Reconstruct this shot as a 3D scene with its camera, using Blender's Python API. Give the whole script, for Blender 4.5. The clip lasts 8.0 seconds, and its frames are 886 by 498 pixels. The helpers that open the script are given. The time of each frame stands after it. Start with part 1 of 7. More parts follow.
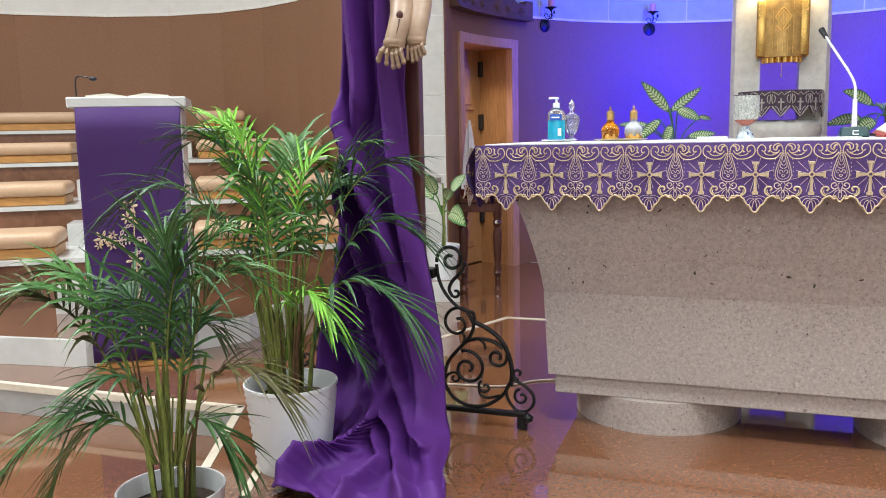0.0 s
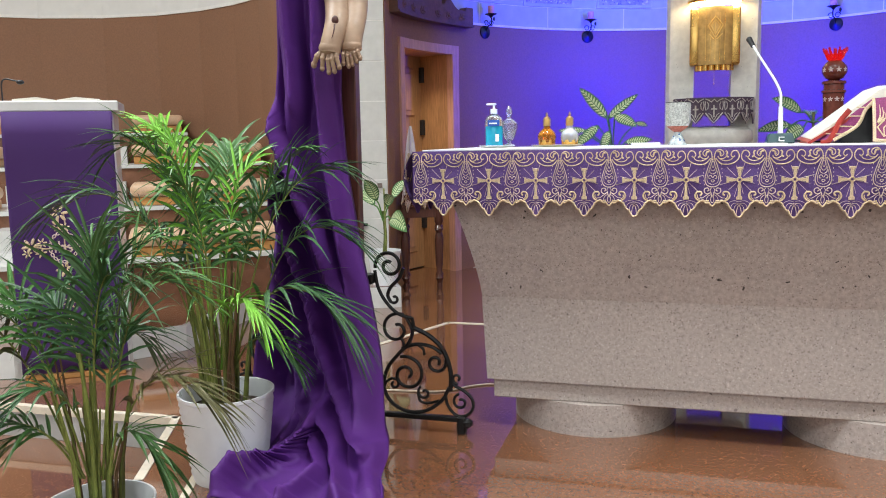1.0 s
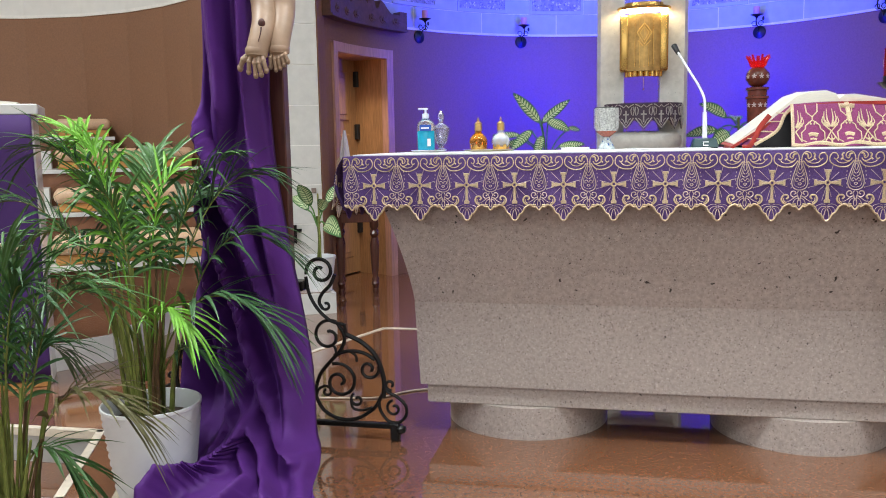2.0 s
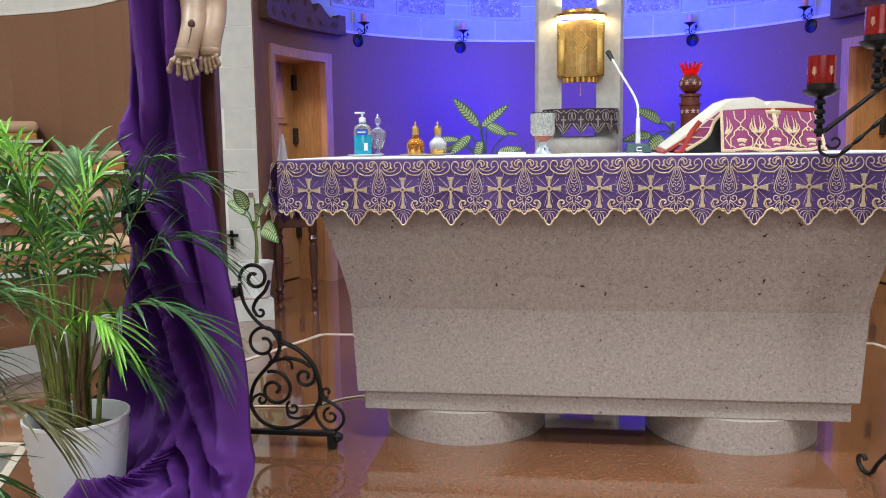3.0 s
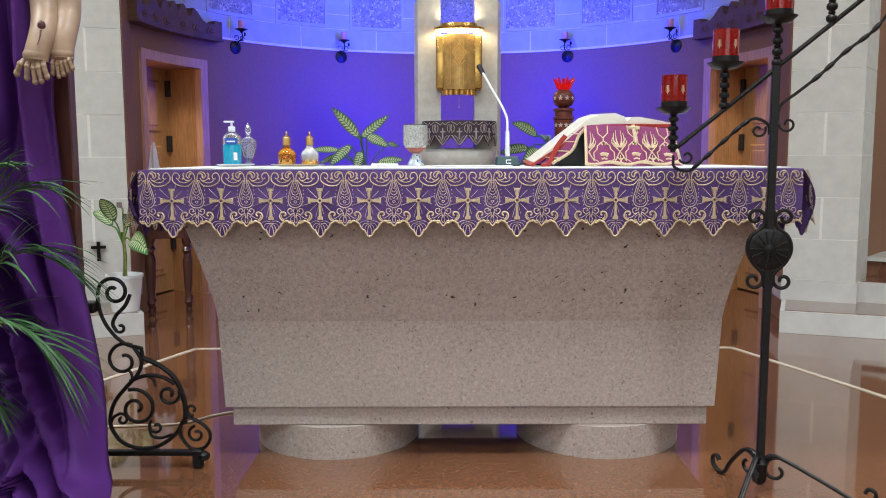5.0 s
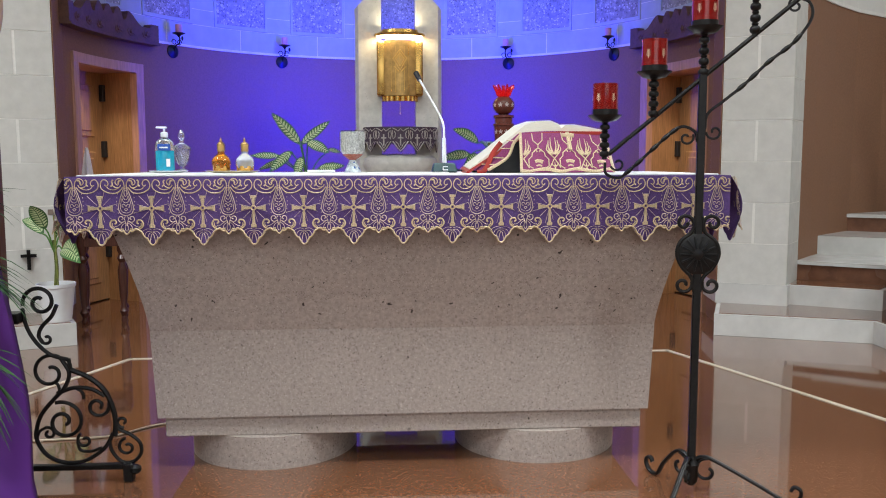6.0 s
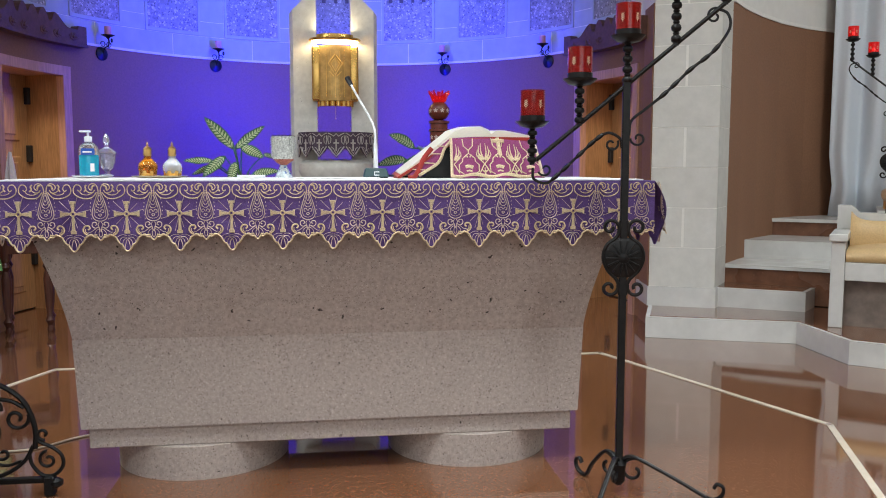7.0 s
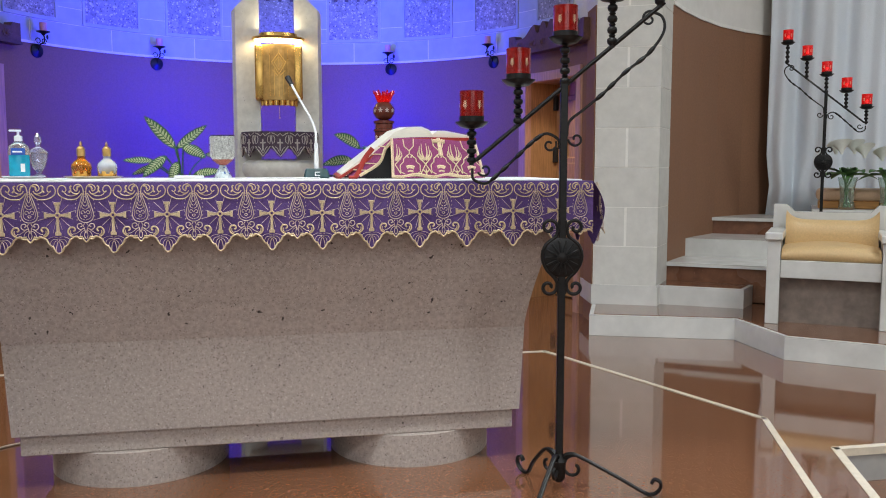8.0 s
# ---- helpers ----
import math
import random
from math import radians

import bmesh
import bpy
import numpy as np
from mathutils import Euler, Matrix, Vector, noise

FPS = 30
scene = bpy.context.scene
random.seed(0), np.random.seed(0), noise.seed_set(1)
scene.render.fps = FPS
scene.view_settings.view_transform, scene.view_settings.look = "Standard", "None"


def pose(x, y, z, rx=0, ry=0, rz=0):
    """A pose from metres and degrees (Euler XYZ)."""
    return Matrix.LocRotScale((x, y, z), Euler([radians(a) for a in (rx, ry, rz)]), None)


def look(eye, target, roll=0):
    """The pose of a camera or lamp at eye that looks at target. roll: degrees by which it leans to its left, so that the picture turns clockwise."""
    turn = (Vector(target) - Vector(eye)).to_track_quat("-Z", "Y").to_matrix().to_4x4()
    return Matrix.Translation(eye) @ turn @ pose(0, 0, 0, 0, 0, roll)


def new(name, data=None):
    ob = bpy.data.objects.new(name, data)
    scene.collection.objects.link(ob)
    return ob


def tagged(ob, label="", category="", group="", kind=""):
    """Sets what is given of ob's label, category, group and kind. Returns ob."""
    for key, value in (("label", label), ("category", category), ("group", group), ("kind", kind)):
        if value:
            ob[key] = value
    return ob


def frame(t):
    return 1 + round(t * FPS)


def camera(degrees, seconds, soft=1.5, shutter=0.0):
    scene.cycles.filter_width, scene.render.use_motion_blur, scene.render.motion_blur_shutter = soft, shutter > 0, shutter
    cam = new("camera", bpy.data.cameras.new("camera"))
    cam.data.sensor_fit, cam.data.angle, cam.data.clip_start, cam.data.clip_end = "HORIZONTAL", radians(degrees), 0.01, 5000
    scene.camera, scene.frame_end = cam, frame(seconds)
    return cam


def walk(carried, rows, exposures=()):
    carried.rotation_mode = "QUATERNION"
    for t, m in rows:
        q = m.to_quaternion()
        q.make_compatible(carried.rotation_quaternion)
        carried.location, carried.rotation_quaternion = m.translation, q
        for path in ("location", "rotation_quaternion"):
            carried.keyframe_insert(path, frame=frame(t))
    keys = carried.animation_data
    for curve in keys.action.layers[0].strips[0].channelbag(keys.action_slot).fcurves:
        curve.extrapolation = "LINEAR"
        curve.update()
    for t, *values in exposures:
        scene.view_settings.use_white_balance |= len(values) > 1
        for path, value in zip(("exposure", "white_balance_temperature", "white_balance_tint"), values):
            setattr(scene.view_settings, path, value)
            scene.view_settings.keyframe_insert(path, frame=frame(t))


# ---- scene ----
cam = camera(56.2, 8.0, soft=1.0)
PATH = [
    (0, (-0.243, -3.287, 1.19), (-0.912, -1.421, 0.922), -1.1),
    (0.5, (-0.228, -3.285, 1.19), (-0.838, -1.398, 0.927), -1.1),
    (1, (-0.216, -3.277, 1.191), (-0.76, -1.369, 0.933), -1.0),
    (1.5, (-0.202, -3.266, 1.192), (-0.675, -1.339, 0.938), -1.0),
    (3, (-0.169, -3.233, 1.192), (-0.436, -1.266, 0.95), -0.8),
    (3.5, (-0.154, -3.222, 1.194), (-0.356, -1.246, 0.957), -0.6),
    (4, (-0.131, -3.22, 1.194), (-0.266, -1.238, 0.963), -0.5),
    (4.5, (-0.115, -3.219, 1.195), (-0.181, -1.233, 0.969), -0.3),
    (6, (-0.056, -3.22, 1.2), (0.07, -1.235, 0.993), -0.1),
    (6.5, (-0.033, -3.229, 1.202), (0.163, -1.249, 1.002), -0.1),
    (7, (-0.013, -3.231, 1.199), (0.252, -1.258, 1.005), -0.0),
    (7.5, (0.006, -3.234, 1.201), (0.329, -1.27, 1.007), -0.0),
    (8, (0.025, -3.236, 1.202), (0.407, -1.282, 1.007), 0.0),
]
walk(cam, [(t, look(eye, target, roll)) for t, eye, target, roll in PATH],
     exposures=((0, 0.12), (1.5, 0.0), (3.5, -0.14), (4.5, -0.18), (6, -0.25), (8, -0.32)))

# ---------------------------------------------------------------- world and lights
world = bpy.data.worlds.new("church_world")
scene.world = world
world.use_nodes = True
world.node_tree.nodes["Background"].inputs[0].default_value = (0.9, 0.95, 1.0, 1)
world.node_tree.nodes["Background"].inputs[1].default_value = 0.05


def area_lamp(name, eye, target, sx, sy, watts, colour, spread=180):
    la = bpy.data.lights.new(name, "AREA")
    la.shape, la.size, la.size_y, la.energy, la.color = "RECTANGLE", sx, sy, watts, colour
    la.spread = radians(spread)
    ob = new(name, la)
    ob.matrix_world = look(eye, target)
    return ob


WARM, NAVE_TINT, BLUE, AZURE = (0.895, 0.975, 1.0), (0.85, 0.95, 1.0), (0.004, 0.004, 1.0), (0.10, 0.26, 1.0)
# unseen overhead fill lamps added without fixtures, their watts set for each side
for lx, ly, watts in ((-4.6, -6.0, 200), (-4.6, -1.2, 325), (0.0, -7.0, 100), (0.0, -1.9, 150), (4.6, -6.0, 130), (4.6, -1.2, 215)):
    area_lamp("ceiling_lamp", (lx, ly, 6.1), (lx, ly, 0), 1.3, 1.3, watts, WARM, 122 if lx == 0 else 158)
# added frontal fill from the unseen back of the nave, no window there
area_lamp("nave_daylight", (0, -11.0, 3.8), (0, 0, 1.2), 7.0, 3.0, 165, NAVE_TINT)
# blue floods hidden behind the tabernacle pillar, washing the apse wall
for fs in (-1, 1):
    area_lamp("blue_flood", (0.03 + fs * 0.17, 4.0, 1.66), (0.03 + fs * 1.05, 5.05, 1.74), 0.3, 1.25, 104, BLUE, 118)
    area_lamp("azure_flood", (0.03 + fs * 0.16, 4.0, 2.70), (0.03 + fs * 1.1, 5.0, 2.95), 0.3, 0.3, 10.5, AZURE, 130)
# fill lamps added inside both door reveals to brighten the leaves, standing in for vestry light
for fs in (-1, 1):
    area_lamp("vestry_lamp", (0.01 + fs * 2.52, 3.62, 1.955), (0.01 + fs * 2.62, 3.66, 0), 0.2, 0.5, 5.5, (1.0, 0.86, 0.66), 120)
# lamp under the tabernacle canopy
area_lamp("tabernacle_uplight", (0.03, 3.56, 2.29), (0.03, 3.60, 3.2), 0.30, 0.06, 1.6, (1.0, 0.84, 0.55))
area_lamp("tabernacle_lamp", (0.03, 3.515, 2.195), (0.03, 3.60, 1.0), 0.40, 0.12, 5.0, (1.0, 0.78, 0.42))


# ---------------------------------------------------------------- materials
def ramp(nt, fac, stops):
    r = nt.nodes.new("ShaderNodeValToRGB")
    els = r.color_ramp.elements
    els[0].position, els[0].color = stops[0][0], (*stops[0][1], 1)
    els[1].position, els[1].color = stops[-1][0], (*stops[-1][1], 1)
    for p, c in stops[1:-1]:
        e = els.new(p)
        e.color = (*c, 1)
    nt.links.new(fac, r.inputs[0])
    return r.outputs[0]


def texture(nt, kind, scale, detail=4.0, rough=0.55, stretch=(1, 1, 1)):
    tc = nt.nodes.new("ShaderNodeTexCoord")
    mp = nt.nodes.new("ShaderNodeMapping")
    mp.inputs["Scale"].default_value = stretch
    nt.links.new(tc.outputs["Object"], mp.inputs[0])
    if kind == "noise":
        n = nt.nodes.new("ShaderNodeTexNoise")
        n.inputs["Detail"].default_value, n.inputs["Roughness"].default_value = detail, rough
    else:
        n = nt.nodes.new("ShaderNodeTexVoronoi")
    n.inputs["Scale"].default_value = scale
    if kind == "noise":
        nt.links.new(mp.outputs[0], n.inputs["Vector"])
        return n
    # bend the cells so that flecks come out irregular
    warp = nt.nodes.new("ShaderNodeTexNoise")
    warp.inputs["Scale"].default_value, warp.inputs["Detail"].default_value = scale * 1.6, 2
    nt.links.new(mp.outputs[0], warp.inputs["Vector"])
    bent = nt.nodes.new("ShaderNodeVectorMath")
    bent.operation = "MULTIPLY_ADD"
    bent.inputs[1].default_value = (0.9 / scale,) * 3
    nt.links.new(warp.outputs["Color"], bent.inputs[0])
    nt.links.new(mp.outputs[0], bent.inputs[2])
    nt.links.new(bent.outputs[0], n.inputs["Vector"])
    return n


def mixed(nt, a, b, fac, mode="MIX"):
    m = nt.nodes.new("ShaderNodeMix")
    m.data_type, m.blend_type = "RGBA", mode
    for socket, v in ((m.inputs[0], fac), (m.inputs[6], a), (m.inputs[7], b)):
        if isinstance(v, (int, float)):
            socket.default_value = v
        elif isinstance(v, tuple):
            socket.default_value = (*v, 1)
        else:
            nt.links.new(v, socket)
    return m.outputs[2]


def shade(name, base, rough=0.5, metal=0.0, vary=0.25, grain=40.0, big=2.5, bump=0.0, bump_scale=None, coat=0.0,
          transmission=0.0, ior=1.45, emit=None, specks=None, stretch=(1, 1, 1), sheen=0.0, per_object=0.0, alpha=1.0):
    """A surface with fine grain and broad staining round one base colour."""
    m = bpy.data.materials.new(name)
    m.use_nodes = True
    nt = m.node_tree
    bs = nt.nodes["Principled BSDF"]
    fine = texture(nt, "noise", grain, 6, 0.6, stretch)
    broad = texture(nt, "noise", big, 3, 0.5)
    dark = tuple(c * (1 - vary) for c in base)
    light = tuple(min(1, c * (1 + vary)) for c in base)
    col = ramp(nt, fine.outputs["Fac"], [(0.3, dark), (0.7, light)])
    col = mixed(nt, col, ramp(nt, broad.outputs["Fac"], [(0.3, (1 - vary * 0.6,) * 3), (0.7, (1.0, 1.0, 1.0))]), 1.0, "MULTIPLY")
    for scale, size, colour in specks or ():
        v = texture(nt, "voronoi", scale)
        mask = ramp(nt, v.outputs["Distance"], [(size * 0.7, (1.0,) * 3), (size, (0.0,) * 3)])
        pick = ramp(nt, v.outputs["Color"], [(0.45, (0.0,) * 3), (0.5, (1.0,) * 3)])
        col = mixed(nt, col, colour, mixed(nt, mask, pick, 1.0, "MULTIPLY"))
    if per_object:
        oi = nt.nodes.new("ShaderNodeObjectInfo")
        col = mixed(nt, col, ramp(nt, oi.outputs["Random"], [(0.0, (1 - per_object,) * 3), (1.0, (1.0,) * 3)]), 1.0, "MULTIPLY")
    nt.links.new(col, bs.inputs["Base Color"])
    rr = nt.nodes.new("ShaderNodeMapRange")
    rr.inputs["To Min"].default_value, rr.inputs["To Max"].default_value = rough * 0.8, min(1, rough * 1.2)
    nt.links.new(broad.outputs["Fac"], rr.inputs["Value"])
    nt.links.new(rr.outputs[0], bs.inputs["Roughness"])
    bs.inputs["Metallic"].default_value = metal
    bs.inputs["Coat Weight"].default_value = coat
    bs.inputs["Coat Roughness"].default_value = 0.06
    bs.inputs["Transmission Weight"].default_value = transmission
    bs.inputs["IOR"].default_value = ior
    bs.inputs["Sheen Weight"].default_value = sheen
    if emit:
        bs.inputs["Emission Color"].default_value = (*emit[0], 1)
        bs.inputs["Emission Strength"].default_value = emit[1]
    if bump:
        bn = nt.nodes.new("ShaderNodeBump")
        bn.inputs["Strength"].default_value, bn.inputs["Distance"].default_value = bump, 0.004
        src = texture(nt, "noise", bump_scale, 5, 0.6, stretch) if bump_scale else fine
        nt.links.new(src.outputs["Fac"], bn.inputs["Height"])
        nt.links.new(bn.outputs[0], bs.inputs["Normal"])
    return m


STONE = shade("altar_stone", (0.450, 0.378, 0.340), 0.34, vary=0.20, grain=70, big=1.6, bump=0.06, coat=0.15,
              specks=[(24, 0.20, (0.37, 0.31, 0.28)), (44, 0.20, (0.29, 0.235, 0.21)), (58, 0.20, (0.56, 0.50, 0.455)), (95, 0.28, (0.27, 0.215, 0.19)),
                      (125, 0.26, (0.52, 0.455, 0.41)), (22, 0.13, (0.045, 0.032, 0.028)), (41, 0.10, (0.06, 0.045, 0.04))])
PILLAR_STONE = shade("pillar_stone", (0.66, 0.64, 0.59), 0.45, vary=0.12, grain=18, bump=0.05, specks=[(40, 0.1, (0.25, 0.22, 0.2))])
FLOOR = shade("polished_terrazzo", (0.190, 0.080, 0.040), 0.05, vary=0.20, grain=48, big=0.8, coat=0.8,
              specks=[(38, 0.24, (0.225, 0.098, 0.049)), (62, 0.26, (0.120, 0.047, 0.024)), (95, 0.30, (0.29, 0.14, 0.075)), (130, 0.30, (0.095, 0.037, 0.019)), (34, 0.12, (0.05, 0.022, 0.013))])
STRIPE = shade("cream_inlay", (0.72, 0.63, 0.50), 0.15, vary=0.08, grain=30)
MARBLE = shade("white_marble", (0.66, 0.65, 0.62), 0.22, vary=0.10, grain=5, big=1.2, specks=[(9, 0.05, (0.40, 0.38, 0.35))], per_object=0.06)
MARBLE_GREY = shade("grey_marble_riser", (0.42, 0.41, 0.39), 0.25, vary=0.12, grain=6, big=1.5, per_object=0.06)
BROWN_WALL = shade("brown_plaster", (0.27, 0.135, 0.075), 0.7, vary=0.12, grain=70, big=1.1, bump=0.35, bump_scale=160)
BROWN_MARBLE = shade("brown_marble", (0.19, 0.085, 0.048), 0.28, vary=0.28, grain=9, big=2, specks=[(50, 0.14, (0.3, 0.16, 0.1))])
BLOCK = shade("limestone_block", (0.66, 0.645, 0.60), 0.7, vary=0.07, grain=12, big=1.4, bump=0.12, bump_scale=90, per_object=0.07)
JOINT = shade("block_joint", (0.84, 0.82, 0.77), 0.8, vary=0.05)
UPPER = shade("upper_stone", (0.47, 0.52, 0.60), 0.7, vary=0.08, grain=9, big=1.4, bump=0.1, bump_scale=90, per_object=0.1)
PEBBLE = shade("pebbled_panel", (0.36, 0.34, 0.36), 0.6, vary=0.35, grain=22, bump=0.7, bump_scale=40,
               specks=[(24, 0.34, (0.62, 0.60, 0.60)), (30, 0.34, (0.17, 0.15, 0.17)), (40, 0.34, (0.70, 0.68, 0.68)), (46, 0.30, (0.12, 0.10, 0.12))])
PLASTER = shade("white_plaster", (0.78, 0.76, 0.72), 0.8, vary=0.04, grain=8)
OAK = shade("oak_door_wood", (0.47, 0.255, 0.115), 0.4, vary=0.28, grain=14, stretch=(6, 6, 0.5), big=3, bump=0.05)
FRAME_WOOD = shade("door_frame_wood", (0.56, 0.31, 0.23), 0.42, vary=0.2, grain=12, stretch=(6, 6, 0.5))
DARK_WOOD = shade("dark_stained_wood", (0.085, 0.028, 0.018), 0.32, vary=0.35, grain=14, stretch=(8, 8, 0.5), big=3, bump=0.05, coat=0.2)
CARVED = shade("carved_pelmet_wood", (0.14, 0.065, 0.05), 0.5, vary=0.3, grain=25, bump=0.4, bump_scale=45)
IRON = shade("black_wrought_iron", (0.014, 0.013, 0.013), 0.38, metal=0.4, vary=0.35, grain=60, bump=0.25, bump_scale=90)
PURPLE = shade("violet_drape_cloth", (0.078, 0.010, 0.162), 0.72, vary=0.14, grain=300, big=3, bump=0.15, bump_scale=700)
CLOTH = shade("violet_brocade", (0.125, 0.066, 0.25), 0.75, vary=0.3, grain=220, big=6, bump=0.25, bump_scale=600)
GOLD_THREAD = shade("gold_embroidery", (0.70, 0.54, 0.35), 0.55, metal=0.1, vary=0.3, grain=260, bump=0.4, bump_scale=700)
PALE_THREAD = shade("pale_embroidery", (0.64, 0.50, 0.46), 0.55, vary=0.2, grain=260)
LINEN = shade("white_linen", (0.80, 0.80, 0.78), 0.85, vary=0.05, grain=200, bump=0.1, bump_scale=500)
GOLD = shade("polished_brass", (0.72, 0.44, 0.13), 0.27, metal=1.0, vary=0.15, grain=10, bump=0.05)
GOLD_DULL = shade("beaten_brass", (0.58, 0.36, 0.13), 0.38, metal=0.9, vary=0.25, grain=18, bump=0.5, bump_scale=30)
GLOW = shade("lit_diffuser", (0.9, 0.85, 0.7), 0.5, vary=0.02, emit=((1.0, 0.86, 0.55), 9.0))
WHITE_PLASTIC = shade("white_plastic", (0.80, 0.81, 0.82), 0.35, vary=0.03, grain=20)
SOIL = shade("potting_soil", (0.06, 0.04, 0.025), 0.95, vary=0.5, grain=60, bump=0.8, bump_scale=60)
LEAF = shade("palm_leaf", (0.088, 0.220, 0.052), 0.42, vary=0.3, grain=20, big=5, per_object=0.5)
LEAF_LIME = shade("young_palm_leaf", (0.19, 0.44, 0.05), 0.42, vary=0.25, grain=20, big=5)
# darker copy of the palm leaf, with the shade put into its colour
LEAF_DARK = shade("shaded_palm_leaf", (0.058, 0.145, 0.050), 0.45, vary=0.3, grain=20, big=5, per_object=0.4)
LEAF_DRY = shade("drying_palm_leaf", (0.11, 0.10, 0.035), 0.55, vary=0.4, grain=20, big=6)
STEM = shade("palm_cane", (0.23, 0.27, 0.06), 0.5, vary=0.4, grain=25, stretch=(3, 3, 1), per_object=0.4)
CANE_BROWN = shade("old_palm_cane", (0.13, 0.075, 0.03), 0.6, vary=0.4, grain=25)
VARIEGATED = shade("dieffenbachia_green", (0.085, 0.22, 0.065), 0.4, vary=0.3, grain=30, per_object=0.3)
CREAM_LEAF = shade("dieffenbachia_cream", (0.55, 0.66, 0.36), 0.45, vary=0.2, grain=40)
TAN = shade("tan_leatherette", (0.60, 0.39, 0.245), 0.42, vary=0.1, grain=90, bump=0.12, bump_scale=300)
TAN_EDGE = shade("orange_bench_board", (0.50, 0.24, 0.07), 0.45, vary=0.2, grain=12, stretch=(1, 1, 6))
YELLOW_SEAT = shade("golden_seat_leather", (0.60, 0.41, 0.20), 0.42, vary=0.1, grain=90, bump=0.12, bump_scale=300)
GREY_STONE = shade("grey_brown_stone", (0.23, 0.18, 0.15), 0.5, vary=0.25, grain=14)
CURTAIN = shade("white_satin", (0.72, 0.77, 0.83), 0.35, vary=0.05, grain=120, sheen=0.3)
# faint emission makes the unlit glass glow as if light came through it
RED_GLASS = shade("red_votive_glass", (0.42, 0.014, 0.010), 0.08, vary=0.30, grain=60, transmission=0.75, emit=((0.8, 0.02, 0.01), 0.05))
RED_LIT = shade("lit_red_votive_glass", (0.75, 0.02, 0.02), 0.08, vary=0.15, transmission=0.85, emit=((1.0, 0.03, 0.03), 0.14))
FLAME = shade("candle_flame", (1.0, 0.6, 0.5), 0.5, vary=0.02, emit=((1.0, 0.45, 0.35), 6.0))
CRYSTAL = shade("cut_crystal", (0.95, 0.96, 0.98), 0.06, vary=0.02, transmission=0.9, ior=1.5)
BLUE_GEL = shade("blue_sanitiser", (0.02, 0.42, 0.62), 0.12, vary=0.1, transmission=0.25)
BLUE_LABEL = shade("blue_label", (0.02, 0.09, 0.42), 0.4, vary=0.1)
AMBER = shade("amber_glass", (0.70, 0.26, 0.02), 0.05, vary=0.15, transmission=0.8)
OPAL = shade("opal_glass", (0.80, 0.84, 0.92), 0.06, vary=0.1, transmission=0.7)
BLACK_PLASTIC = shade("black_plastic", (0.02, 0.02, 0.022), 0.45, vary=0.2)
GREEN_PLASTIC = shade("dark_green_plastic", (0.015, 0.05, 0.055), 0.4, vary=0.15)
PAPER = shade("cream_paper", (0.76, 0.72, 0.62), 0.8, vary=0.06, grain=60, stretch=(1, 1, 8))
RED_COVER = shade("red_book_cover", (0.36, 0.03, 0.02), 0.45, vary=0.2)
MAUVE = shade("mauve_brocade", (0.25, 0.035, 0.14), 0.7, vary=0.3, grain=200, bump=0.3, bump_scale=500)
MOSAIC = shade("mirror_mosaic", (0.68, 0.68, 0.64), 0.35, metal=0.25, vary=0.5, grain=120, bump=0.8, bump_scale=160)
ENAMEL = shade("blue_white_enamel", (0.55, 0.62, 0.72), 0.2, vary=0.6, grain=70, specks=[(60, 0.3, (0.03, 0.09, 0.3))])
BAND_RED = shade("red_enamel_band", (0.42, 0.12, 0.08), 0.25, vary=0.4, grain=90)
LAMP_WOOD = shade("red_lacquered_wood", (0.17, 0.04, 0.025), 0.25, vary=0.3, grain=30, coat=0.3)
CARVED_SKIN = shade("painted_wood_statue", (0.34, 0.225, 0.150), 0.45, vary=0.16, grain=16, big=11, bump=0.2, bump_scale=60)
NAIL = shade("dark_painted_wound", (0.07, 0.018, 0.012), 0.4, vary=0.4)
PINK_CANDLE = shade("pink_candle", (0.72, 0.34, 0.33), 0.5, vary=0.1)
GREY_CLOTH = shade("silver_purple_cloth", (0.085, 0.055, 0.085), 0.6, vary=0.3, grain=160, bump=0.3, bump_scale=400)
SILVER_THREAD = shade("silver_embroidery", (0.48, 0.44, 0.42), 0.45, metal=0.3, vary=0.3, grain=200)
PALE_CLOTH = shade("pale_satin_cloth", (0.70, 0.66, 0.70), 0.5, vary=0.08, grain=60)
LETTER = shade("bronze_letter", (0.10, 0.07, 0.10), 0.5, vary=0.2)
PETAL = shade("white_petal", (0.85, 0.86, 0.80), 0.5, vary=0.06)
CLEAR = shade("clear_vase_glass", (0.85, 0.95, 0.88), 0.05, vary=0.02, transmission=0.92)
GREEN_STEM = shade("flower_stem", (0.10, 0.26, 0.05), 0.5, vary=0.3)


# ---------------------------------------------------------------- mesh helpers
def part(name, bm, material, parent=None, label=""):
    me = bpy.data.meshes.new(name)
    bmesh.ops.recalc_face_normals(bm, faces=bm.faces)
    bm.to_mesh(me)
    bm.free()
    me.materials.append(material)
    ob = new(name, me)
    if parent is not None:
        ob.parent = parent
    if label:
        ob["label"] = label
    return ob


def share(name, src, m, parent):
    ob = new(name, src.data)
    ob.parent = parent
    ob.matrix_basis = m
    return ob


def thing(name, m, label, category, group="", kind=""):
    ob = new(name)
    ob.matrix_world = m
    return tagged(ob, label, category, group, kind)


def smooth(ob, angle=40):
    for p in ob.data.polygons:
        p.use_smooth = True
    ob.data.set_sharp_from_angle(angle=radians(angle))
    return ob


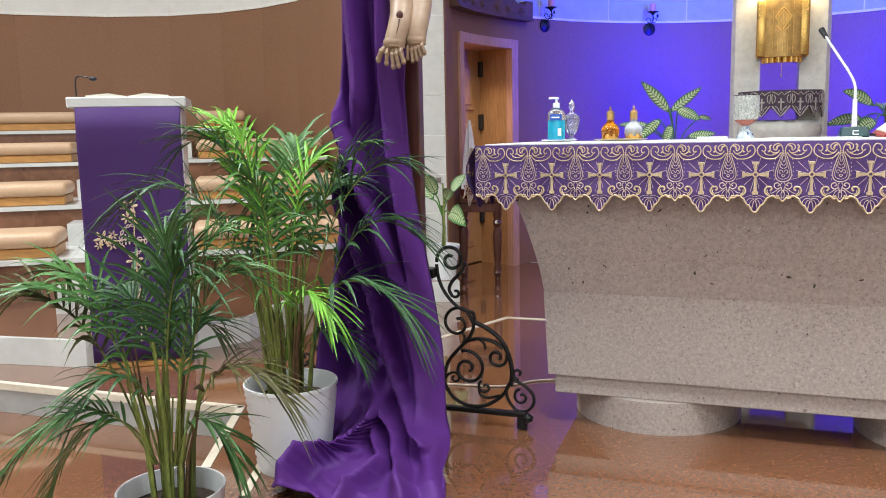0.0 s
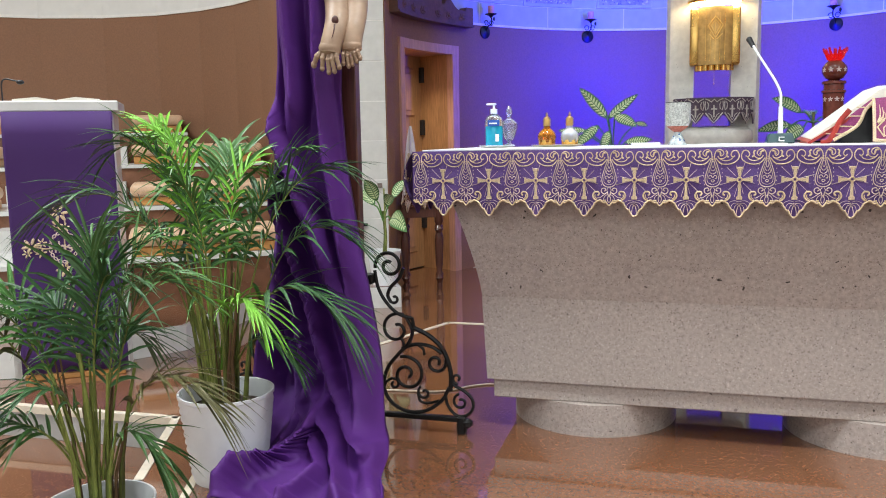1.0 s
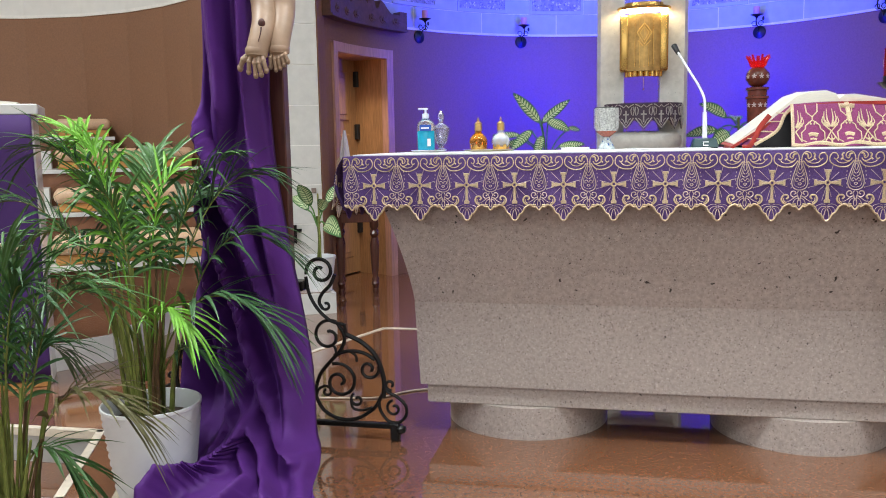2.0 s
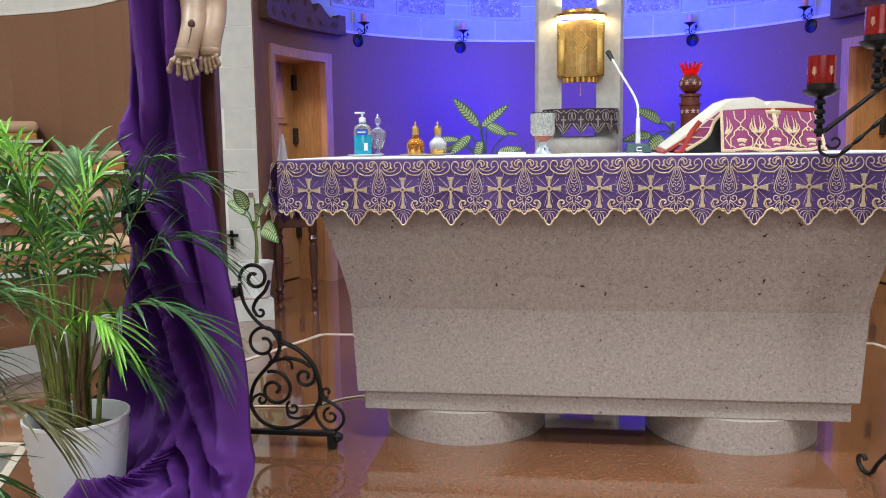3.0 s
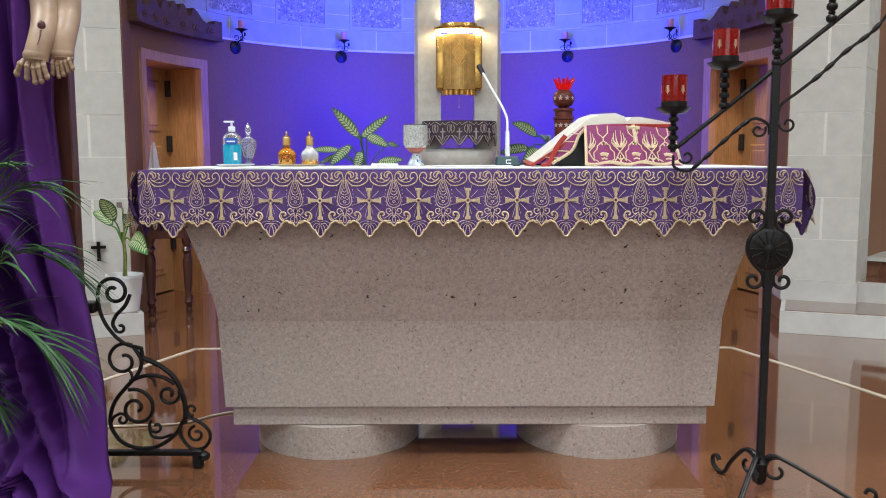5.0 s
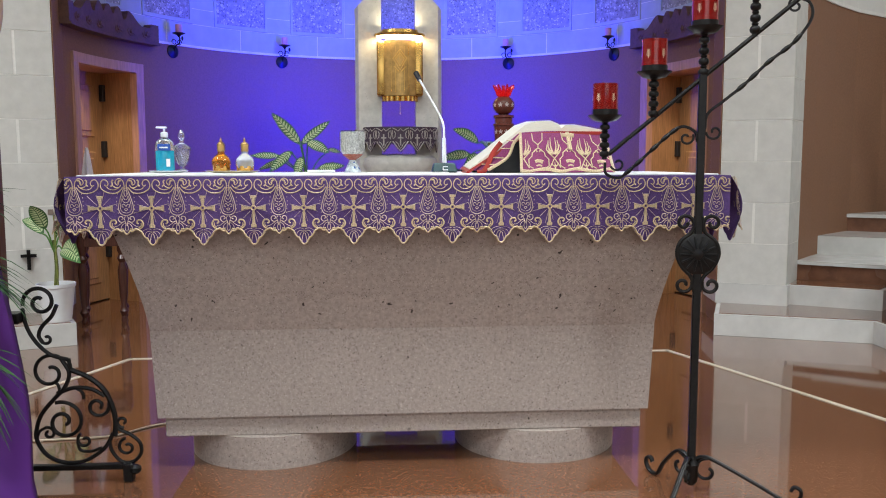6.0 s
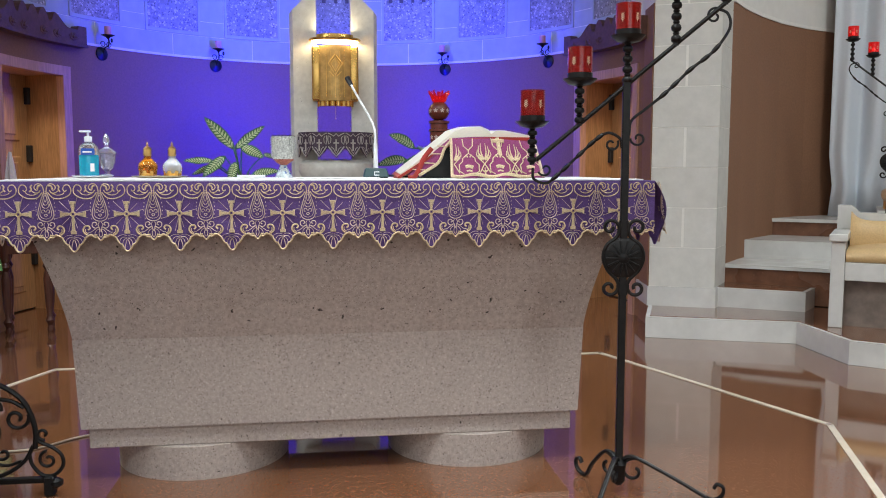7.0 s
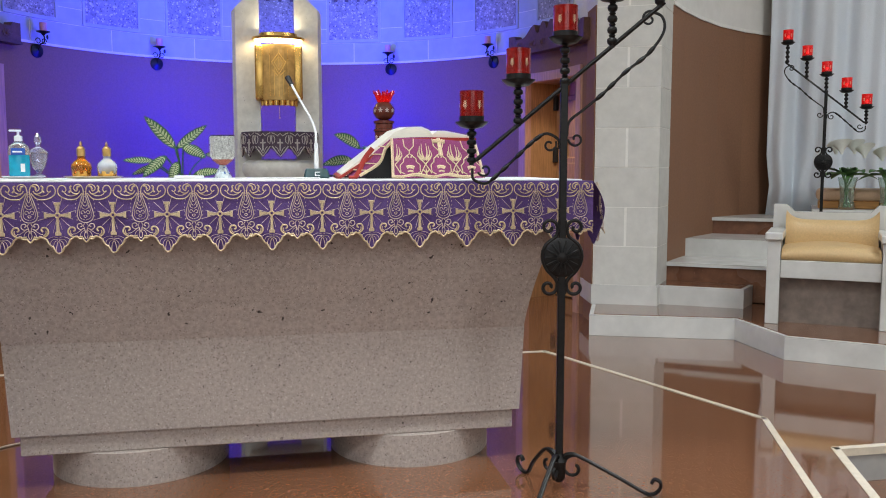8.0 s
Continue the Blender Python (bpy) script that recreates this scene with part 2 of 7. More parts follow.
def box(bm, x0, x1, y0, y1, z0, z1, bevel=0.0, m=None, segs=1):
    vs = [bm.verts.new(c) for c in ((x0, y0, z0), (x1, y0, z0), (x1, y1, z0), (x0, y1, z0), (x0, y0, z1), (x1, y0, z1), (x1, y1, z1), (x0, y1, z1))]
    fs = [bm.faces.new([vs[i] for i in f]) for f in ((3, 2, 1, 0), (4, 5, 6, 7), (0, 1, 5, 4), (1, 2, 6, 5), (2, 3, 7, 6), (3, 0, 4, 7))]
    if bevel:
        es = list({e for f in fs for e in f.edges})
        out = bmesh.ops.bevel(bm, geom=es, offset=bevel, segments=segs, affect="EDGES", profile=0.5)
        vs = list({v for f in out["faces"] for v in f.verts} | {v for v in vs if v.is_valid})
    if m is not None:
        for v in vs:
            v.co = m @ v.co
    return bm


def lathe(bm, profile, segs=24, centre=(0, 0, 0), cap=True, sx=1.0, sy=1.0, a0=0.0, a1=360.0):
    """Turn (radius, height) pairs about z."""
    full = abs(a1 - a0) >= 359.9
    n = segs if full else segs + 1
    rings = []
    for r, z in profile:
        rings.append([bm.verts.new((centre[0] + sx * r * math.cos(radians(a0 + (a1 - a0) * k / segs)),
                                    centre[1] + sy * r * math.sin(radians(a0 + (a1 - a0) * k / segs)), centre[2] + z)) for k in range(n)])
    for a, b in zip(rings, rings[1:]):
        for k in range(segs):
            j = (k + 1) % n
            bm.faces.new((a[k], a[j], b[j], b[k]))
    if cap:
        for ring in (rings[0], rings[-1]):
            try:
                bm.faces.new(ring)
            except ValueError:
                pass
    return bm


def tube(bm, pts, radius, segs=8, flat=1.0, taper=None):
    """A round or flattened bar along points."""
    pts = [Vector(p) for p in pts]
    rings, up = [], None
    for i, p in enumerate(pts):
        d = (pts[min(i + 1, len(pts) - 1)] - pts[max(i - 1, 0)]).normalized()
        if up is None:
            up = d.orthogonal().normalized() if abs(d.y) > 0.9 else (Vector((0, 1, 0)) - d * d.y).normalized()
        up = (up - d * up.dot(d)).normalized()
        side = d.cross(up)
        r = radius * (taper[0] + (taper[1] - taper[0]) * i / max(1, len(pts) - 1) if taper else 1)
        rings.append([bm.verts.new(p + side * r * math.cos(2 * math.pi * k / segs) + up * r * flat * math.sin(2 * math.pi * k / segs)) for k in range(segs)])
    for a, b in zip(rings, rings[1:]):
        for k in range(segs):
            j = (k + 1) % segs
            bm.faces.new((a[k], a[j], b[j], b[k]))
    bm.faces.new(rings[0])
    bm.faces.new(rings[-1])
    return bm


def ellipsoid(bm, c, rx, ry, rz, u=12, v=8, m=None):
    prof = [(max(0.0005, math.sin(math.pi * k / v)), -math.cos(math.pi * k / v)) for k in range(v + 1)]
    start = len(bm.verts)
    lathe(bm, prof, u)
    bm.verts.ensure_lookup_table()
    for w in bm.verts[start:]:
        w.co = Vector((w.co.x * rx, w.co.y * ry, w.co.z * rz))
        if m is not None:
            w.co = m @ w.co
        w.co += Vector(c)
    return bm


def catmull(pts, n=8):
    pts = [Vector(p) for p in pts]
    ext = [pts[0] * 2 - pts[1], *pts, pts[-1] * 2 - pts[-2]]
    out = []
    for a, b, c, d in zip(ext, ext[1:], ext[2:], ext[3:]):
        for k in range(n):
            t = k / n
            out.append(0.5 * (2 * b + (c - a) * t + (2 * a - 5 * b + 4 * c - d) * t * t + (3 * b - a - 3 * c + d) * t ** 3))
    return out + [pts[-1]]


def spiral(cx, cz, r0, r1, a0, a1, y=0.0, n=40):
    return [Vector((cx + (r0 + (r1 - r0) * k / n) * math.cos(radians(a0 + (a1 - a0) * k / n)), y,
                    cz + (r0 + (r1 - r0) * k / n) * math.sin(radians(a0 + (a1 - a0) * k / n)))) for k in range(n + 1)]


def prism(bm, outline, z0, z1):
    """A plan outline raised from z0 to z1."""
    lo = [bm.verts.new((x, y, z0)) for x, y in outline]
    hi = [bm.verts.new((x, y, z1)) for x, y in outline]
    bm.faces.new(lo)
    bm.faces.new(hi)
    for k in range(len(lo)):
        j = (k + 1) % len(lo)
        bm.faces.new((lo[k], lo[j], hi[j], hi[k]))
    return bm


def band(bm, path, thick, z0, z1):
    """An upright wall of some thickness along a plan path, thickened to its left."""
    n = len(path)
    outer = []
    for k in range(n):
        a, b = Vector(path[max(k - 1, 0)]), Vector(path[min(k + 1, n - 1)])
        d = (b - a).normalized()
        outer.append((path[k][0] - d.y * thick, path[k][1] + d.x * thick))
    for k in range(n - 1):
        q = [path[k], path[k + 1], outer[k + 1], outer[k]]
        lo = [bm.verts.new((*p, z0)) for p in q]
        hi = [bm.verts.new((*p, z1)) for p in q]
        bm.faces.new(lo[::-1])
        bm.faces.new(hi)
        for i in range(4):
            j = (i + 1) % 4
            bm.faces.new((lo[i], lo[j], hi[j], hi[i]))
    bmesh.ops.remove_doubles(bm, verts=bm.verts, dist=0.0004)
    return bm


def strip(bm, pts, width, z0, z1):
    """A flat inlay along a plan path."""
    for a, b in zip(pts, pts[1:]):
        a, b = Vector(a), Vector(b)
        d = (b - a).normalized()
        s = Vector((-d.y, d.x)) * width / 2
        e = d * width * 0.3
        prism(bm, [(p.x, p.y) for p in (a - s - e, b - s + e, b + s + e, a + s - e)], z0, z1)
    return bm


def mirror_x(pts):
    return [(-x, y) for x, y in pts]


# ---------------------------------------------------------------- shell of the church
def structure(name, bm, material, label, category):
    return tagged(part(name, bm, material), label, category, kind="structure")


structure("ceiling", box(bmesh.new(), -9.2, 9.2, -12.2, 7.2, 6.3, 6.5), PLASTER, "plain white plastered church ceiling", "ceiling")
structure("wall_nave_back", box(bmesh.new(), -9.2, 9.2, -12.2, -12.0, -0.3, 6.3), PLASTER, "plain white wall at the back of the nave", "wall")
structure("wall_nave_west", box(bmesh.new(), -9.2, -9.0, -12.0, 7.0, -0.3, 6.3), PLASTER, "plain white plastered side wall of the nave", "wall")
structure("wall_nave_east", box(bmesh.new(), 9.0, 9.2, -12.0, 7.0, -0.3, 6.3), PLASTER, "plain white plastered side wall of the nave", "wall")
structure("wall_outer", box(bmesh.new(), -9.0, 9.0, 7.0, 7.2, -0.3, 6.3), PLASTER, "plain white outer wall behind the apse", "wall")
structure("floor_nave", box(bmesh.new(), -9.0, 9.0, -12.0, 7.0, -0.3, -0.15), FLOOR, "polished brown terrazzo floor of the nave", "floor")

EDGE = [(-8.99, -0.24), (-2.33, -0.20), (-2.06, -0.85), (-1.50, -2.15), (1.50, -2.15), (2.13, -0.68), (2.345, -0.16), (8.99, -0.16)]
structure("floor", prism(bmesh.new(), EDGE + [(8.99, 6.99), (-8.99, 6.99)], -0.149, 0.0), FLOOR,
          "polished orange-brown speckled terrazzo sanctuary floor", "floor")
bm = bmesh.new()
band(bm, EDGE, -0.012, -0.149, -0.03)
structure("trim_platform_riser", bm, MARBLE_GREY, "grey marble riser along the sanctuary platform", "riser")
bm = bmesh.new()
strip(bm, EDGE, 0.035, -0.03, 0.004)
structure("trim_platform_edge", bm, STRIPE, "cream marble edge strip of the platform", "edging")
bm = bmesh.new()
OCTAGON = [(-1.50, -1.75), (-1.785, -1.02), (-2.27, 0.29), (-1.66, 1.90), (1.71, 1.90), (2.29, 0.287), (1.79, -0.98), (1.50, -1.75)]
strip(bm, OCTAGON, 0.03, -0.01, 0.004)
structure("trim_floor_inlay", bm, STRIPE, "thin cream stripe inlaid in the floor round the altar", "inlay")
bm = bmesh.new()
strip(bm, [(-2.2, 4.28), (2.2, 4.28)], 0.02, -0.01, 0.004)
structure("trim_apse_inlay", bm, STRIPE, "thin cream stripe inlaid across the apse floor", "inlay")

# raised first step on both sides
STEP_R = [(2.187, 2.343), (3.128, 1.994), (3.112, 1.383), (3.60, 0.96), (8.98, 0.4), (8.98, 4.7), (3.02, 4.7), (3.02, 3.1), (2.43, 2.9)]
STEP_L = [(-2.133, 2.327), (-3.05, 1.96), (-2.97, 0.88), (-3.50, 0.13), (-4.02, 0.07), (-8.98, -0.1), (-8.98, 4.7), (-3.02, 4.7), (-3.02, 3.1), (-2.43, 2.9)]


def inset(pts, d):
    cx = sum(p[0] for p in pts) / len(pts)
    cy = sum(p[1] for p in pts) / len(pts)
    out = []
    n = len(pts)
    area = sum(pts[k][0] * pts[(k + 1) % n][1] - pts[(k + 1) % n][0] * pts[k][1] for k in range(n))
    sgn = 1 if area > 0 else -1
    for k in range(n):
        a, b, c = Vector(pts[k - 1]), Vector(pts[k]), Vector(pts[(k + 1) % n])
        d1, d2 = (b - a).normalized(), (c - b).normalized()
        n1, n2 = Vector((-d1.y, d1.x)) * sgn, Vector((-d2.y, d2.x)) * sgn
        m = (n1 + n2) / max(0.35, 1 + n1.dot(n2))
        out.append((b.x + m.x * d, b.y + m.y * d))
    return out


for tag, outline in (("east", STEP_R), ("west", STEP_L)):
    structure("step_" + tag, prism(bmesh.new(), outline, 0.001, 0.15), MARBLE, "white marble step edge round the choir platform", "step")
    structure("floor_choir_" + tag, prism(bmesh.new(), inset(outline, 0.03), 0.12, 0.154), FLOOR, "polished brown terrazzo top of the choir step", "floor")

# apse: half round, brown plaster below and pale stone above
AC, AR = (0.01, 3.0), 2.44


def arc(r, a0, a1, step=2.0):
    n = max(1, round(abs(a1 - a0) / step))
    return [(AC[0] + r * math.cos(radians(a0 + (a1 - a0) * k / n)), AC[1] + r * math.sin(radians(a0 + (a1 - a0) * k / n))) for k in range(n + 1)]


def ring_block(bm, r0, r1, a0, a1, z0, z1, step=2.0):
    inner, outer = arc(r0, a0, a1, step), arc(r1, a0, a1, step)
    prism(bm, inner + outer[::-1], z0, z1) if len(inner) < 4 else None
    if len(inner) >= 4:
        rows = [[bm.verts.new((*p, z)) for p in q] for q, z in ((inner, z0), (outer, z0), (outer, z1), (inner, z1))]
        for a, b in zip(rows, rows[1:] + rows[:1]):
            for k in range(len(inner) - 1):
                bm.faces.new((a[k], a[k + 1], b[k + 1], b[k]))
        bm.faces.new([r[0] for r in rows])
        bm.faces.new([r[-1] for r in rows][::-1])
    return bm


D0, D1, DTOP = 153.1, 174.3, 1.987
WTOP = 2.245
bm = bmesh.new()
ring_block(bm, AR, AR + 0.25, 180 - D0, D0, 0.0, WTOP)
for a0, a1 in ((180 - D1, 180 - D0), (D0, D1)):
    ring_block(bm, AR, AR + 0.25, a0, a1, DTOP, WTOP)
for a0, a1 in ((-3, 180 - D1), (D1, 183)):
    ring_block(bm, AR, AR + 0.25, a0, a1, 0.0, WTOP)
structure("wall_apse", bm, BROWN_WALL, "curved brown plastered apse wall washed by blue light", "wall")
bm = bmesh.new()
ring_block(bm, AR + 0.015, AR + 0.30, -3, 183, WTOP, 6.3)
structure("wall_apse_upper", bm, JOINT, "curved pale stone upper apse wall with light joints", "wall")
apse_upper = bpy.data.objects["wall_apse_upper"]
bm = bmesh.new()
ring_block(bm, AR - 0.012, AR + 0.05, -3, 183, WTOP - 0.004, WTOP + 0.016)
structure("trim_apse_ledge", bm, JOINT, "thin white ledge along the top of the brown wall", "ledge")

# reveals between the piers and the doors, with a wooden post
for s in (-1, 1):
    bm = bmesh.new()
    prism(bm, [(s * 2.378, 2.806), (s * 2.425, 3.10), (s * 2.66, 3.10), (s * 2.60, 2.90)], 0.0, 2.42)
    structure("wall_reveal_" + ("east" if s > 0 else "west"), bm, BROWN_WALL, "narrow brown plastered return beside the vestry door", "wall")


def pier(s, tag):
    core = [(2.385, 2.80), (2.82, 2.60), (3.06, 2.92), (2.95, 3.2), (2.45, 3.2)]
    ob = structure("pier_" + tag, prism(bmesh.new(), [(s * x, y) for x, y in inset(core, 0.003)], 0.155, 6.3), JOINT,
                   "pier of cream limestone blocks with pale joints", "pier")
    a, b, c = (Vector(core[k]) for k in range(3))
    for k in range(20):
        z0 = 0.305 + 0.30 * k
        z1 = z0 + 0.294
        halves = ((0.0, 0.485), (0.515, 1.0)) if k % 2 else ((0.0, 1.0),)
        for f0, f1 in halves:
            p, q = a.lerp(b, f0), a.lerp(b, f1)
            d = (b - a).normalized()
            nrm = Vector((-d.y, d.x)) * 0.02
            g = d * 0.002
            part("block", prism(bmesh.new(), [(s * v.x, v.y) for v in (p + g, q - g, q - g + nrm, p + g + nrm)], z0, z1), BLOCK, ob)
        d = (c - b).normalized()
        nrm = Vector((-d.y, d.x)) * 0.02
        part("block", prism(bmesh.new(), [(s * v.x, v.y) for v in (b + d * 0.004, c, c + nrm, b + d * 0.004 + nrm)], z0, z1), BLOCK, ob)
    for f0, f1 in ((0.0, 0.997),):
        base = inset(core, -0.012)
        part("base_course", prism(bmesh.new(), [(s * x, y) for x, y in base], 0.152, 0.302), MARBLE, ob, "polished white marble base course")
    return ob


pier(1, "east")
pier(-1, "west")

# brown flank walls of the choir recesses, white above
FLANK = [(3.06, 2.92), (3.30, 3.20), (3.60, 3.50), (3.95, 3.80), (4.35, 4.05), (4.85, 4.25), (5.4, 4.34), (6.0, 4.28), (6.6, 4.05), (7.3, 3.5), (8.0, 2.6), (8.9, 1.0)]
for s, tag in ((1, "east"), (-1, "west")):
    path = [(s * x, y) for x, y in FLANK]
    t = 0.2 * s
    bm = bmesh.new()
    top = 2.485 if s > 0 else 2.53
    band(bm, path, t, 0.0, top)
    structure("wall_choir_" + tag, bm, BROWN_WALL, "curved brown plastered wall of the choir recess", "wall")
    bm = bmesh.new()
    band(bm, path, t, top, 6.3)
    structure("wall_choir_upper_" + tag, bm, PLASTER, "white plastered wall above the brown dado", "wall")
    bm = bmesh.new()
    band(bm, path, -0.012 * s, top - 0.015, top + 0.015)
    structure("trim_choir_" + tag, bm, JOINT, "thin white ledge along the brown wall", "ledge")


# ---------------------------------------------------------------- vestry doors
def arc_thing(name, parent, material, r0, r1, a0, a1, z0, z1, label=""):
    return part(name, ring_block(bmesh.new(), r0, r1, a0, a1, z0, z1), material, parent, label)


def vestry_door(s):
    ob = thing("door_1" if s < 0 else "door_2", Matrix.Identity(4),
               "panelled oak vestry door in a pinkish wooden frame, closed" if s < 0 else "orange-brown panelled vestry door deep in its frame",
               "door", kind="structure")
    m = (lambda a: a) if s < 0 else (lambda a: 180 - a)

    def seg(a, b):
        return (m(a), m(b)) if s < 0 else (m(b), m(a))
    for n, a, b, z0, z1 in (("jamb", D1 - 1.6, D1 + 0.3, 0.0, DTOP + 0.045), ("jamb", D0 - 0.3, D0 + 1.7, 0.0, DTOP + 0.045)):
        arc_thing(n, ob, FRAME_WOOD, AR - 0.02, AR + 0.05, *seg(a, b), z0, z1)
    arc_thing("lintel", ob, FRAME_WOOD, AR - 0.022, AR + 0.05, *seg(D0 - 0.3, D1 + 0.3), DTOP - 0.03, DTOP + 0.047)
    arc_thing("reveal", ob, OAK, AR + 0.05, AR + 0.42, *seg(D0 + 0.1, D0 + 1.1), 0.0, DTOP)
    arc_thing("reveal", ob, OAK, AR + 0.05, AR + 0.42, *seg(D1 - 1.0, D1), 0.0, DTOP)
    arc_thing("reveal_head", ob, OAK, AR + 0.05, AR + 0.42, *seg(D0, D1), DTOP - 0.02, DTOP + 0.02)
    # leaf: stiles, rails and raised panels on a chord behind the reveal
    p0 = Vector(arc(AR + 0.40, m(D1 - 1), m(D1 - 1) + 1)[0])
    p1 = Vector(arc(AR + 0.40, m(D0 + 1), m(D0 + 1) + 1)[0])
    d = (p1 - p0)
    width = d.length
    ang = math.degrees(math.atan2(d.y, d.x))
    flip = -1 if s < 0 else 1
    base = Matrix.Translation((p0.x, p0.y, 0.0)) @ pose(0, 0, 0, 0, 0, ang)
    off = 0.05 * (1 if s < 0 else -1)
    leaf = part("leaf", box(bmesh.new(), 0, width, min(0, off), max(0, off), 0.012, DTOP - 0.02), OAK, ob)
    leaf.matrix_basis = base
    for c0, c1 in ((0.12, width / 2 - 0.05), (width / 2 + 0.05, width - 0.12)):
        for z0, z1 in ((0.16, 0.62), (0.74, 1.30), (1.42, 1.86)):
            bm = bmesh.new()
            box(bm, c0, c1, -0.016, 0.016, z0, z1, 0.012)
            box(bm, c0 + 0.05, c1 - 0.05, -0.024, 0.024, z0 + 0.05, z1 - 0.05, 0.010)
            part("panel", bm, OAK, leaf)
    for z in (0.45, 1.32, 1.80):
        a = m(D0 + 1.3)
        q = arc(AR + 0.375, a, a + 1)[0]
        bm = box(bmesh.new(), -0.022, 0.022, -0.022, 0.022, -0.07, 0.07, 0.004)
        h = part("hinge", bm, BLACK_PLASTIC, ob, "black steel hinge")
        h.matrix_basis = pose(q[0], q[1], z, 0, 0, a)
    return ob


vestry_door(-1)
vestry_door(1)


def pelmet(s):
    """Carved board over a vestry door with a scrolled top edge."""
    ob = thing("carved_pelmet", Matrix.Identity(4), "dark carved wooden pelmet with scrolled crest above the vestry door", "pelmet", group="pelmets over the vestry doors")
    E0 = 149.9 if s < 0 else 151.2
    n = 90
    bm = bmesh.new()
    cols = []
    for k in range(n + 1):
        f = k / n
        a = E0 + (179.6 - E0) * f
        a = a if s < 0 else 180 - a
        g = abs(f - 0.5) * 2
        if g > 0.86:
            top = 2.368
        elif g > 0.70:
            top = 2.336
        elif g > 0.42:
            q = (0.70 - g) / 0.28
            top = 2.336 + 0.100 * (3 * q * q - 2 * q ** 3)
        elif g > 0.31:
            q = (0.42 - g) / 0.11
            top = 2.436 - 0.075 * math.sin(min(1.0, q * 1.6) * math.pi / 2)
        else:
            top = 2.365 + 0.085 * abs(math.cos(g / 0.31 * math.pi * 1.5)) ** 0.8
        rows = []
        for r, z in ((AR - 0.09, 2.198), (AR - 0.09, top), (AR - 0.005, top), (AR - 0.005, 2.198)):
            x, y = AC[0] + r * math.cos(radians(a)), AC[1] + r * math.sin(radians(a))
            rows.append(bm.verts.new((x, y, z)))
        cols.append(rows)
    for a, b in zip(cols, cols[1:]):
        for i in range(4):
            j = (i + 1) % 4
            bm.faces.new((a[i], b[i], b[j], a[j]))
    bm.faces.new(cols[0])
    bm.faces.new(cols[-1])
    part("board", bm, CARVED, ob)
    bm = bmesh.new()
    ring_block(bm, AR - 0.105, AR - 0.085, *((E0, 179.6) if s < 0 else (0.4, 180 - E0)), 2.198, 2.216)
    part("moulding", bm, CARVED, ob)
    rnd = random.Random(5)
    for f in (0.12, 0.27, 0.40, 0.60, 0.73, 0.88):
        a = E0 + (179.6 - E0) * f
        a = a if s < 0 else 180 - a
        bm = bmesh.new()
        for k in range(6):
            t = (k // 2) * 180 / 3 + (k % 2) * 180 + rnd.uniform(-18, 18)
            c = Vector((0.034 * math.cos(radians(t)), 0, 0.020 * math.sin(radians(t))))
            ellipsoid(bm, c, 0.026, 0.005, 0.007, 8, 5, pose(0, 0, 0, 0, -t * 0.6, 0))
        ellipsoid(bm, (0, 0, 0), 0.011, 0.012, 0.011, 8, 5)
        o = part("carved_leaf", bm, CARVED, ob)
        x, y = AC[0] + (AR - 0.092) * math.cos(radians(a)), AC[1] + (AR - 0.092) * math.sin(radians(a))
        o.matrix_basis = pose(x, y, 2.27, 0, 0, a - 90)
    return ob


pelmet(-1)
pelmet(1)

# ---------------------------------------------------------------- choir tiers
U, W = Vector((0.82, 0.57)), Vector((-0.57, 0.82))


def uw(s, u, w):
    p = U * u + W * w
    return (s * p.x, p.y)


def tier(s, name, u0, u1, w0, w1, z0, z1, material, label, nosing=True, category="tier"):
    poly = [uw(s, u0, w0), uw(s, u1, w0), uw(s, u1, w1), uw(s, u0, w1)]
    ob = structure(name, prism(bmesh.new(), poly, z0, z1 - (0.03 if nosing else 0)), material, label, category)
    if nosing:
        poly = [uw(s, u0, w0 - 0.02), uw(s, u1 + 0.01, w0 - 0.02), uw(s, u1 + 0.01, w1), uw(s, u0, w1)]
        part("slab", prism(bmesh.new(), poly, z1 - 0.03, z1), MARBLE, ob, "white marble slab")
    return ob


def cushion_bench(s, u0, u1, w, z, label):
    """A long upholstered bench pad on a tan board."""
    ob = thing("bench_cushion", Matrix.Identity(4), label, "bench cushion", group="choir bench cushions")
    length = u1 - u0
    mid = uw(s, (u0 + u1) / 2, w)
    d = Vector(uw(s, u1, w)) - Vector(uw(s, u0, w))
    m = pose(mid[0], mid[1], z, 0, 0, math.degrees(math.atan2(d.y, d.x)))
    sy = 1 if s > 0 else -1
    b = part("board", box(bmesh.new(), -length / 2 + 0.02, length / 2 - 0.02, 0.03, 0.42, 0.0, 0.065, 0.006), TAN_EDGE, ob, "orange-brown bench board")
    c = smooth(part("pad", box(bmesh.new(), -length / 2, length / 2, 0.0, 0.45, 0.066, 0.17, 0.045, segs=4), TAN, ob, "tan leatherette pad"))
    turn = pose(0, 0, 0) if s > 0 else pose(0, 0, 0, 0, 0, 180)
    for o in (b, c):
        o.matrix_basis = m @ turn
    return ob


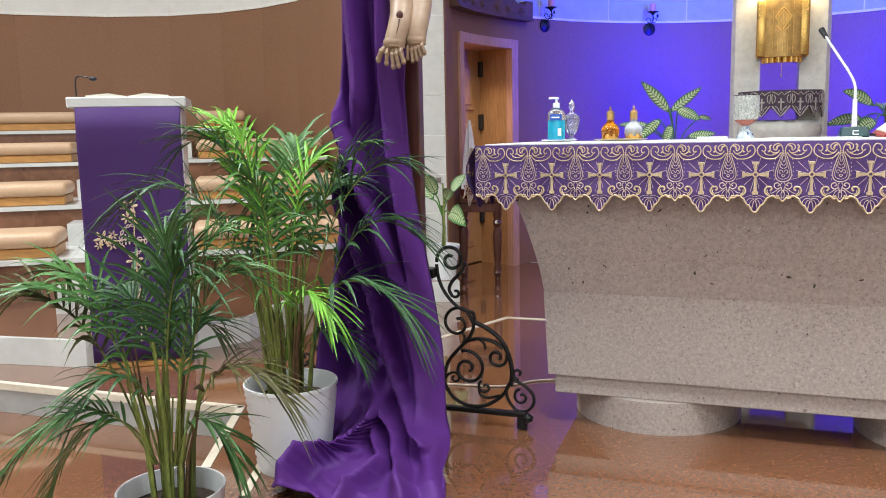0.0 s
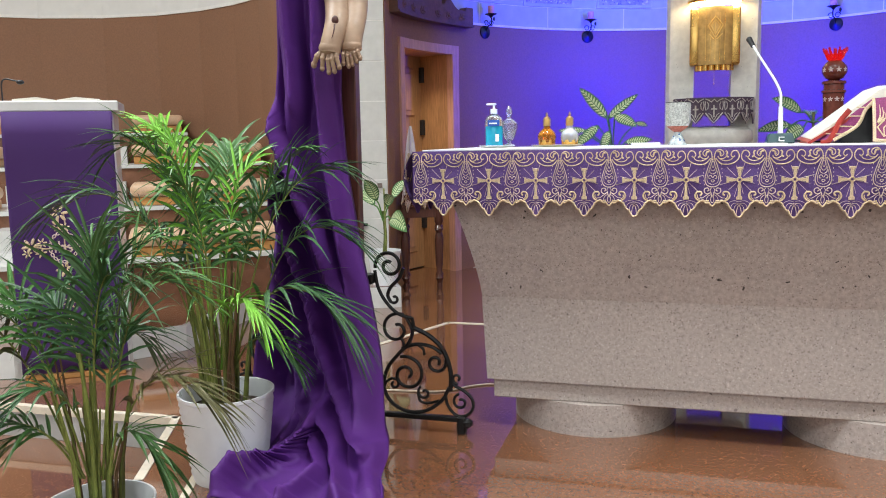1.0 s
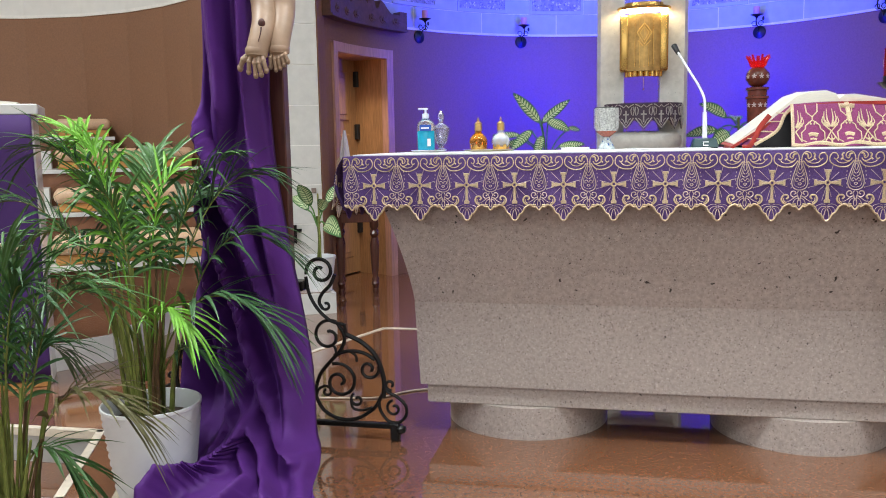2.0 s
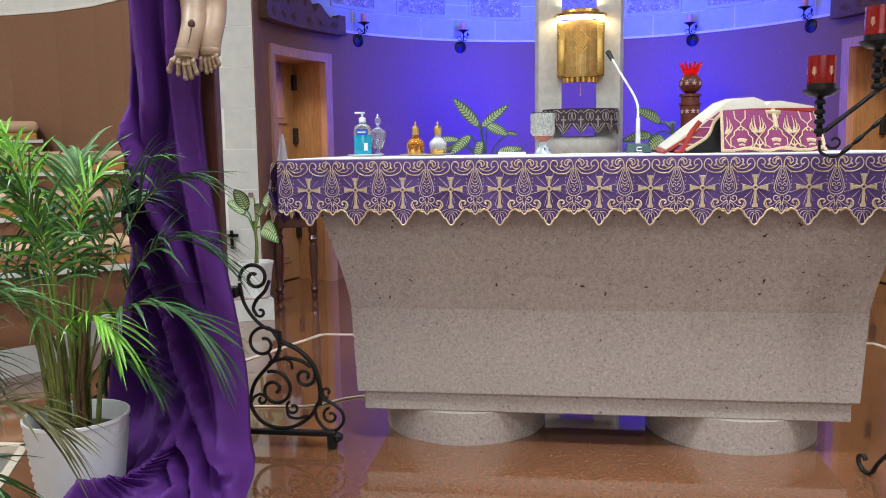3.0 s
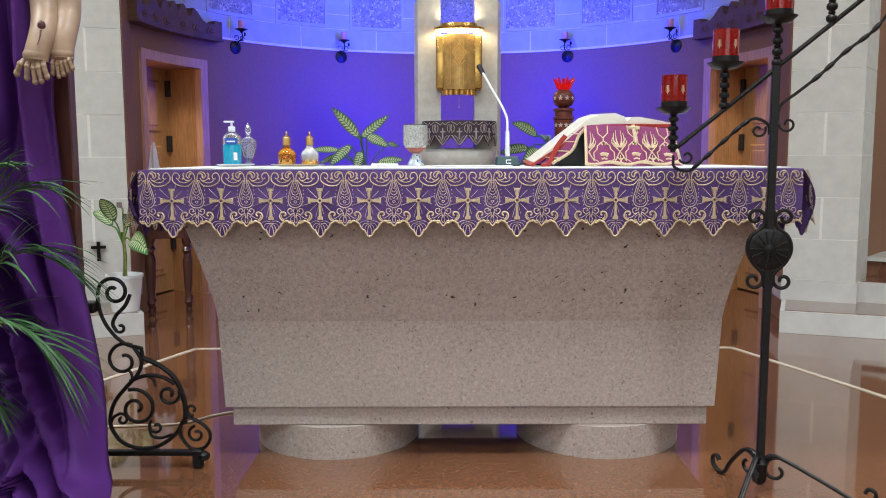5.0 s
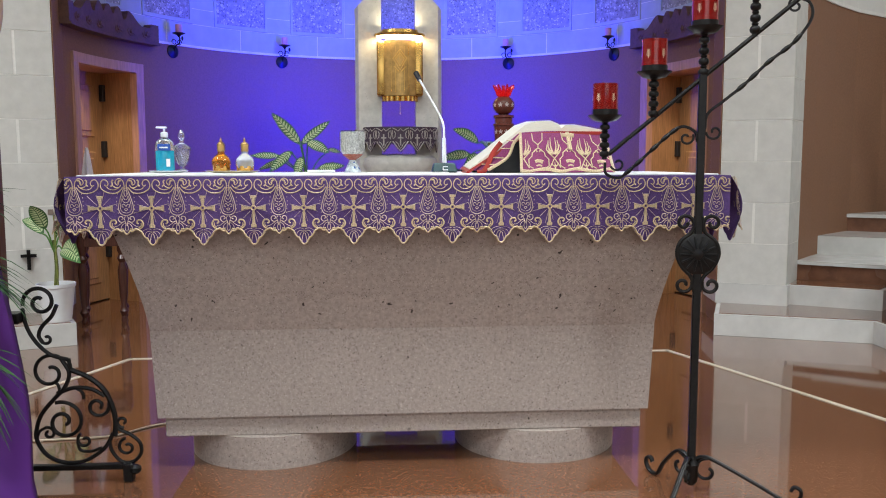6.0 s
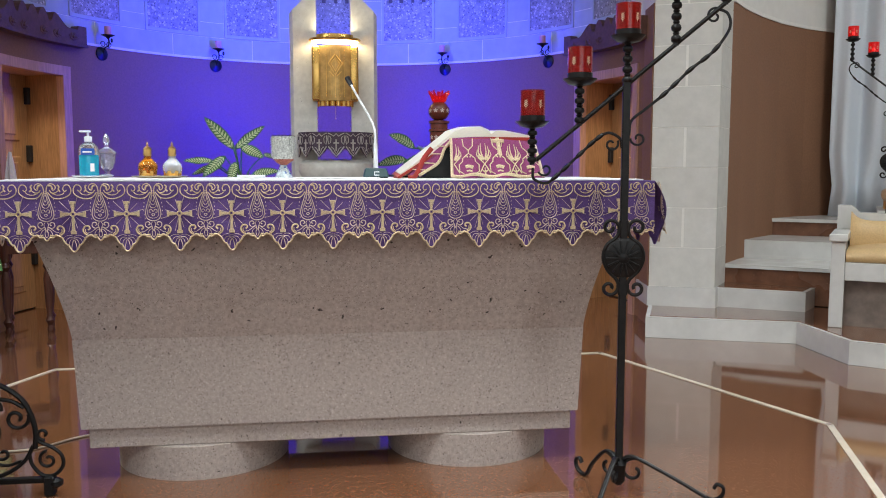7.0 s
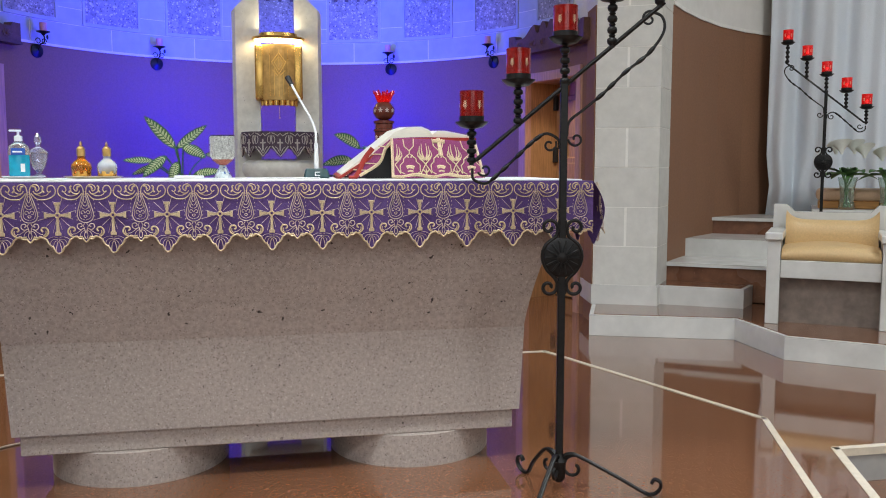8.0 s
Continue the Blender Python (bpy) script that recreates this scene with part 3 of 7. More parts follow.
for k, (w, z, e) in enumerate(((3.20, 0.46, -1.25), (4.18, 0.735, -0.75), (5.15, 1.035, -1.1), (6.05, 1.32, -1.75))):
    tier(1, "tier_west_%d" % (k + 1), -5.6, e, w, w + 1.6, 0.02 + k * 0.004, z, BROWN_MARBLE, "brown marble choir tier with a white slab edge")
    lab = "long tan padded bench cushion on a choir tier"
    cushion_bench(1, -5.4, -3.10 - 0.08 * k, w + 0.02, z + 0.002, lab)
    cushion_bench(1, -2.25, e - (0.02 if k > 1 else 0.0), w + 0.02, z + 0.002, lab)
    poly = [uw(1, -3.08 - 0.06 * k, w - 0.30), uw(1, -2.3, w - 0.30), uw(1, -2.3, w), uw(1, -3.08 - 0.06 * k, w)]
    zb = (0.154, 0.46, 0.735, 1.035)[k]
    structure("step_aisle_west_%d" % (k + 1), prism(bmesh.new(), poly, zb, zb + 0.16), MARBLE, "white marble aisle step between choir benches", "step")

# stair and tiers beside the east pier
EAST = [(2.853, 2.678), (3.398, 2.34), (3.594, 2.54), (3.07, 2.97)]
structure("step_stair_1", prism(bmesh.new(), EAST, 0.15, 0.30), MARBLE, "white marble stair step with a brown top", "step")
structure("floor_stair_1", prism(bmesh.new(), inset(EAST, 0.025), 0.25, 0.304), FLOOR, "polished brown terrazzo tread", "floor")
tier(-1, "step_stair_2", -1.9, -0.80, 4.16, 4.80, 0.16, 0.45, BROWN_MARBLE, "brown marble stair riser with white nosing", category="step")
tier(-1, "step_stair_3", -1.9, -0.90, 4.70, 5.50, 0.162, 0.60, MARBLE, "white marble stair step", nosing=False, category="step")
tier(-1, "step_stair_4", -1.9, -1.02, 5.36, 6.6, 0.164, 0.75, BROWN_MARBLE, "brown marble stair riser with white nosing", category="step")
tier(-1, "tier_east_1", -6.0, -1.91, 4.05, 5.2, 0.166, 0.45, BROWN_MARBLE, "brown marble choir tier behind the throne")
tier(-1, "tier_east_2", -6.0, -1.91, 5.10, 6.6, 0.168, 0.85, BROWN_MARBLE, "brown marble choir tier with a white slab edge")
cushion_bench(-1, -5.0, -1.93, 5.26, 0.852, "long tan padded bench cushion on the tier behind the throne")


# ---------------------------------------------------------------- altar
def altar():
    ob = thing("altar", pose(0.005, 0, 0), "massive grey-beige speckled stone altar on two round drums", "altar")
    for x in (-0.56, 0.56):
        bm = bmesh.new()
        lathe(bm, [(0.345, 0.0), (0.345, 0.132)], 64)
        d = smooth(part("drum", bm, STONE, ob))
        d.location = (x, 0.312, 0.0)
    part("plinth_slab", box(bmesh.new(), -0.945, 0.945, 0.0, 0.61, 0.132, 0.212, 0.004), STONE, ob)
    # body: straight lower block, then a flared upper block with a concave end profile
    def ringed(levels):
        bm = bmesh.new()
        rows = [[bm.verts.new(c) for c in ((-x, y0, z), (x, y0, z), (x, y1, z), (-x, y1, z))] for x, y0, y1, z in levels]
        for a, b in zip(rows, rows[1:]):
            for k in range(4):
                j = (k + 1) % 4
                bm.faces.new((a[k], a[j], b[j], b[k]))
        bm.faces.new(rows[0])
        bm.faces.new(rows[-1])
        return bm
    part("lower_body", ringed([(0.970, -0.014, 0.624, 0.212), (0.988, -0.016, 0.626, 0.556)]), STONE, ob)
    lev = []
    for k in range(13):
        f = k / 12
        lev.append((0.986 + 0.03 * f + 0.155 * f ** 1.5, -0.016 - 0.095 * f, 0.626 + 0.12 * f, 0.5561 + (1.135 - 0.5561) * f))
    up = part("upper_body", ringed(lev), STONE, ob)
    return ob


altar()

# ---------------------------------------------------------------- altar cloth
PITCH = 0.1825
CX = -0.008


def hem(x):
    """Height of the pointed, scalloped lower edge of the cloth."""
    s = ((x - CX) / PITCH + 0.5) % 1.0 - 0.5
    a = abs(s)
    if a < 0.27:
        z = 0.897 + 0.062 * (a / 0.27) ** 1.05
    else:
        z = 0.959 - 0.018 * ((a - 0.27) / 0.23) ** 1.5
    return z - 0.0075 * abs(math.sin(a * math.pi * 9 + 0.2)) + 0.004


def panel(pts_top, out, ends, name, parent):
    """A hanging cloth strip: pts_top(f) plan point, out(f, g) sideways bulge, both sides closed."""
    bm = bmesh.new()
    n, rows = ends, 8
    front = []
    for k in range(n + 1):
        f = k / n
        x, y, nx, ny, run = pts_top(f)
        zb = hem(run)
        col = []
        for j in range(rows + 1):
            g = j / rows
            z = 1.151 + (zb - 1.151) * g
            o = out(f, g)
            col.append((x + nx * o, y + ny * o, z, nx, ny))
        front.append(col)
    f0 = [[bm.verts.new(c[:3]) for c in col] for col in front]
    b0 = [[bm.verts.new((c[0] - c[3] * 0.003, c[1] - c[4] * 0.003, c[2])) for c in col] for col in front]
    for g, rev in ((f0, False), (b0, True)):
        for a, b in zip(g, g[1:]):
            for j in range(rows):
                q = (a[j], b[j], b[j + 1], a[j + 1])
                bm.faces.new(q[::-1] if rev else q)
    for a, b, c, d in zip(f0, f0[1:], b0, b0[1:]):
        bm.faces.new((a[-1], b[-1], d[-1], c[-1]))
    return smooth(part(name, bm, CLOTH, parent), 60)


def ribbon(bm, pts, width, lift=0.0025, closed=False):
    """Raised thread line in the x-z plane, facing -y."""
    width *= 1.08 if width > 0.002 else 1.0
    pts = [Vector(p) for p in pts]
    n = len(pts)
    rows = []
    for i, p in enumerate(pts):
        a = pts[(i - 1) % n] if closed else pts[max(i - 1, 0)]
        b = pts[(i + 1) % n] if closed else pts[min(i + 1, n - 1)]
        d = (b - a)
        d = d.normalized() if d.length > 1e-9 else Vector((1, 0))
        s = Vector((-d.y, d.x)) * width / 2
        rows.append([bm.verts.new((p.x + s.x, 0.0, p.y + s.y)), bm.verts.new((p.x, -lift, p.y)), bm.verts.new((p.x - s.x, 0.0, p.y - s.y))])
    pairs = list(zip(rows, rows[1:])) + ([(rows[-1], rows[0])] if closed else [])
    for a, b in pairs:
        bm.faces.new((a[0], a[1], b[1], b[0]))
        bm.faces.new((a[1], a[2], b[2], b[1]))
    return bm


def curl(cx, cz, r0, r1, a0, a1, n=18):
    return [(v.x, v.z) for v in spiral(cx, cz, r0, r1, a0, a1, n=n)]


def embroidery_motif():
    """One repeat in two threads: gold cross, crests and corner scrolls; pale teardrop, curls and fan."""
    bm = bmesh.new()
    fine = bmesh.new()
    cross = bmesh.new()
    zc = 1.037
    for ang, ln in ((0, 0.043), (90, 0.044), (180, 0.043), (270, 0.070)):
        c, s = math.cos(radians(ang)), math.sin(radians(ang))
        out = [(0.004, 0.0036), (ln * 0.55, 0.0042), (ln * 0.80, 0.0054), (ln * 0.86, 0.0094), (ln, 0.0088)]
        top = [(a, b) for a, b in out] + [(a, -b) for a, b in out[::-1]]
        vs = [cross.verts.new((a * c - b * s, -0.0035, zc + a * s + b * c)) for a, b in top]
        lo = [cross.verts.new((a * c * 1.03 - b * s * 1.12, 0.0005, zc + a * s * 1.03 + b * c * 1.12)) for a, b in top]
        cross.faces.new(vs)
        for k in range(len(vs)):
            j = (k + 1) % len(vs)
            cross.faces.new((vs[k], vs[j], lo[j], lo[k]))
    ribbon(cross, curl(0, zc, 0.0085, 0.0085, 0, 360, 16)[:-1], 0.004, 0.006, True)
    h = PITCH / 2

    def stroke(sg, pts, w, axis=0.0, steps=5, pale=False):
        """Cord along a smooth line; distances run from the cross, or from the teardrop where an axis is given."""
        ribbon(fine if axis or pale else bm, [(sg * (abs(axis - p[0]) if axis else p[0]), p[1]) for p in catmull(pts, steps)], w)

    for sg in (-1, 1):
        # lower corner scrolls
        stroke(sg, [(0.080, 0.962), (0.066, 0.960), (0.050, 0.960), (0.037, 0.968), (0.032, 0.980), (0.038, 0.992), (0.050, 0.994), (0.055, 0.986), (0.049, 0.980)], 0.0058)
        stroke(sg, [(0.049, 0.966), (0.040, 0.974), (0.040, 0.984)], 0.0034)
        # crest scrolls at the top
        stroke(sg, [(0.088, 1.106), (0.085, 1.132), (0.074, 1.144), (0.060, 1.140), (0.056, 1.129), (0.064, 1.121), (0.069, 1.128)], 0.0036)
        stroke(sg, [(0.083, 1.114), (0.064, 1.094), (0.034, 1.0925), (0.009, 1.106), (0.004, 1.124), (0.012, 1.139), (0.025, 1.138), (0.031, 1.126), (0.025, 1.117), (0.018, 1.122)], 0.0038)
        stroke(sg, [(0.068, 1.110), (0.050, 1.104), (0.034, 1.107), (0.026, 1.114)], 0.0030)
        stroke(sg, [(0.076, 1.122), (0.070, 1.113), (0.058, 1.112), (0.046, 1.120)], 0.0036)
        stroke(sg, [(0.050, 1.140), (0.044, 1.134), (0.046, 1.124), (0.040, 1.116)], 0.0052)
        stroke(sg, [(0.078, 1.138), (0.070, 1.136), (0.066, 1.126)], 0.0060)
        # fan of petals in the point
        stroke(sg, [(0.001, 0.946), (0.005, 0.936), (0.0085, 0.918), (0.007, 0.905), (0.001, 0.900)], 0.0028, pale=True)
        stroke(sg, [(0.001, 0.950), (0.012, 0.944), (0.017, 0.928), (0.013, 0.910)], 0.0020, pale=True)
        stroke(sg, [(0.001, 0.953), (0.018, 0.952), (0.027, 0.940), (0.024, 0.924)], 0.0020, pale=True)
        stroke(sg, [(0.001, 0.958), (0.016, 0.962), (0.032, 0.956), (0.042, 0.944)], 0.0016, pale=True)
        # half teardrop on either side of the repeat, with a plume and a face of leaves inside
        stroke(sg, [(0.002, 1.120), (0.012, 1.094), (0.022, 1.062), (0.0265, 1.038), (0.021, 1.020), (0.008, 1.012), (0.0, 1.011)], 0.0032, h)
        stroke(sg, [(0.001, 1.112), (0.007, 1.092), (0.016, 1.062), (0.0195, 1.040), (0.015, 1.026), (0.001, 1.0195)], 0.0020, h)
        stroke(sg, [(0.001, 1.104), (0.0045, 1.096), (0.0035, 1.086), (0.0005, 1.080)], 0.0024, h)
        stroke(sg, [(0.008, 1.082), (0.007, 1.074), (0.001, 1.068)], 0.0026, h)
        stroke(sg, [(0.011, 1.072), (0.010, 1.063), (0.001, 1.057)], 0.0026, h)
        stroke(sg, [(0.001, 1.044), (0.006, 1.052), (0.013, 1.050), (0.013, 1.042), (0.007, 1.042)], 0.0026, h)
        stroke(sg, [(0.0005, 1.037), (0.0055, 1.034), (0.0005, 1.028)], 0.0026, h)
        # curl pair under the teardrop and the drop between the points
        stroke(sg, [(0.002, 0.974), (0.006, 0.990), (0.018, 0.986), (0.028, 0.994), (0.026, 1.005), (0.016, 1.007), (0.012, 1.000), (0.018, 0.996)], 0.0034, h)
        stroke(sg, [(0.003, 1.008), (0.008, 1.000), (0.004, 0.990)], 0.0022, h)
        stroke(sg, [(0.0005, 0.982), (0.0055, 0.970), (0.004, 0.958), (0.0005, 0.954)], 0.0024, h)
        stroke(sg, [(0.004, 0.984), (0.014, 0.978), (0.020, 0.966), (0.017, 0.956)], 0.0022, h)
        stroke(sg, [(0.008, 0.990), (0.022, 0.980), (0.034, 0.972), (0.042, 0.972)], 0.0022, h)
    # border cord along the hem
    edge = [(x, hem(CX + x) + 0.004) for x in [PITCH * (k / 48 - 0.5) for k in range(49)]]
    ribbon(bm, edge, 0.0065, 0.004)
    return bm, fine, cross


def ray_motif():
    bm = bmesh.new()
    for k in range(12):
        a = k * 30 + 15
        c, s = math.cos(radians(a)), math.sin(radians(a))
        r1 = 0.052 if k % 2 else 0.064
        ribbon(bm, [(c * 0.016, 1.037 + s * 0.016), (c * r1, 1.037 + s * r1)], 0.0017, 0.0014)
    for sg in (-1, 1):
        for k in range(6):
            z = 1.09 - k * 0.014
            x = PITCH / 2 - 0.028 - 0.004 * math.sin(k / 5 * math.pi)
            ellipsoid(bm, (sg * x, -0.001, z), 0.0014, 0.0014, 0.003, 5, 4)
    return bm


def altar_cloth():
    ob = thing("altar_cloth", Matrix.Identity(4), "violet altar cloth with gold embroidered crosses and a pointed scalloped hem", "altar cloth")

    def wave(f, g):
        return g * (0.004 * math.sin(f * 41.0) + 0.003 * math.sin(f * 97.0 + 1.0)) + 0.004 * math.sin(g * math.pi)
    x0, x1 = -1.228, 1.232
    panel(lambda f: (x0 + (x1 - x0) * f, -0.140, 0.0, -1.0, x0 + (x1 - x0) * f), wave, 480, "front_drop", ob)
    for sx, xe, run in ((-1, x0, 30.0), (1, x1, 60.0)):
        panel(lambda f: (xe, -0.140 + 0.90 * f, float(sx), 0.0, run + f * 0.90),
              lambda f, g: math.sin(g * math.pi) * (0.026 + 0.014 * math.exp(-f * 9)) + g * (0.012 + 0.010 * math.sin(f * 30 + sx)), 160, "end_drop", ob)
    part("top_layer", box(bmesh.new(), x0 + 0.002, x1 - 0.002, -0.138, 0.762, 1.1352, 1.151, 0.003), CLOTH, ob)
    gold_bm, pale_bm, cross_bm = embroidery_motif()
    cross = part("embroidered_cross", cross_bm, GOLD_THREAD, ob, "raised gold thread cross")
    gold = part("embroidery", gold_bm, GOLD_THREAD, ob, "gold thread embroidery")
    pale = part("fine_embroidery", pale_bm, PALE_THREAD, ob, "pale pinkish thread embroidery")
    rays = part("ray_embroidery", ray_motif(), PALE_THREAD, ob, "pale thread rays")
    first = True
    for k in range(-6, 7):
        m = Matrix.Translation((CX + k * PITCH, -0.1475, 0.0))
        for src, nm in ((cross, "embroidered_cross"), (gold, "embroidery"), (pale, "fine_embroidery"), (rays, "ray_embroidery")):
            if k == -6:
                src.matrix_basis = m
            else:
                share(nm, src, m, ob)
    # what is left of the pattern between the last whole repeat and the corners
    for k, lo, hi in ((-7, x0 - CX + 7 * PITCH, 1.0), (7, -1.0, x1 - CX - 7 * PITCH)):
        for src, nm in ((gold, "embroidery"), (pale, "fine_embroidery")):
            bm = bmesh.new()
            bm.from_mesh(src.data)
            bmesh.ops.delete(bm, geom=[v for v in bm.verts if not lo <= v.co.x <= hi], context="VERTS")
            part(nm, bm, src.data.materials[0], ob).matrix_basis = Matrix.Translation((CX + k * PITCH, -0.1475, 0.0))
    for sx, xe in ((-1, x0), (1, x1)):
        for k in range(5):
            f = (0.5 + k) * PITCH / 0.90
            lean = 8.0 if k == 0 else 5.0
            m = Matrix.Translation((xe + sx * (0.010 if k else 0.016), -0.140 + 0.90 * f, 0.0)) @ pose(0, 0, 0, 0, 0, 90 * sx) @ Matrix.Translation((0, 0, 1.15)) @ pose(0, 0, 0, -lean, 0, 0) @ Matrix.Translation((0, -0.006, -1.15))
            share("embroidered_cross", cross, m, ob)
            share("embroidery", gold, m, ob)
            share("fine_embroidery", pale, m, ob)
    for child in ob.children:
        if child.name.split(".")[0] in ("embroidery", "fine_embroidery", "ray_embroidery"):
            child["kind"] = "stuff"
    return ob


altar_cloth()
linen = tagged(part("linen_cover", box(bmesh.new(), -1.20, 1.20, -0.105, 0.755, 1.151, 1.157, 0.002), LINEN), "white linen cloth spread over the altar top", "linen cloth")


# ---------------------------------------------------------------- things on the altar
TOP = 1.157


def disc_dish(name, x, y, r, label, material=LINEN):
    bm = bmesh.new()
    lathe(bm, [(r * 0.6, 0.0), (r * 0.9, 0.004), (r, 0.009), (r * 0.97, 0.010), (r * 0.6, 0.005)], 32)
    ob = tagged(smooth(part(name, bm, material)), label, "dish")
    ob.location = (x, y, TOP)
    return ob


disc_dish("saucer", -1.035, 0.545, 0.085, "small white china saucer on the altar linen", WHITE_PLASTIC)
disc_dish("cruet_tray", -0.745, 0.485, 0.12, "shallow pale gold tray holding the cruets", shade("pale_gold_tray", (0.66, 0.55, 0.36), 0.3, metal=0.3, vary=0.1))
for o, sy in ((bpy.data.objects["cruet_tray"], 0.55),):
    o.scale = (1, sy, 1)


def pump_bottle(x, y):
    z = TOP + 0.006
    ob = thing("sanitiser_bottle", pose(x, y, z, 0, 0, 8), "clear pump bottle half full of blue sanitiser gel", "pump bottle")
    smooth(part("gel", lathe(bmesh.new(), [(0.002, 0.001), (0.038, 0.001), (0.040, 0.006), (0.040, 0.088), (0.038, 0.092), (0.002, 0.092)], 24, sy=0.62), BLUE_GEL, ob, "bright blue gel"))
    smooth(part("body", lathe(bmesh.new(), [(0.0405, 0.0925), (0.0405, 0.118), (0.036, 0.130), (0.024, 0.141), (0.014, 0.146), (0.013, 0.150)], 24, sy=0.62), CRYSTAL, ob, "clear plastic shoulder"))
    part("label", box(bmesh.new(), -0.027, 0.027, -0.0275, -0.0255, 0.092, 0.120, 0.001), BLUE_LABEL, ob, "dark blue paper label")
    part("label_mark", box(bmesh.new(), -0.020, 0.016, -0.0288, -0.0277, 0.102, 0.108), WHITE_PLASTIC, ob, "white mark on the label")
    part("barcode", box(bmesh.new(), 0.008, 0.024, -0.0272, -0.0256, 0.022, 0.056), WHITE_PLASTIC, ob, "pale printed patch")
    part("collar", lathe(bmesh.new(), [(0.014, 0.149), (0.016, 0.150), (0.016, 0.170), (0.006, 0.173)], 20), WHITE_PLASTIC, ob)
    bm = bmesh.new()
    tube(bm, [(0, 0, 0.172), (0, 0, 0.190)], 0.005, 10)
    box(bm, -0.035, 0.012, -0.007, 0.007, 0.188, 0.197, 0.003)
    part("pump", bm, WHITE_PLASTIC, ob, "white plastic pump head")
    return ob


pump_bottle(-1.045, 0.53)


def crystal_jar(x, y):
    ob = thing("crystal_jar", pose(x, y, TOP + 0.006), "cut crystal jar with a pointed lid beside the bottle", "jar")
    smooth(part("bowl", lathe(bmesh.new(), [(0.026, 0.0), (0.026, 0.006), (0.010, 0.012), (0.010, 0.022), (0.026, 0.040), (0.036, 0.075), (0.038, 0.098), (0.034, 0.098), (0.030, 0.070), (0.012, 0.034)], 12), CRYSTAL, ob), 20)
    smooth(part("lid", lathe(bmesh.new(), [(0.041, 0.098), (0.040, 0.104), (0.022, 0.120), (0.008, 0.128), (0.008, 0.136), (0.015, 0.152), (0.012, 0.170), (0.001, 0.188)], 12), CRYSTAL, ob), 20)
    return ob


crystal_jar(-0.985, 0.585)


def cruet(x, y, glass, label):
    ob = thing("cruet", pose(x, y, TOP + 0.008), label, "cruet", group="cruets on the altar")
    smooth(part("flask", lathe(bmesh.new(), [(0.022, 0.0), (0.024, 0.004), (0.036, 0.016), (0.041, 0.034), (0.038, 0.052), (0.024, 0.068), (0.015, 0.076), (0.014, 0.110), (0.017, 0.114)], 24), glass, ob))
    bm = bmesh.new()
    for k in range(7):
        a = k * 360 / 7
        ellipsoid(bm, (0.034 * math.cos(radians(a)), 0.034 * math.sin(radians(a)), 0.020), 0.004, 0.010, 0.020, 8, 6, pose(0, 0, 0, 0, 0, a))
    lathe(bm, [(0.030, 0.002), (0.036, 0.010), (0.034, 0.012), (0.028, 0.004)], 20)
    smooth(part("leaf_mount", bm, GOLD, ob, "gilt leaf mount round the base"))
    smooth(part("neck_band", lathe(bmesh.new(), [(0.0155, 0.085), (0.0175, 0.090), (0.0165, 0.112), (0.0185, 0.116), (0.015, 0.119)], 20), GOLD_DULL, ob, "gilt neck band"))
    smooth(part("stopper", lathe(bmesh.new(), [(0.015, 0.118), (0.012, 0.124), (0.004, 0.128), (0.006, 0.134), (0.004, 0.140), (0.0006, 0.148)], 16), GOLD_DULL, ob, "pointed gilt stopper"))
    return ob


cruet(-0.792, 0.485, AMBER, "amber glass cruet with gilt leaf mounts")
cruet(-0.690, 0.485, OPAL, "opal blue glass cruet with gilt leaf mounts")


def goblet(x, y):
    ob = thing("ciborium", pose(x, y, TOP), "mirror mosaic goblet on a blue and white enamelled foot", "goblet")
    smooth(part("foot", lathe(bmesh.new(), [(0.040, 0.0), (0.039, 0.004), (0.026, 0.030), (0.016, 0.050), (0.015, 0.056)], 24), ENAMEL, ob, "blue and white patterned enamel foot"))
    smooth(part("band", lathe(bmesh.new(), [(0.015, 0.0562), (0.030, 0.066), (0.044, 0.078), (0.046, 0.082)], 24), BAND_RED, ob, "red patterned enamel band"))
    part("cup", lathe(bmesh.new(), [(0.046, 0.0822), (0.052, 0.094), (0.0525, 0.180), (0.0525, 0.184), (0.047, 0.184), (0.046, 0.10)], 28), MOSAIC, ob, "silver mirror mosaic cup")
    bm = bmesh.new()
    tile = 0.0078
    for row in range(11):
        for k in range(28):
            a = k * 360 / 28
            r = 0.0532
            m = pose(r * math.cos(radians(a)), r * math.sin(radians(a)), 0.098 + row * 0.0079, 0, 0, a)
            if random.random() < 0.9:
                box(bm, -0.0006, 0.0016 + random.uniform(0, 0.0008), -0.0045, 0.0045, -0.0033, 0.0033, 0.0, m)
    mt = part("mosaic", bm, MOSAIC, ob)
    mt["kind"] = "stuff"
    part("rim", lathe(bmesh.new(), [(0.0535, 0.1842), (0.0545, 0.187), (0.047, 0.187), (0.046, 0.1842)], 28), BLACK_PLASTIC, ob, "dark rim")
    return ob


goblet(-0.225, 0.60)


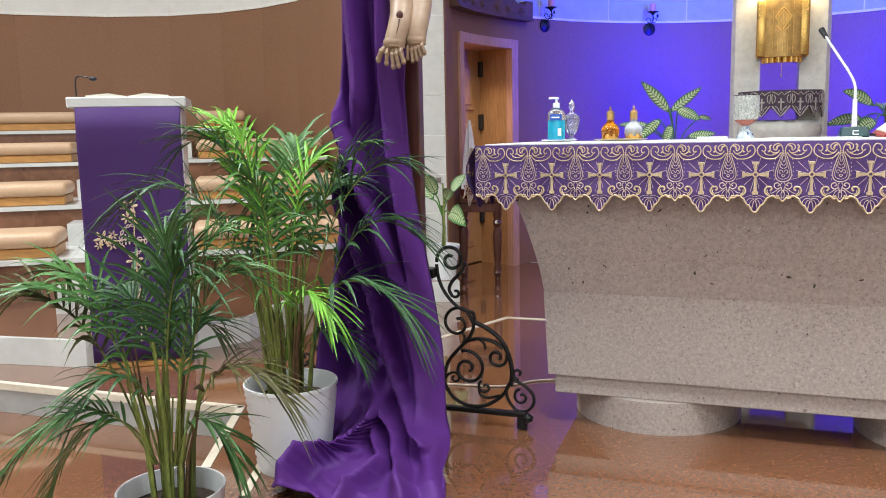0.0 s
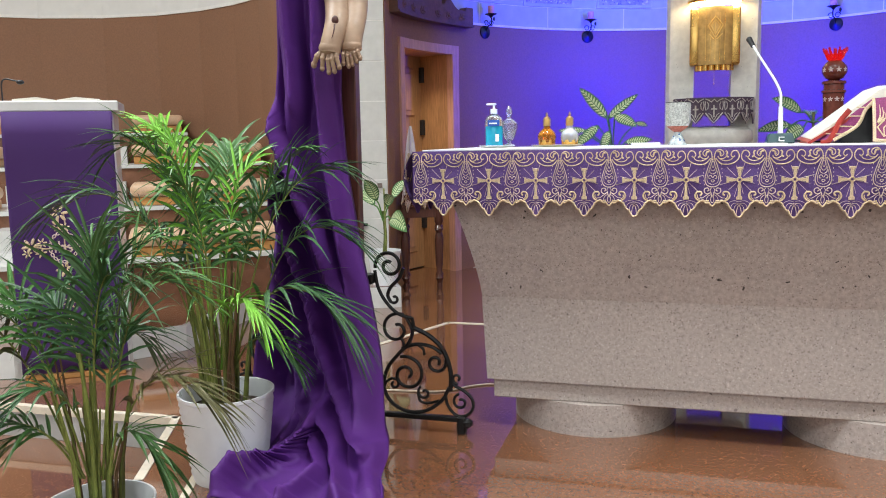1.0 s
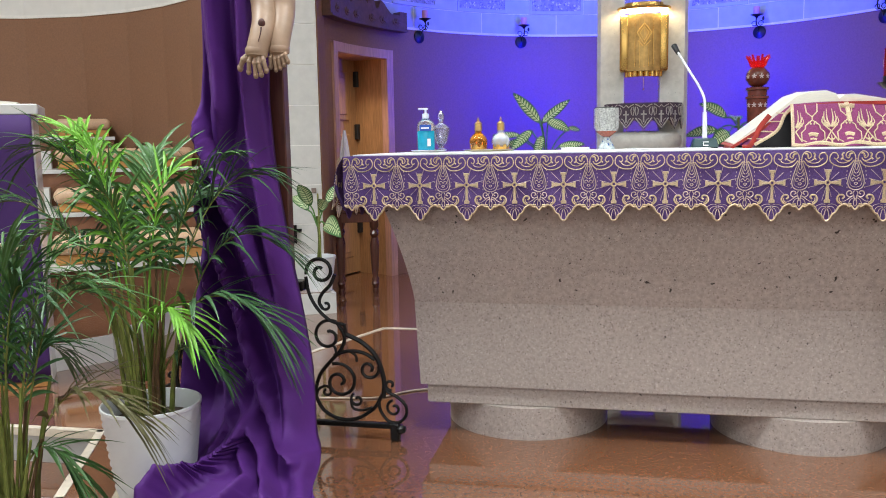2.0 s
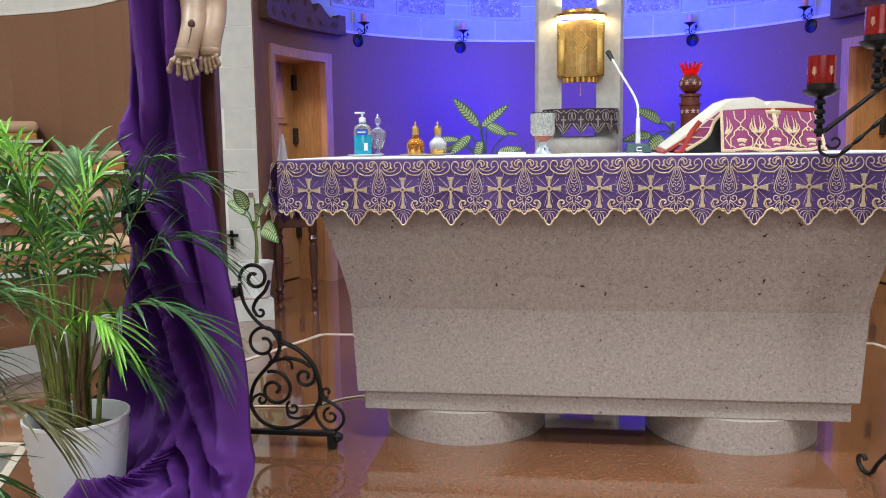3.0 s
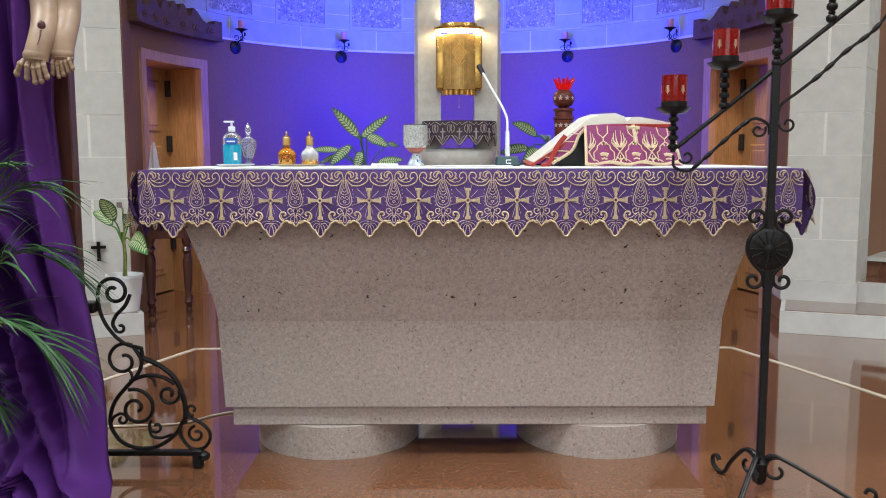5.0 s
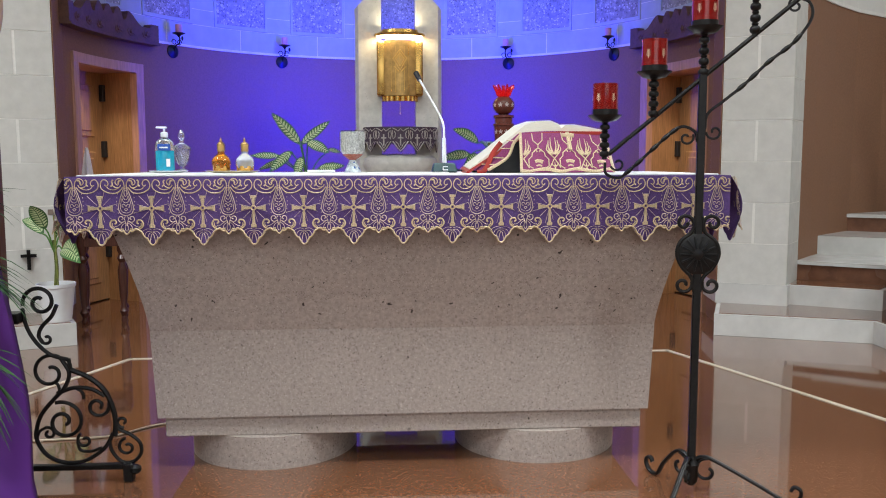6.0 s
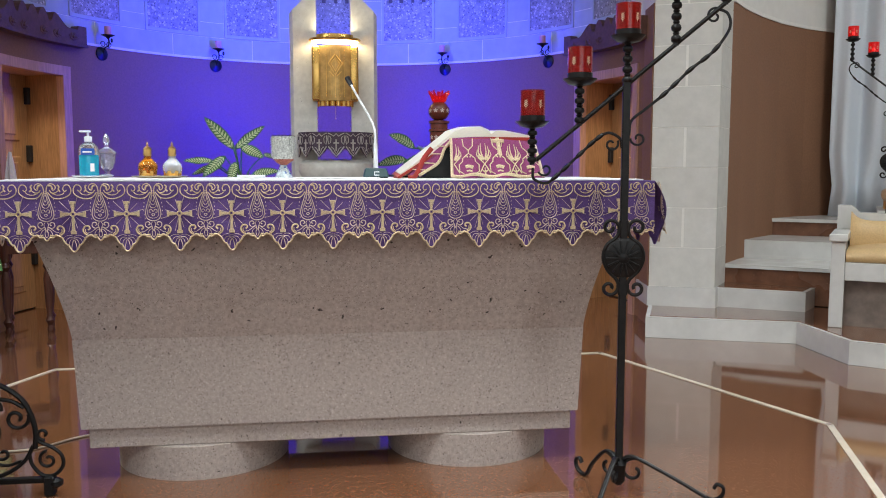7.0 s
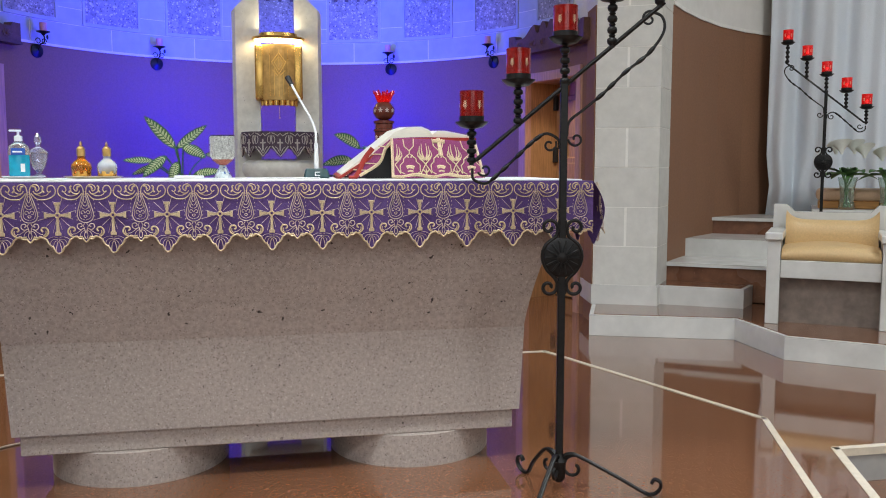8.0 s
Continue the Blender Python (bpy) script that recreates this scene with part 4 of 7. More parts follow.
def microphone():
    ob = thing("gooseneck_microphone", pose(0.18, 0.40, TOP), "white gooseneck microphone on a dark green desk base", "microphone")
    bm = box(bmesh.new(), -0.055, 0.055, -0.04, 0.05, 0.0, 0.042, 0.006)
    for v in bm.verts:
        if v.co.z > 0.02:
            v.co.x *= 0.86
            v.co.y = v.co.y * 0.8 + 0.006
    part("base", bm, GREEN_PLASTIC, ob)
    bm = bmesh.new()
    tube(bm, [(-0.008, -0.046, 0.012), (0.012, -0.046, 0.012)], 0.0022, 6)
    tube(bm, [(-0.008, -0.046, 0.012), (-0.008, -0.045, 0.026), (0.012, -0.045, 0.026)], 0.0022, 6)
    part("switch_mark", bm, WHITE_PLASTIC, ob)
    smooth(part("stem", tube(bmesh.new(), [(0, 0, 0.040), (0, 0, 0.062), (-0.001, 0, 0.150)], 0.0105, 14, taper=(1.05, 0.8)), WHITE_PLASTIC, ob, "white rigid lower stem"))
    pts = catmull([(-0.001, 0, 0.148), (-0.003, 0.01, 0.205), (-0.022, 0.06, 0.262), (-0.060, 0.14, 0.340), (-0.098, 0.22, 0.420)], 8)
    smooth(part("gooseneck", tube(bmesh.new(), pts, 0.0052, 10), WHITE_PLASTIC, ob))
    smooth(part("capsule", tube(bmesh.new(), catmull([(-0.097, 0.218, 0.417), (-0.106, 0.236, 0.436), (-0.113, 0.252, 0.452)], 4), 0.0125, 12, taper=(0.8, 1.05)), BLACK_PLASTIC, ob, "black foam capsule"))
    cable = tube(bmesh.new(), catmull([(0.05, 0.02, 0.012), (0.09, 0.0, 0.008), (0.13, 0.03, 0.006), (0.2, 0.02, 0.005)], 6), 0.004, 8)
    smooth(part("cable", cable, BLACK_PLASTIC, ob, "black cable"))
    return ob


microphone()


def missal_stand():
    """Sloping stand covered by a mauve brocade with the book open on top."""
    ob = thing("missal_stand", pose(0.0, 0.0, TOP), "sloping missal stand draped in mauve and gold brocade", "book stand")
    # cloth over stand: plan corners at the table and at the top
    bm = bmesh.new()
    n = 30
    front = []
    for k in range(n + 1):
        f = k / n
        x = 0.475 + (0.835 - 0.475) * f
        col = []
        for j in range(11):
            g = j / 10
            z = 0.165 - 0.163 * g + 0.012 * math.sin(f * math.pi) * (1 - g) - 0.010 * f * (1 - g)
            y = 0.20 - 0.085 * g ** 0.8 + 0.006 * math.sin(f * 17 + 2) * g
            xx = x + g * (0.03 * f - 0.006)
            col.append(Vector((xx, y, max(0.003, z))))
        front.append(col)
    vs = [[bm.verts.new(c) for c in col] for col in front]
    back = [[bm.verts.new(c + Vector((0, 0.004, 0.0))) for c in col] for col in front]
    for grid in (vs, back):
        for a, b in zip(grid, grid[1:]):
            for j in range(10):
                bm.faces.new((a[j], b[j], b[j + 1], a[j + 1]))
    for j in range(10):
        bm.faces.new((vs[0][j], vs[0][j + 1], back[0][j + 1], back[0][j]))
        bm.faces.new((vs[-1][j], vs[-1][j + 1], back[-1][j + 1], back[-1][j]))
    smooth(part("front_drape", bm, MAUVE, ob))
    # side drape falling to the west under the book, its hem curving back to leave a dark opening
    upper = catmull([(0.478, 0.198, 0.166), (0.42, 0.200, 0.118), (0.36, 0.202, 0.066), (0.292, 0.204, 0.010)], 6)
    lower = catmull([(0.478, 0.190, 0.148), (0.452, 0.188, 0.118), (0.425, 0.184, 0.060), (0.345, 0.178, 0.008)], 6)
    bm = bmesh.new()
    cols = []
    for a, b in zip(upper, lower):
        line = [a.lerp(b, q / 5) + Vector((0, -0.006 * math.sin(q / 5 * math.pi), 0)) for q in range(6)]
        cols.append([bm.verts.new(p) for p in line] + [bm.verts.new(p + Vector((0, 0.004, 0))) for p in line[::-1]])
    for a, b in zip(cols, cols[1:]):
        for k in range(12):
            bm.faces.new((a[k], b[k], b[(k + 1) % 12], a[(k + 1) % 12]))
    bm.faces.new(cols[0])
    bm.faces.new(cols[-1])
    smooth(part("side_drape", bm, MAUVE, ob), 60)
    bm = bmesh.new()
    tube(bm, [p + Vector((0, -0.003, 0.004)) for p in lower], 0.0065, 6, flat=0.5)
    for k in (4, 8, 12, 15):
        p, q = upper[k].lerp(lower[k], 0.25), upper[k].lerp(lower[k], 0.8)
        for dx in (-0.014, 0.0, 0.014):
            tube(bm, [q + Vector((0, -0.007, 0)), (p + q) / 2 + Vector((dx * 0.8, -0.010, 0)), p + Vector((dx * 1.6, -0.007, 0))], 0.004, 5, flat=0.5, taper=(0.5, 0.6))
    part("side_braid", bm, GOLD_THREAD, ob, "gold braid and leaf pattern on the side fall")
    # stand widened and coloured black, as the shade inside the cloth's opening
    bm = bmesh.new()
    lo = [bm.verts.new(c) for c in ((0.37, 0.225, 0.002), (0.83, 0.225, 0.002), (0.83, 0.225, 0.150), (0.47, 0.225, 0.150))]
    hi = [bm.verts.new((v.co.x, 0.50, v.co.z)) for v in lo]
    bm.faces.new(lo)
    bm.faces.new(hi[::-1])
    for k in range(4):
        bm.faces.new((lo[k], lo[(k + 1) % 4], hi[(k + 1) % 4], hi[k]))
    part("stand", bm, BLACK_PLASTIC, ob, "stand under the cloth, black for the shaded opening")

    def on_front(f, g, lift=0.004):
        x = 0.475 + 0.36 * f
        z = 0.165 - 0.163 * g + 0.012 * math.sin(f * math.pi) * (1 - g) - 0.010 * f * (1 - g)
        return Vector((x + g * (0.03 * f - 0.006), 0.20 - 0.085 * g ** 0.8 - lift, max(0.006, z)))

    def thread(bm, pts, width=0.005):
        tube(bm, [on_front(*p) for p in pts], width, 6, flat=0.5)
    bm = bmesh.new()
    thread(bm, [(k / 30, 0.94 + 0.03 * math.sin(k * 0.6)) for k in range(31)], 0.007)
    thread(bm, [(0.012, k / 10) for k in range(11)], 0.006)
    thread(bm, [(0.985, k / 10) for k in range(11)], 0.006)
    part("braid", bm, GOLD_THREAD, ob, "gold braid edging")
    bm = bmesh.new()
    def leaf_stroke(a, mid, b, w):
        tube(bm, catmull([on_front(*a), on_front(*mid), on_front(*b)], 4), w, 6, flat=0.4, taper=(1.0, 0.25))
    for c in (0.20, 0.535, 0.87):
        # trefoil arch round a plain woven oval
        for sg in (-1, 1):
            side = [(c + sg * u, v) for u, v in ((0.060, 0.90), (0.105, 0.84), (0.108, 0.68), (0.072, 0.60), (0.066, 0.52), (0.034, 0.46), (0.0, 0.40), (0.0, 0.33), (0.052, 0.22), (0.060, 0.04))]
            thread(bm, [p for p in side if 0.02 < p[0] < 0.98], 0.0023)
            leaf_stroke((c + sg * 0.012, 0.50), (c + sg * 0.03, 0.44), (c + sg * 0.042, 0.50), 0.0030)
        thread(bm, [(c - 0.040, 0.74), (c - 0.012, 0.72), (c + 0.020, 0.73), (c + 0.042, 0.75)], 0.0080)
        thread(bm, [(c - 0.030, 0.84), (c, 0.82), (c + 0.030, 0.84)], 0.0040)
    for c in (0.037, 0.370, 0.705):
        # crossing bands with a plume of pointed leaves above
        for sg in (-1, 1):
            band_line = [(c + sg * u, v) for u, v in ((-0.058, 0.88), (0.0, 0.66), (0.060, 0.52))]
            thread(bm, [p for p in band_line if 0.02 < p[0] < 0.98], 0.0023)
            for u, v, w in ((0.026, 0.16, 0.0040), (0.050, 0.22, 0.0044), (0.068, 0.33, 0.0042), (0.056, 0.45, 0.0034)):
                if 0.03 < c + sg * u * 1.1 < 0.97:
                    leaf_stroke((c + sg * 0.006, 0.56), (c + sg * u * 1.12, (v + 0.60) / 2), (c + sg * u, v), w)
            if c > 0.1:
                leaf_stroke((c, 0.86), (c + sg * 0.030, 0.80), (c + sg * 0.022, 0.72), 0.0034)
        if c > 0.1:
            leaf_stroke((c, 0.94), (c, 0.84), (c, 0.74), 0.0040)
    part("brocade_pattern", bm, GOLD_THREAD, ob, "woven gold lattice and leaf pattern")
    bm = bmesh.new()
    tube(bm, [on_front(0.55, 0.02, 0.006), on_front(0.555, 0.45, 0.008)], 0.008, 6, flat=0.4)
    tube(bm, [on_front(0.48, 0.10, 0.007), on_front(0.62, 0.10, 0.007)], 0.008, 6, flat=0.4)
    part("gold_cross", bm, GOLD_THREAD, ob, "small gold cross on the cloth")
    return ob


missal_stand()


def missal():
    """Open book: red covers, two curved page blocks, ribbon."""
    ob = thing("missal", pose(0, 0, TOP), "thick open missal with cream pages and red covers", "book")
    # cross-section along x of page tops; left side slopes down to the linen
    prof_l = [(0.272, 0.018), (0.35, 0.078), (0.43, 0.140), (0.50, 0.196), (0.555, 0.214), (0.605, 0.216), (0.640, 0.202), (0.652, 0.182)]
    prof_r = [(0.652, 0.182), (0.672, 0.198), (0.705, 0.200), (0.76, 0.190), (0.83, 0.176)]

    def block(prof, base, name):
        bm = bmesh.new()
        rows = []
        n = len(prof)
        for k, (x, z) in enumerate(prof):
            zb = base(x)
            rows.append([bm.verts.new(c) for c in ((x, 0.205, zb), (x, 0.205, z), (x, 0.50, z + 0.012), (x, 0.50, zb + 0.012))])
        for a, b in zip(rows, rows[1:]):
            for i in range(4):
                j = (i + 1) % 4
                bm.faces.new((a[i], b[i], b[j], a[j]))
        bm.faces.new(rows[0])
        bm.faces.new(rows[-1])
        return smooth(part(name, bm, PAPER, ob), 50)
    base_l = lambda x: 0.010 + (x - 0.272) / (0.50 - 0.272) * 0.152 if x < 0.50 else 0.162 + 0.010 * min(1, (x - 0.5) / 0.15)
    base_r = lambda x: 0.172 - 0.002 * (x - 0.652) / 0.18
    block(prof_l, base_l, "page_block")
    block(prof_r, base_r, "page_block")
    bm = bmesh.new()
    pts = [(0.258, 0.003), (0.50, 0.158), (0.652, 0.168), (0.838, 0.167)]
    rows = []
    for x, z in pts:
        rows.append([bm.verts.new(c) for c in ((x, 0.194, z - 0.010), (x, 0.194, z + 0.003), (x, 0.510, z + 0.015), (x, 0.510, z + 0.002))])
    for a, b in zip(rows, rows[1:]):
        for i in range(4):
            j = (i + 1) % 4
            bm.faces.new((a[i], b[i], b[j], a[j]))
    bm.faces.new(rows[0])
    bm.faces.new(rows[-1])
    part("cover", bm, RED_COVER, ob, "dark red leather cover")
    bm = bmesh.new()
    tube(bm, catmull([(0.40, 0.190, 0.125), (0.365, 0.186, 0.080), (0.345, 0.182, 0.035), (0.325, 0.178, 0.006), (0.30, 0.170, 0.004)], 6), 0.010, 6, flat=0.25)
    part("ribbon_marker", bm, RED_COVER, ob, "red ribbon marker")
    return ob


missal()
for x, y, w, d, r, lab in ((-0.36, 0.50, 0.12, 0.10, 5, "folded white purificator linen on the altar"), (0.02, 0.30, 0.34, 0.24, -2, "flat white corporal linen on the altar")):
    bm = box(bmesh.new(), -w / 2, w / 2, -d / 2, d / 2, 0.0, 0.012 if w < 0.2 else 0.004, 0.002)
    o = tagged(part("folded_linen", bm, LINEN), lab, "linen cloth")
    o.matrix_world = pose(x, y, TOP, 0, 0, r)


# ---------------------------------------------------------------- tabernacle pillar
def tabernacle_pillar():
    ob = thing("tabernacle_pillar", pose(0.02, 3.62, 0.0), "pale grey twin-legged stone pillar carrying the tabernacle", "pillar")
    for s in (-1, 1):
        bm = bmesh.new()
        out = 0.352
        inn = 0.138
        plan = [(inn, 0.0), (out - 0.03, 0.0), (out, 0.05), (out, 0.30), (inn, 0.30)]
        lo = [bm.verts.new((s * x, y, 0.0)) for x, y in plan]
        hi = [bm.verts.new((s * x, y, 2.43 + (0.20 * (out - x) / (out - inn)))) for x, y in plan]
        bm.faces.new(lo)
        bm.faces.new(hi)
        for k in range(5):
            j = (k + 1) % 5
            bm.faces.new((lo[k], lo[j], hi[j], hi[k]))
        part("leg", bm, PILLAR_STONE, ob)
    bm = bmesh.new()
    lathe(bm, [(0.20, 1.115), (0.28, 1.13), (0.305, 1.18), (0.295, 1.235), (0.25, 1.262), (0.10, 1.270)], 40, (0.01, 0.0, 0.0), sy=0.60)
    smooth(part("pedestal", bm, PILLAR_STONE, ob, "rounded grey stone pedestal"))
    part("shelf", lathe(bmesh.new(), [(0.28, 1.445), (0.29, 1.45), (0.29, 1.474), (0.28, 1.4755)], 40, (0.01, 0.0, 0.0), sy=0.75), PILLAR_STONE, ob, "thin rounded stone shelf")
    return ob


tabernacle_pillar()


def tabernacle():
    ob = thing("tabernacle", pose(0.03, 3.62, 0.0), "gilt brass tabernacle with fluted doors and a lit canopy", "tabernacle")
    bm = bmesh.new()
    lathe(bm, [(0.181, 1.735), (0.181, 2.165)], 20, sy=0.75, a0=180, a1=360)
    smooth(part("body", bm, GOLD_DULL, ob, "beaten brass curved body"))
    for s in (-1, 1):
        bm = bmesh.new()
        box(bm, s * 0.148 - 0.036, s * 0.148 + 0.036, -0.100, 0.05, 1.732, 2.166, 0.016, segs=3)
        smooth(part("side_panel", bm, GOLD, ob, "polished brass side panel"))
    bm = bmesh.new()
    for k in range(5):
        x = -0.07 + k * 0.035
        tube(bm, [(x, -0.137 + 0.3 * x * x, 1.76), (x, -0.137 + 0.3 * x * x, 2.12)], 0.002, 6)
    tube(bm, [(0, -0.150, 2.09), (0.055, -0.150, 2.02), (0, -0.150, 1.93), (-0.055, -0.150, 2.02), (0, -0.150, 2.09)], 0.005, 6)
    tube(bm, [(0, -0.152, 2.065), (0.035, -0.152, 2.02), (0, -0.152, 1.96), (-0.035, -0.152, 2.02), (0, -0.152, 2.065)], 0.004, 6)
    tube(bm, [(0.01, -0.150, 1.92), (0.05, -0.150, 1.96)], 0.004, 6)
    tube(bm, [(-0.01, -0.150, 1.92), (-0.05, -0.150, 1.96)], 0.004, 6)
    smooth(part("door_relief", bm, GOLD, ob, "raised diamond relief on the door"))
    bm = bmesh.new()
    for k in range(8):
        a = 195 + k * 21.4
        tube(bm, [(0.125 * math.cos(radians(a)), 0.095 * math.sin(radians(a)), 1.692), (0.125 * math.cos(radians(a)), 0.095 * math.sin(radians(a)), 1.742)], 0.024, 10)
    smooth(part("fluted_base", bm, GOLD, ob, "fluted brass base"))
    smooth(part("canopy", lathe(bmesh.new(), [(0.13, 2.265), (0.145, 2.262), (0.15, 2.236), (0.20, 2.232), (0.208, 2.222), (0.20, 2.212), (0.10, 2.212)], 40, sy=0.62), GOLD, ob, "oval polished brass canopy"))
    part("light_diffuser", lathe(bmesh.new(), [(0.185, 2.2118), (0.185, 2.204), (0.02, 2.204)], 40, sy=0.58), GLOW, ob, "glowing diffuser under the canopy")
    bm = bmesh.new()
    tube(bm, [(0, -0.06, 1.69), (0, -0.06, 1.60)], 0.0018, 6)
    ellipsoid(bm, (0, -0.06, 1.595), 0.006, 0.006, 0.009, 8, 6)
    part("key_chain", bm, GOLD, ob, "thin hanging key chain")
    return ob


tabernacle()


def shelf_cloth():
    ob = thing("pedestal_cloth", pose(0.03, 3.62, 0.0), "dark silver-purple embroidered cloth round the tabernacle shelf", "cloth")
    n = 120
    bm = bmesh.new()
    cols = []
    for k in range(n + 1):
        a = 180 + 180 * k / n
        s = (k / n * 7) % 1.0
        q = abs(s - 0.5) * 2
        zb = 1.285 + 0.075 * q - 0.008 * abs(math.sin(k * 0.75))
        c, d = math.cos(radians(a)), math.sin(radians(a))
        r = 0.298 + 0.004 * math.sin(k * 0.9)
        cols.append([bm.verts.new((r * c, r * 0.77 * d, 1.482)), bm.verts.new(((r + 0.006) * c, (r + 0.006) * 0.77 * d, zb)),
                     bm.verts.new(((r + 0.002) * c, (r + 0.002) * 0.77 * d, zb)), bm.verts.new(((r - 0.004) * c, (r - 0.004) * 0.77 * d, 1.482))])
    for a, b in zip(cols, cols[1:]):
        for i in range(4):
            j = (i + 1) % 4
            bm.faces.new((a[i], b[i], b[j], a[j]))
    part("drop", bm, GREY_CLOTH, ob)
    part("top", lathe(bmesh.new(), [(0.30, 1.476), (0.30, 1.484)], 48, sy=0.77), GREY_CLOTH, ob)
    bm = bmesh.new()
    for k in range(7):
        a = 180 + 180 * (k + 0.5) / 7
        m = pose(0.306 * math.cos(radians(a)), 0.306 * 0.77 * math.sin(radians(a)), 0, 0, 0, a + 90)
        for pts, w in (([(0, 1.335), (0, 1.425)], 0.0065), ([(-0.022, 1.395), (0.022, 1.395)], 0.0065),
                       ([(-0.062, 1.368), (-0.045, 1.345), (-0.025, 1.318), (0, 1.292), (0.025, 1.318), (0.045, 1.345), (0.062, 1.368)], 0.0055),
                       ([(-0.064, 1.472), (-0.040, 1.462), (-0.020, 1.448), (0.0, 1.468), (0.020, 1.448), (0.040, 1.462), (0.064, 1.472)], 0.004),
                       ([(-0.062, 1.455), (-0.066, 1.42), (-0.058, 1.385), (-0.044, 1.40), (-0.040, 1.43), (-0.050, 1.45)], 0.0038),
                       ([(0.062, 1.455), (0.066, 1.42), (0.058, 1.385), (0.044, 1.40), (0.040, 1.43), (0.050, 1.45)], 0.0038),
                       ([(-0.040, 1.365), (-0.022, 1.352), (-0.012, 1.33), (0.0, 1.312), (0.012, 1.33), (0.022, 1.352), (0.040, 1.365)], 0.0034)):
            tube(bm, [m @ Vector((x, 0, z)) for x, z in pts], w, 5, flat=0.5)
    part("embroidery", bm, SILVER_THREAD, ob, "silver thread embroidery")["kind"] = "stuff"
    return ob


shelf_cloth()

# ---------------------------------------------------------------- upper apse panels, blocks and lettering
for k in range(-4, 5):
    a = 90.1 + k * 18.45
    part("block", ring_block(bmesh.new(), AR + 0.012, AR + 0.06, a + 0.12, a + 18.33, 2.266, 2.452), UPPER, apse_upper)
    part("panel", ring_block(bmesh.new(), AR + 0.011, AR + 0.06, a - 5.9, a + 5.9, 2.49, 3.9), PEBBLE, apse_upper, "pebbled mineral panel")
    for side in (-1, 1):
        e = a + side * 5.9
        part("panel_frame", ring_block(bmesh.new(), AR + 0.002, AR + 0.06, min(e, e + side * 0.5), max(e, e + side * 0.5), 2.458, 3.9), UPPER, apse_upper)
    for z in range(6):
        z0 = 2.458 + z * 0.29 - (0.15 if z else 0.0)
        part("block", ring_block(bmesh.new(), AR + 0.012, AR + 0.06, a + 6.5, a + 11.95, z0, z0 + (0.134 if z == 0 else 0.284)), UPPER, apse_upper)
    part("panel_sill", ring_block(bmesh.new(), AR + 0.002, AR + 0.06, a - 5.9, a + 5.9, 2.458, 2.49), UPPER, apse_upper)
    for j, (w, sk) in enumerate(((0.8, 0.3), (0.7, -0.2), (0.9, 0.25), (0.7, 0.0))):
        b = a - 4.2 + j * 2.7
        part("letter_bar", ring_block(bmesh.new(), AR + 0.003, AR + 0.05, b, b + w, 2.86, 3.05), LETTER, apse_upper, "dark bronze letter stroke")


# ---------------------------------------------------------------- wall sconces
def sconce(angle):
    r = AR - 0.002
    ob = thing("candle_sconce", pose(AC[0] + r * math.cos(radians(angle)), AC[1] + r * math.sin(radians(angle)), 2.185, 0, 0, angle - 90),
               "black iron wall sconce with a pink glass candle", "wall sconce", group="sconces on the apse wall")
    bm = bmesh.new()
    lathe(bm, [(0.001, 0.0), (0.06, 0.002), (0.058, 0.010), (0.025, 0.022), (0.001, 0.026)], 24)
    pl = smooth(part("wall_plate", bm, IRON, ob))
    pl.matrix_basis = pose(0, 0, 0, 90, 0, 0)
    bm = bmesh.new()
    tube(bm, catmull([(0, -0.02, 0.0), (0, -0.05, 0.05), (0.0, -0.09, 0.06), (0, -0.10, 0.10), (0, -0.09, 0.125)], 6), 0.006, 8)
    tube(bm, [Vector((0.03, -0.06, 0.075)) + v for v in spiral(0, 0, 0.024, 0.018, 0, 330)], 0.004, 6)
    tube(bm, [Vector((-0.03, -0.06, 0.075)) + v for v in spiral(0, 0, 0.024, 0.018, 180, -150)], 0.004, 6)
    ellipsoid(bm, (0.055, -0.07, 0.115), 0.012, 0.006, 0.02, 8, 6)
    part("arm", bm, IRON, ob)
    smooth(part("drip_pan", lathe(bmesh.new(), [(0.006, 0.118), (0.02, 0.135), (0.055, 0.150), (0.056, 0.153), (0.02, 0.140)], 20, (0, -0.09, 0)), IRON, ob))
    smooth(part("candle", lathe(bmesh.new(), [(0.027, 0.141), (0.029, 0.145), (0.029, 0.225), (0.022, 0.226)], 20, (0, -0.09, 0)), PINK_CANDLE, ob, "pink glass candle"))
    return ob


for a in (62.5, 117.3, 35.2, 144.4):
    sconce(a)


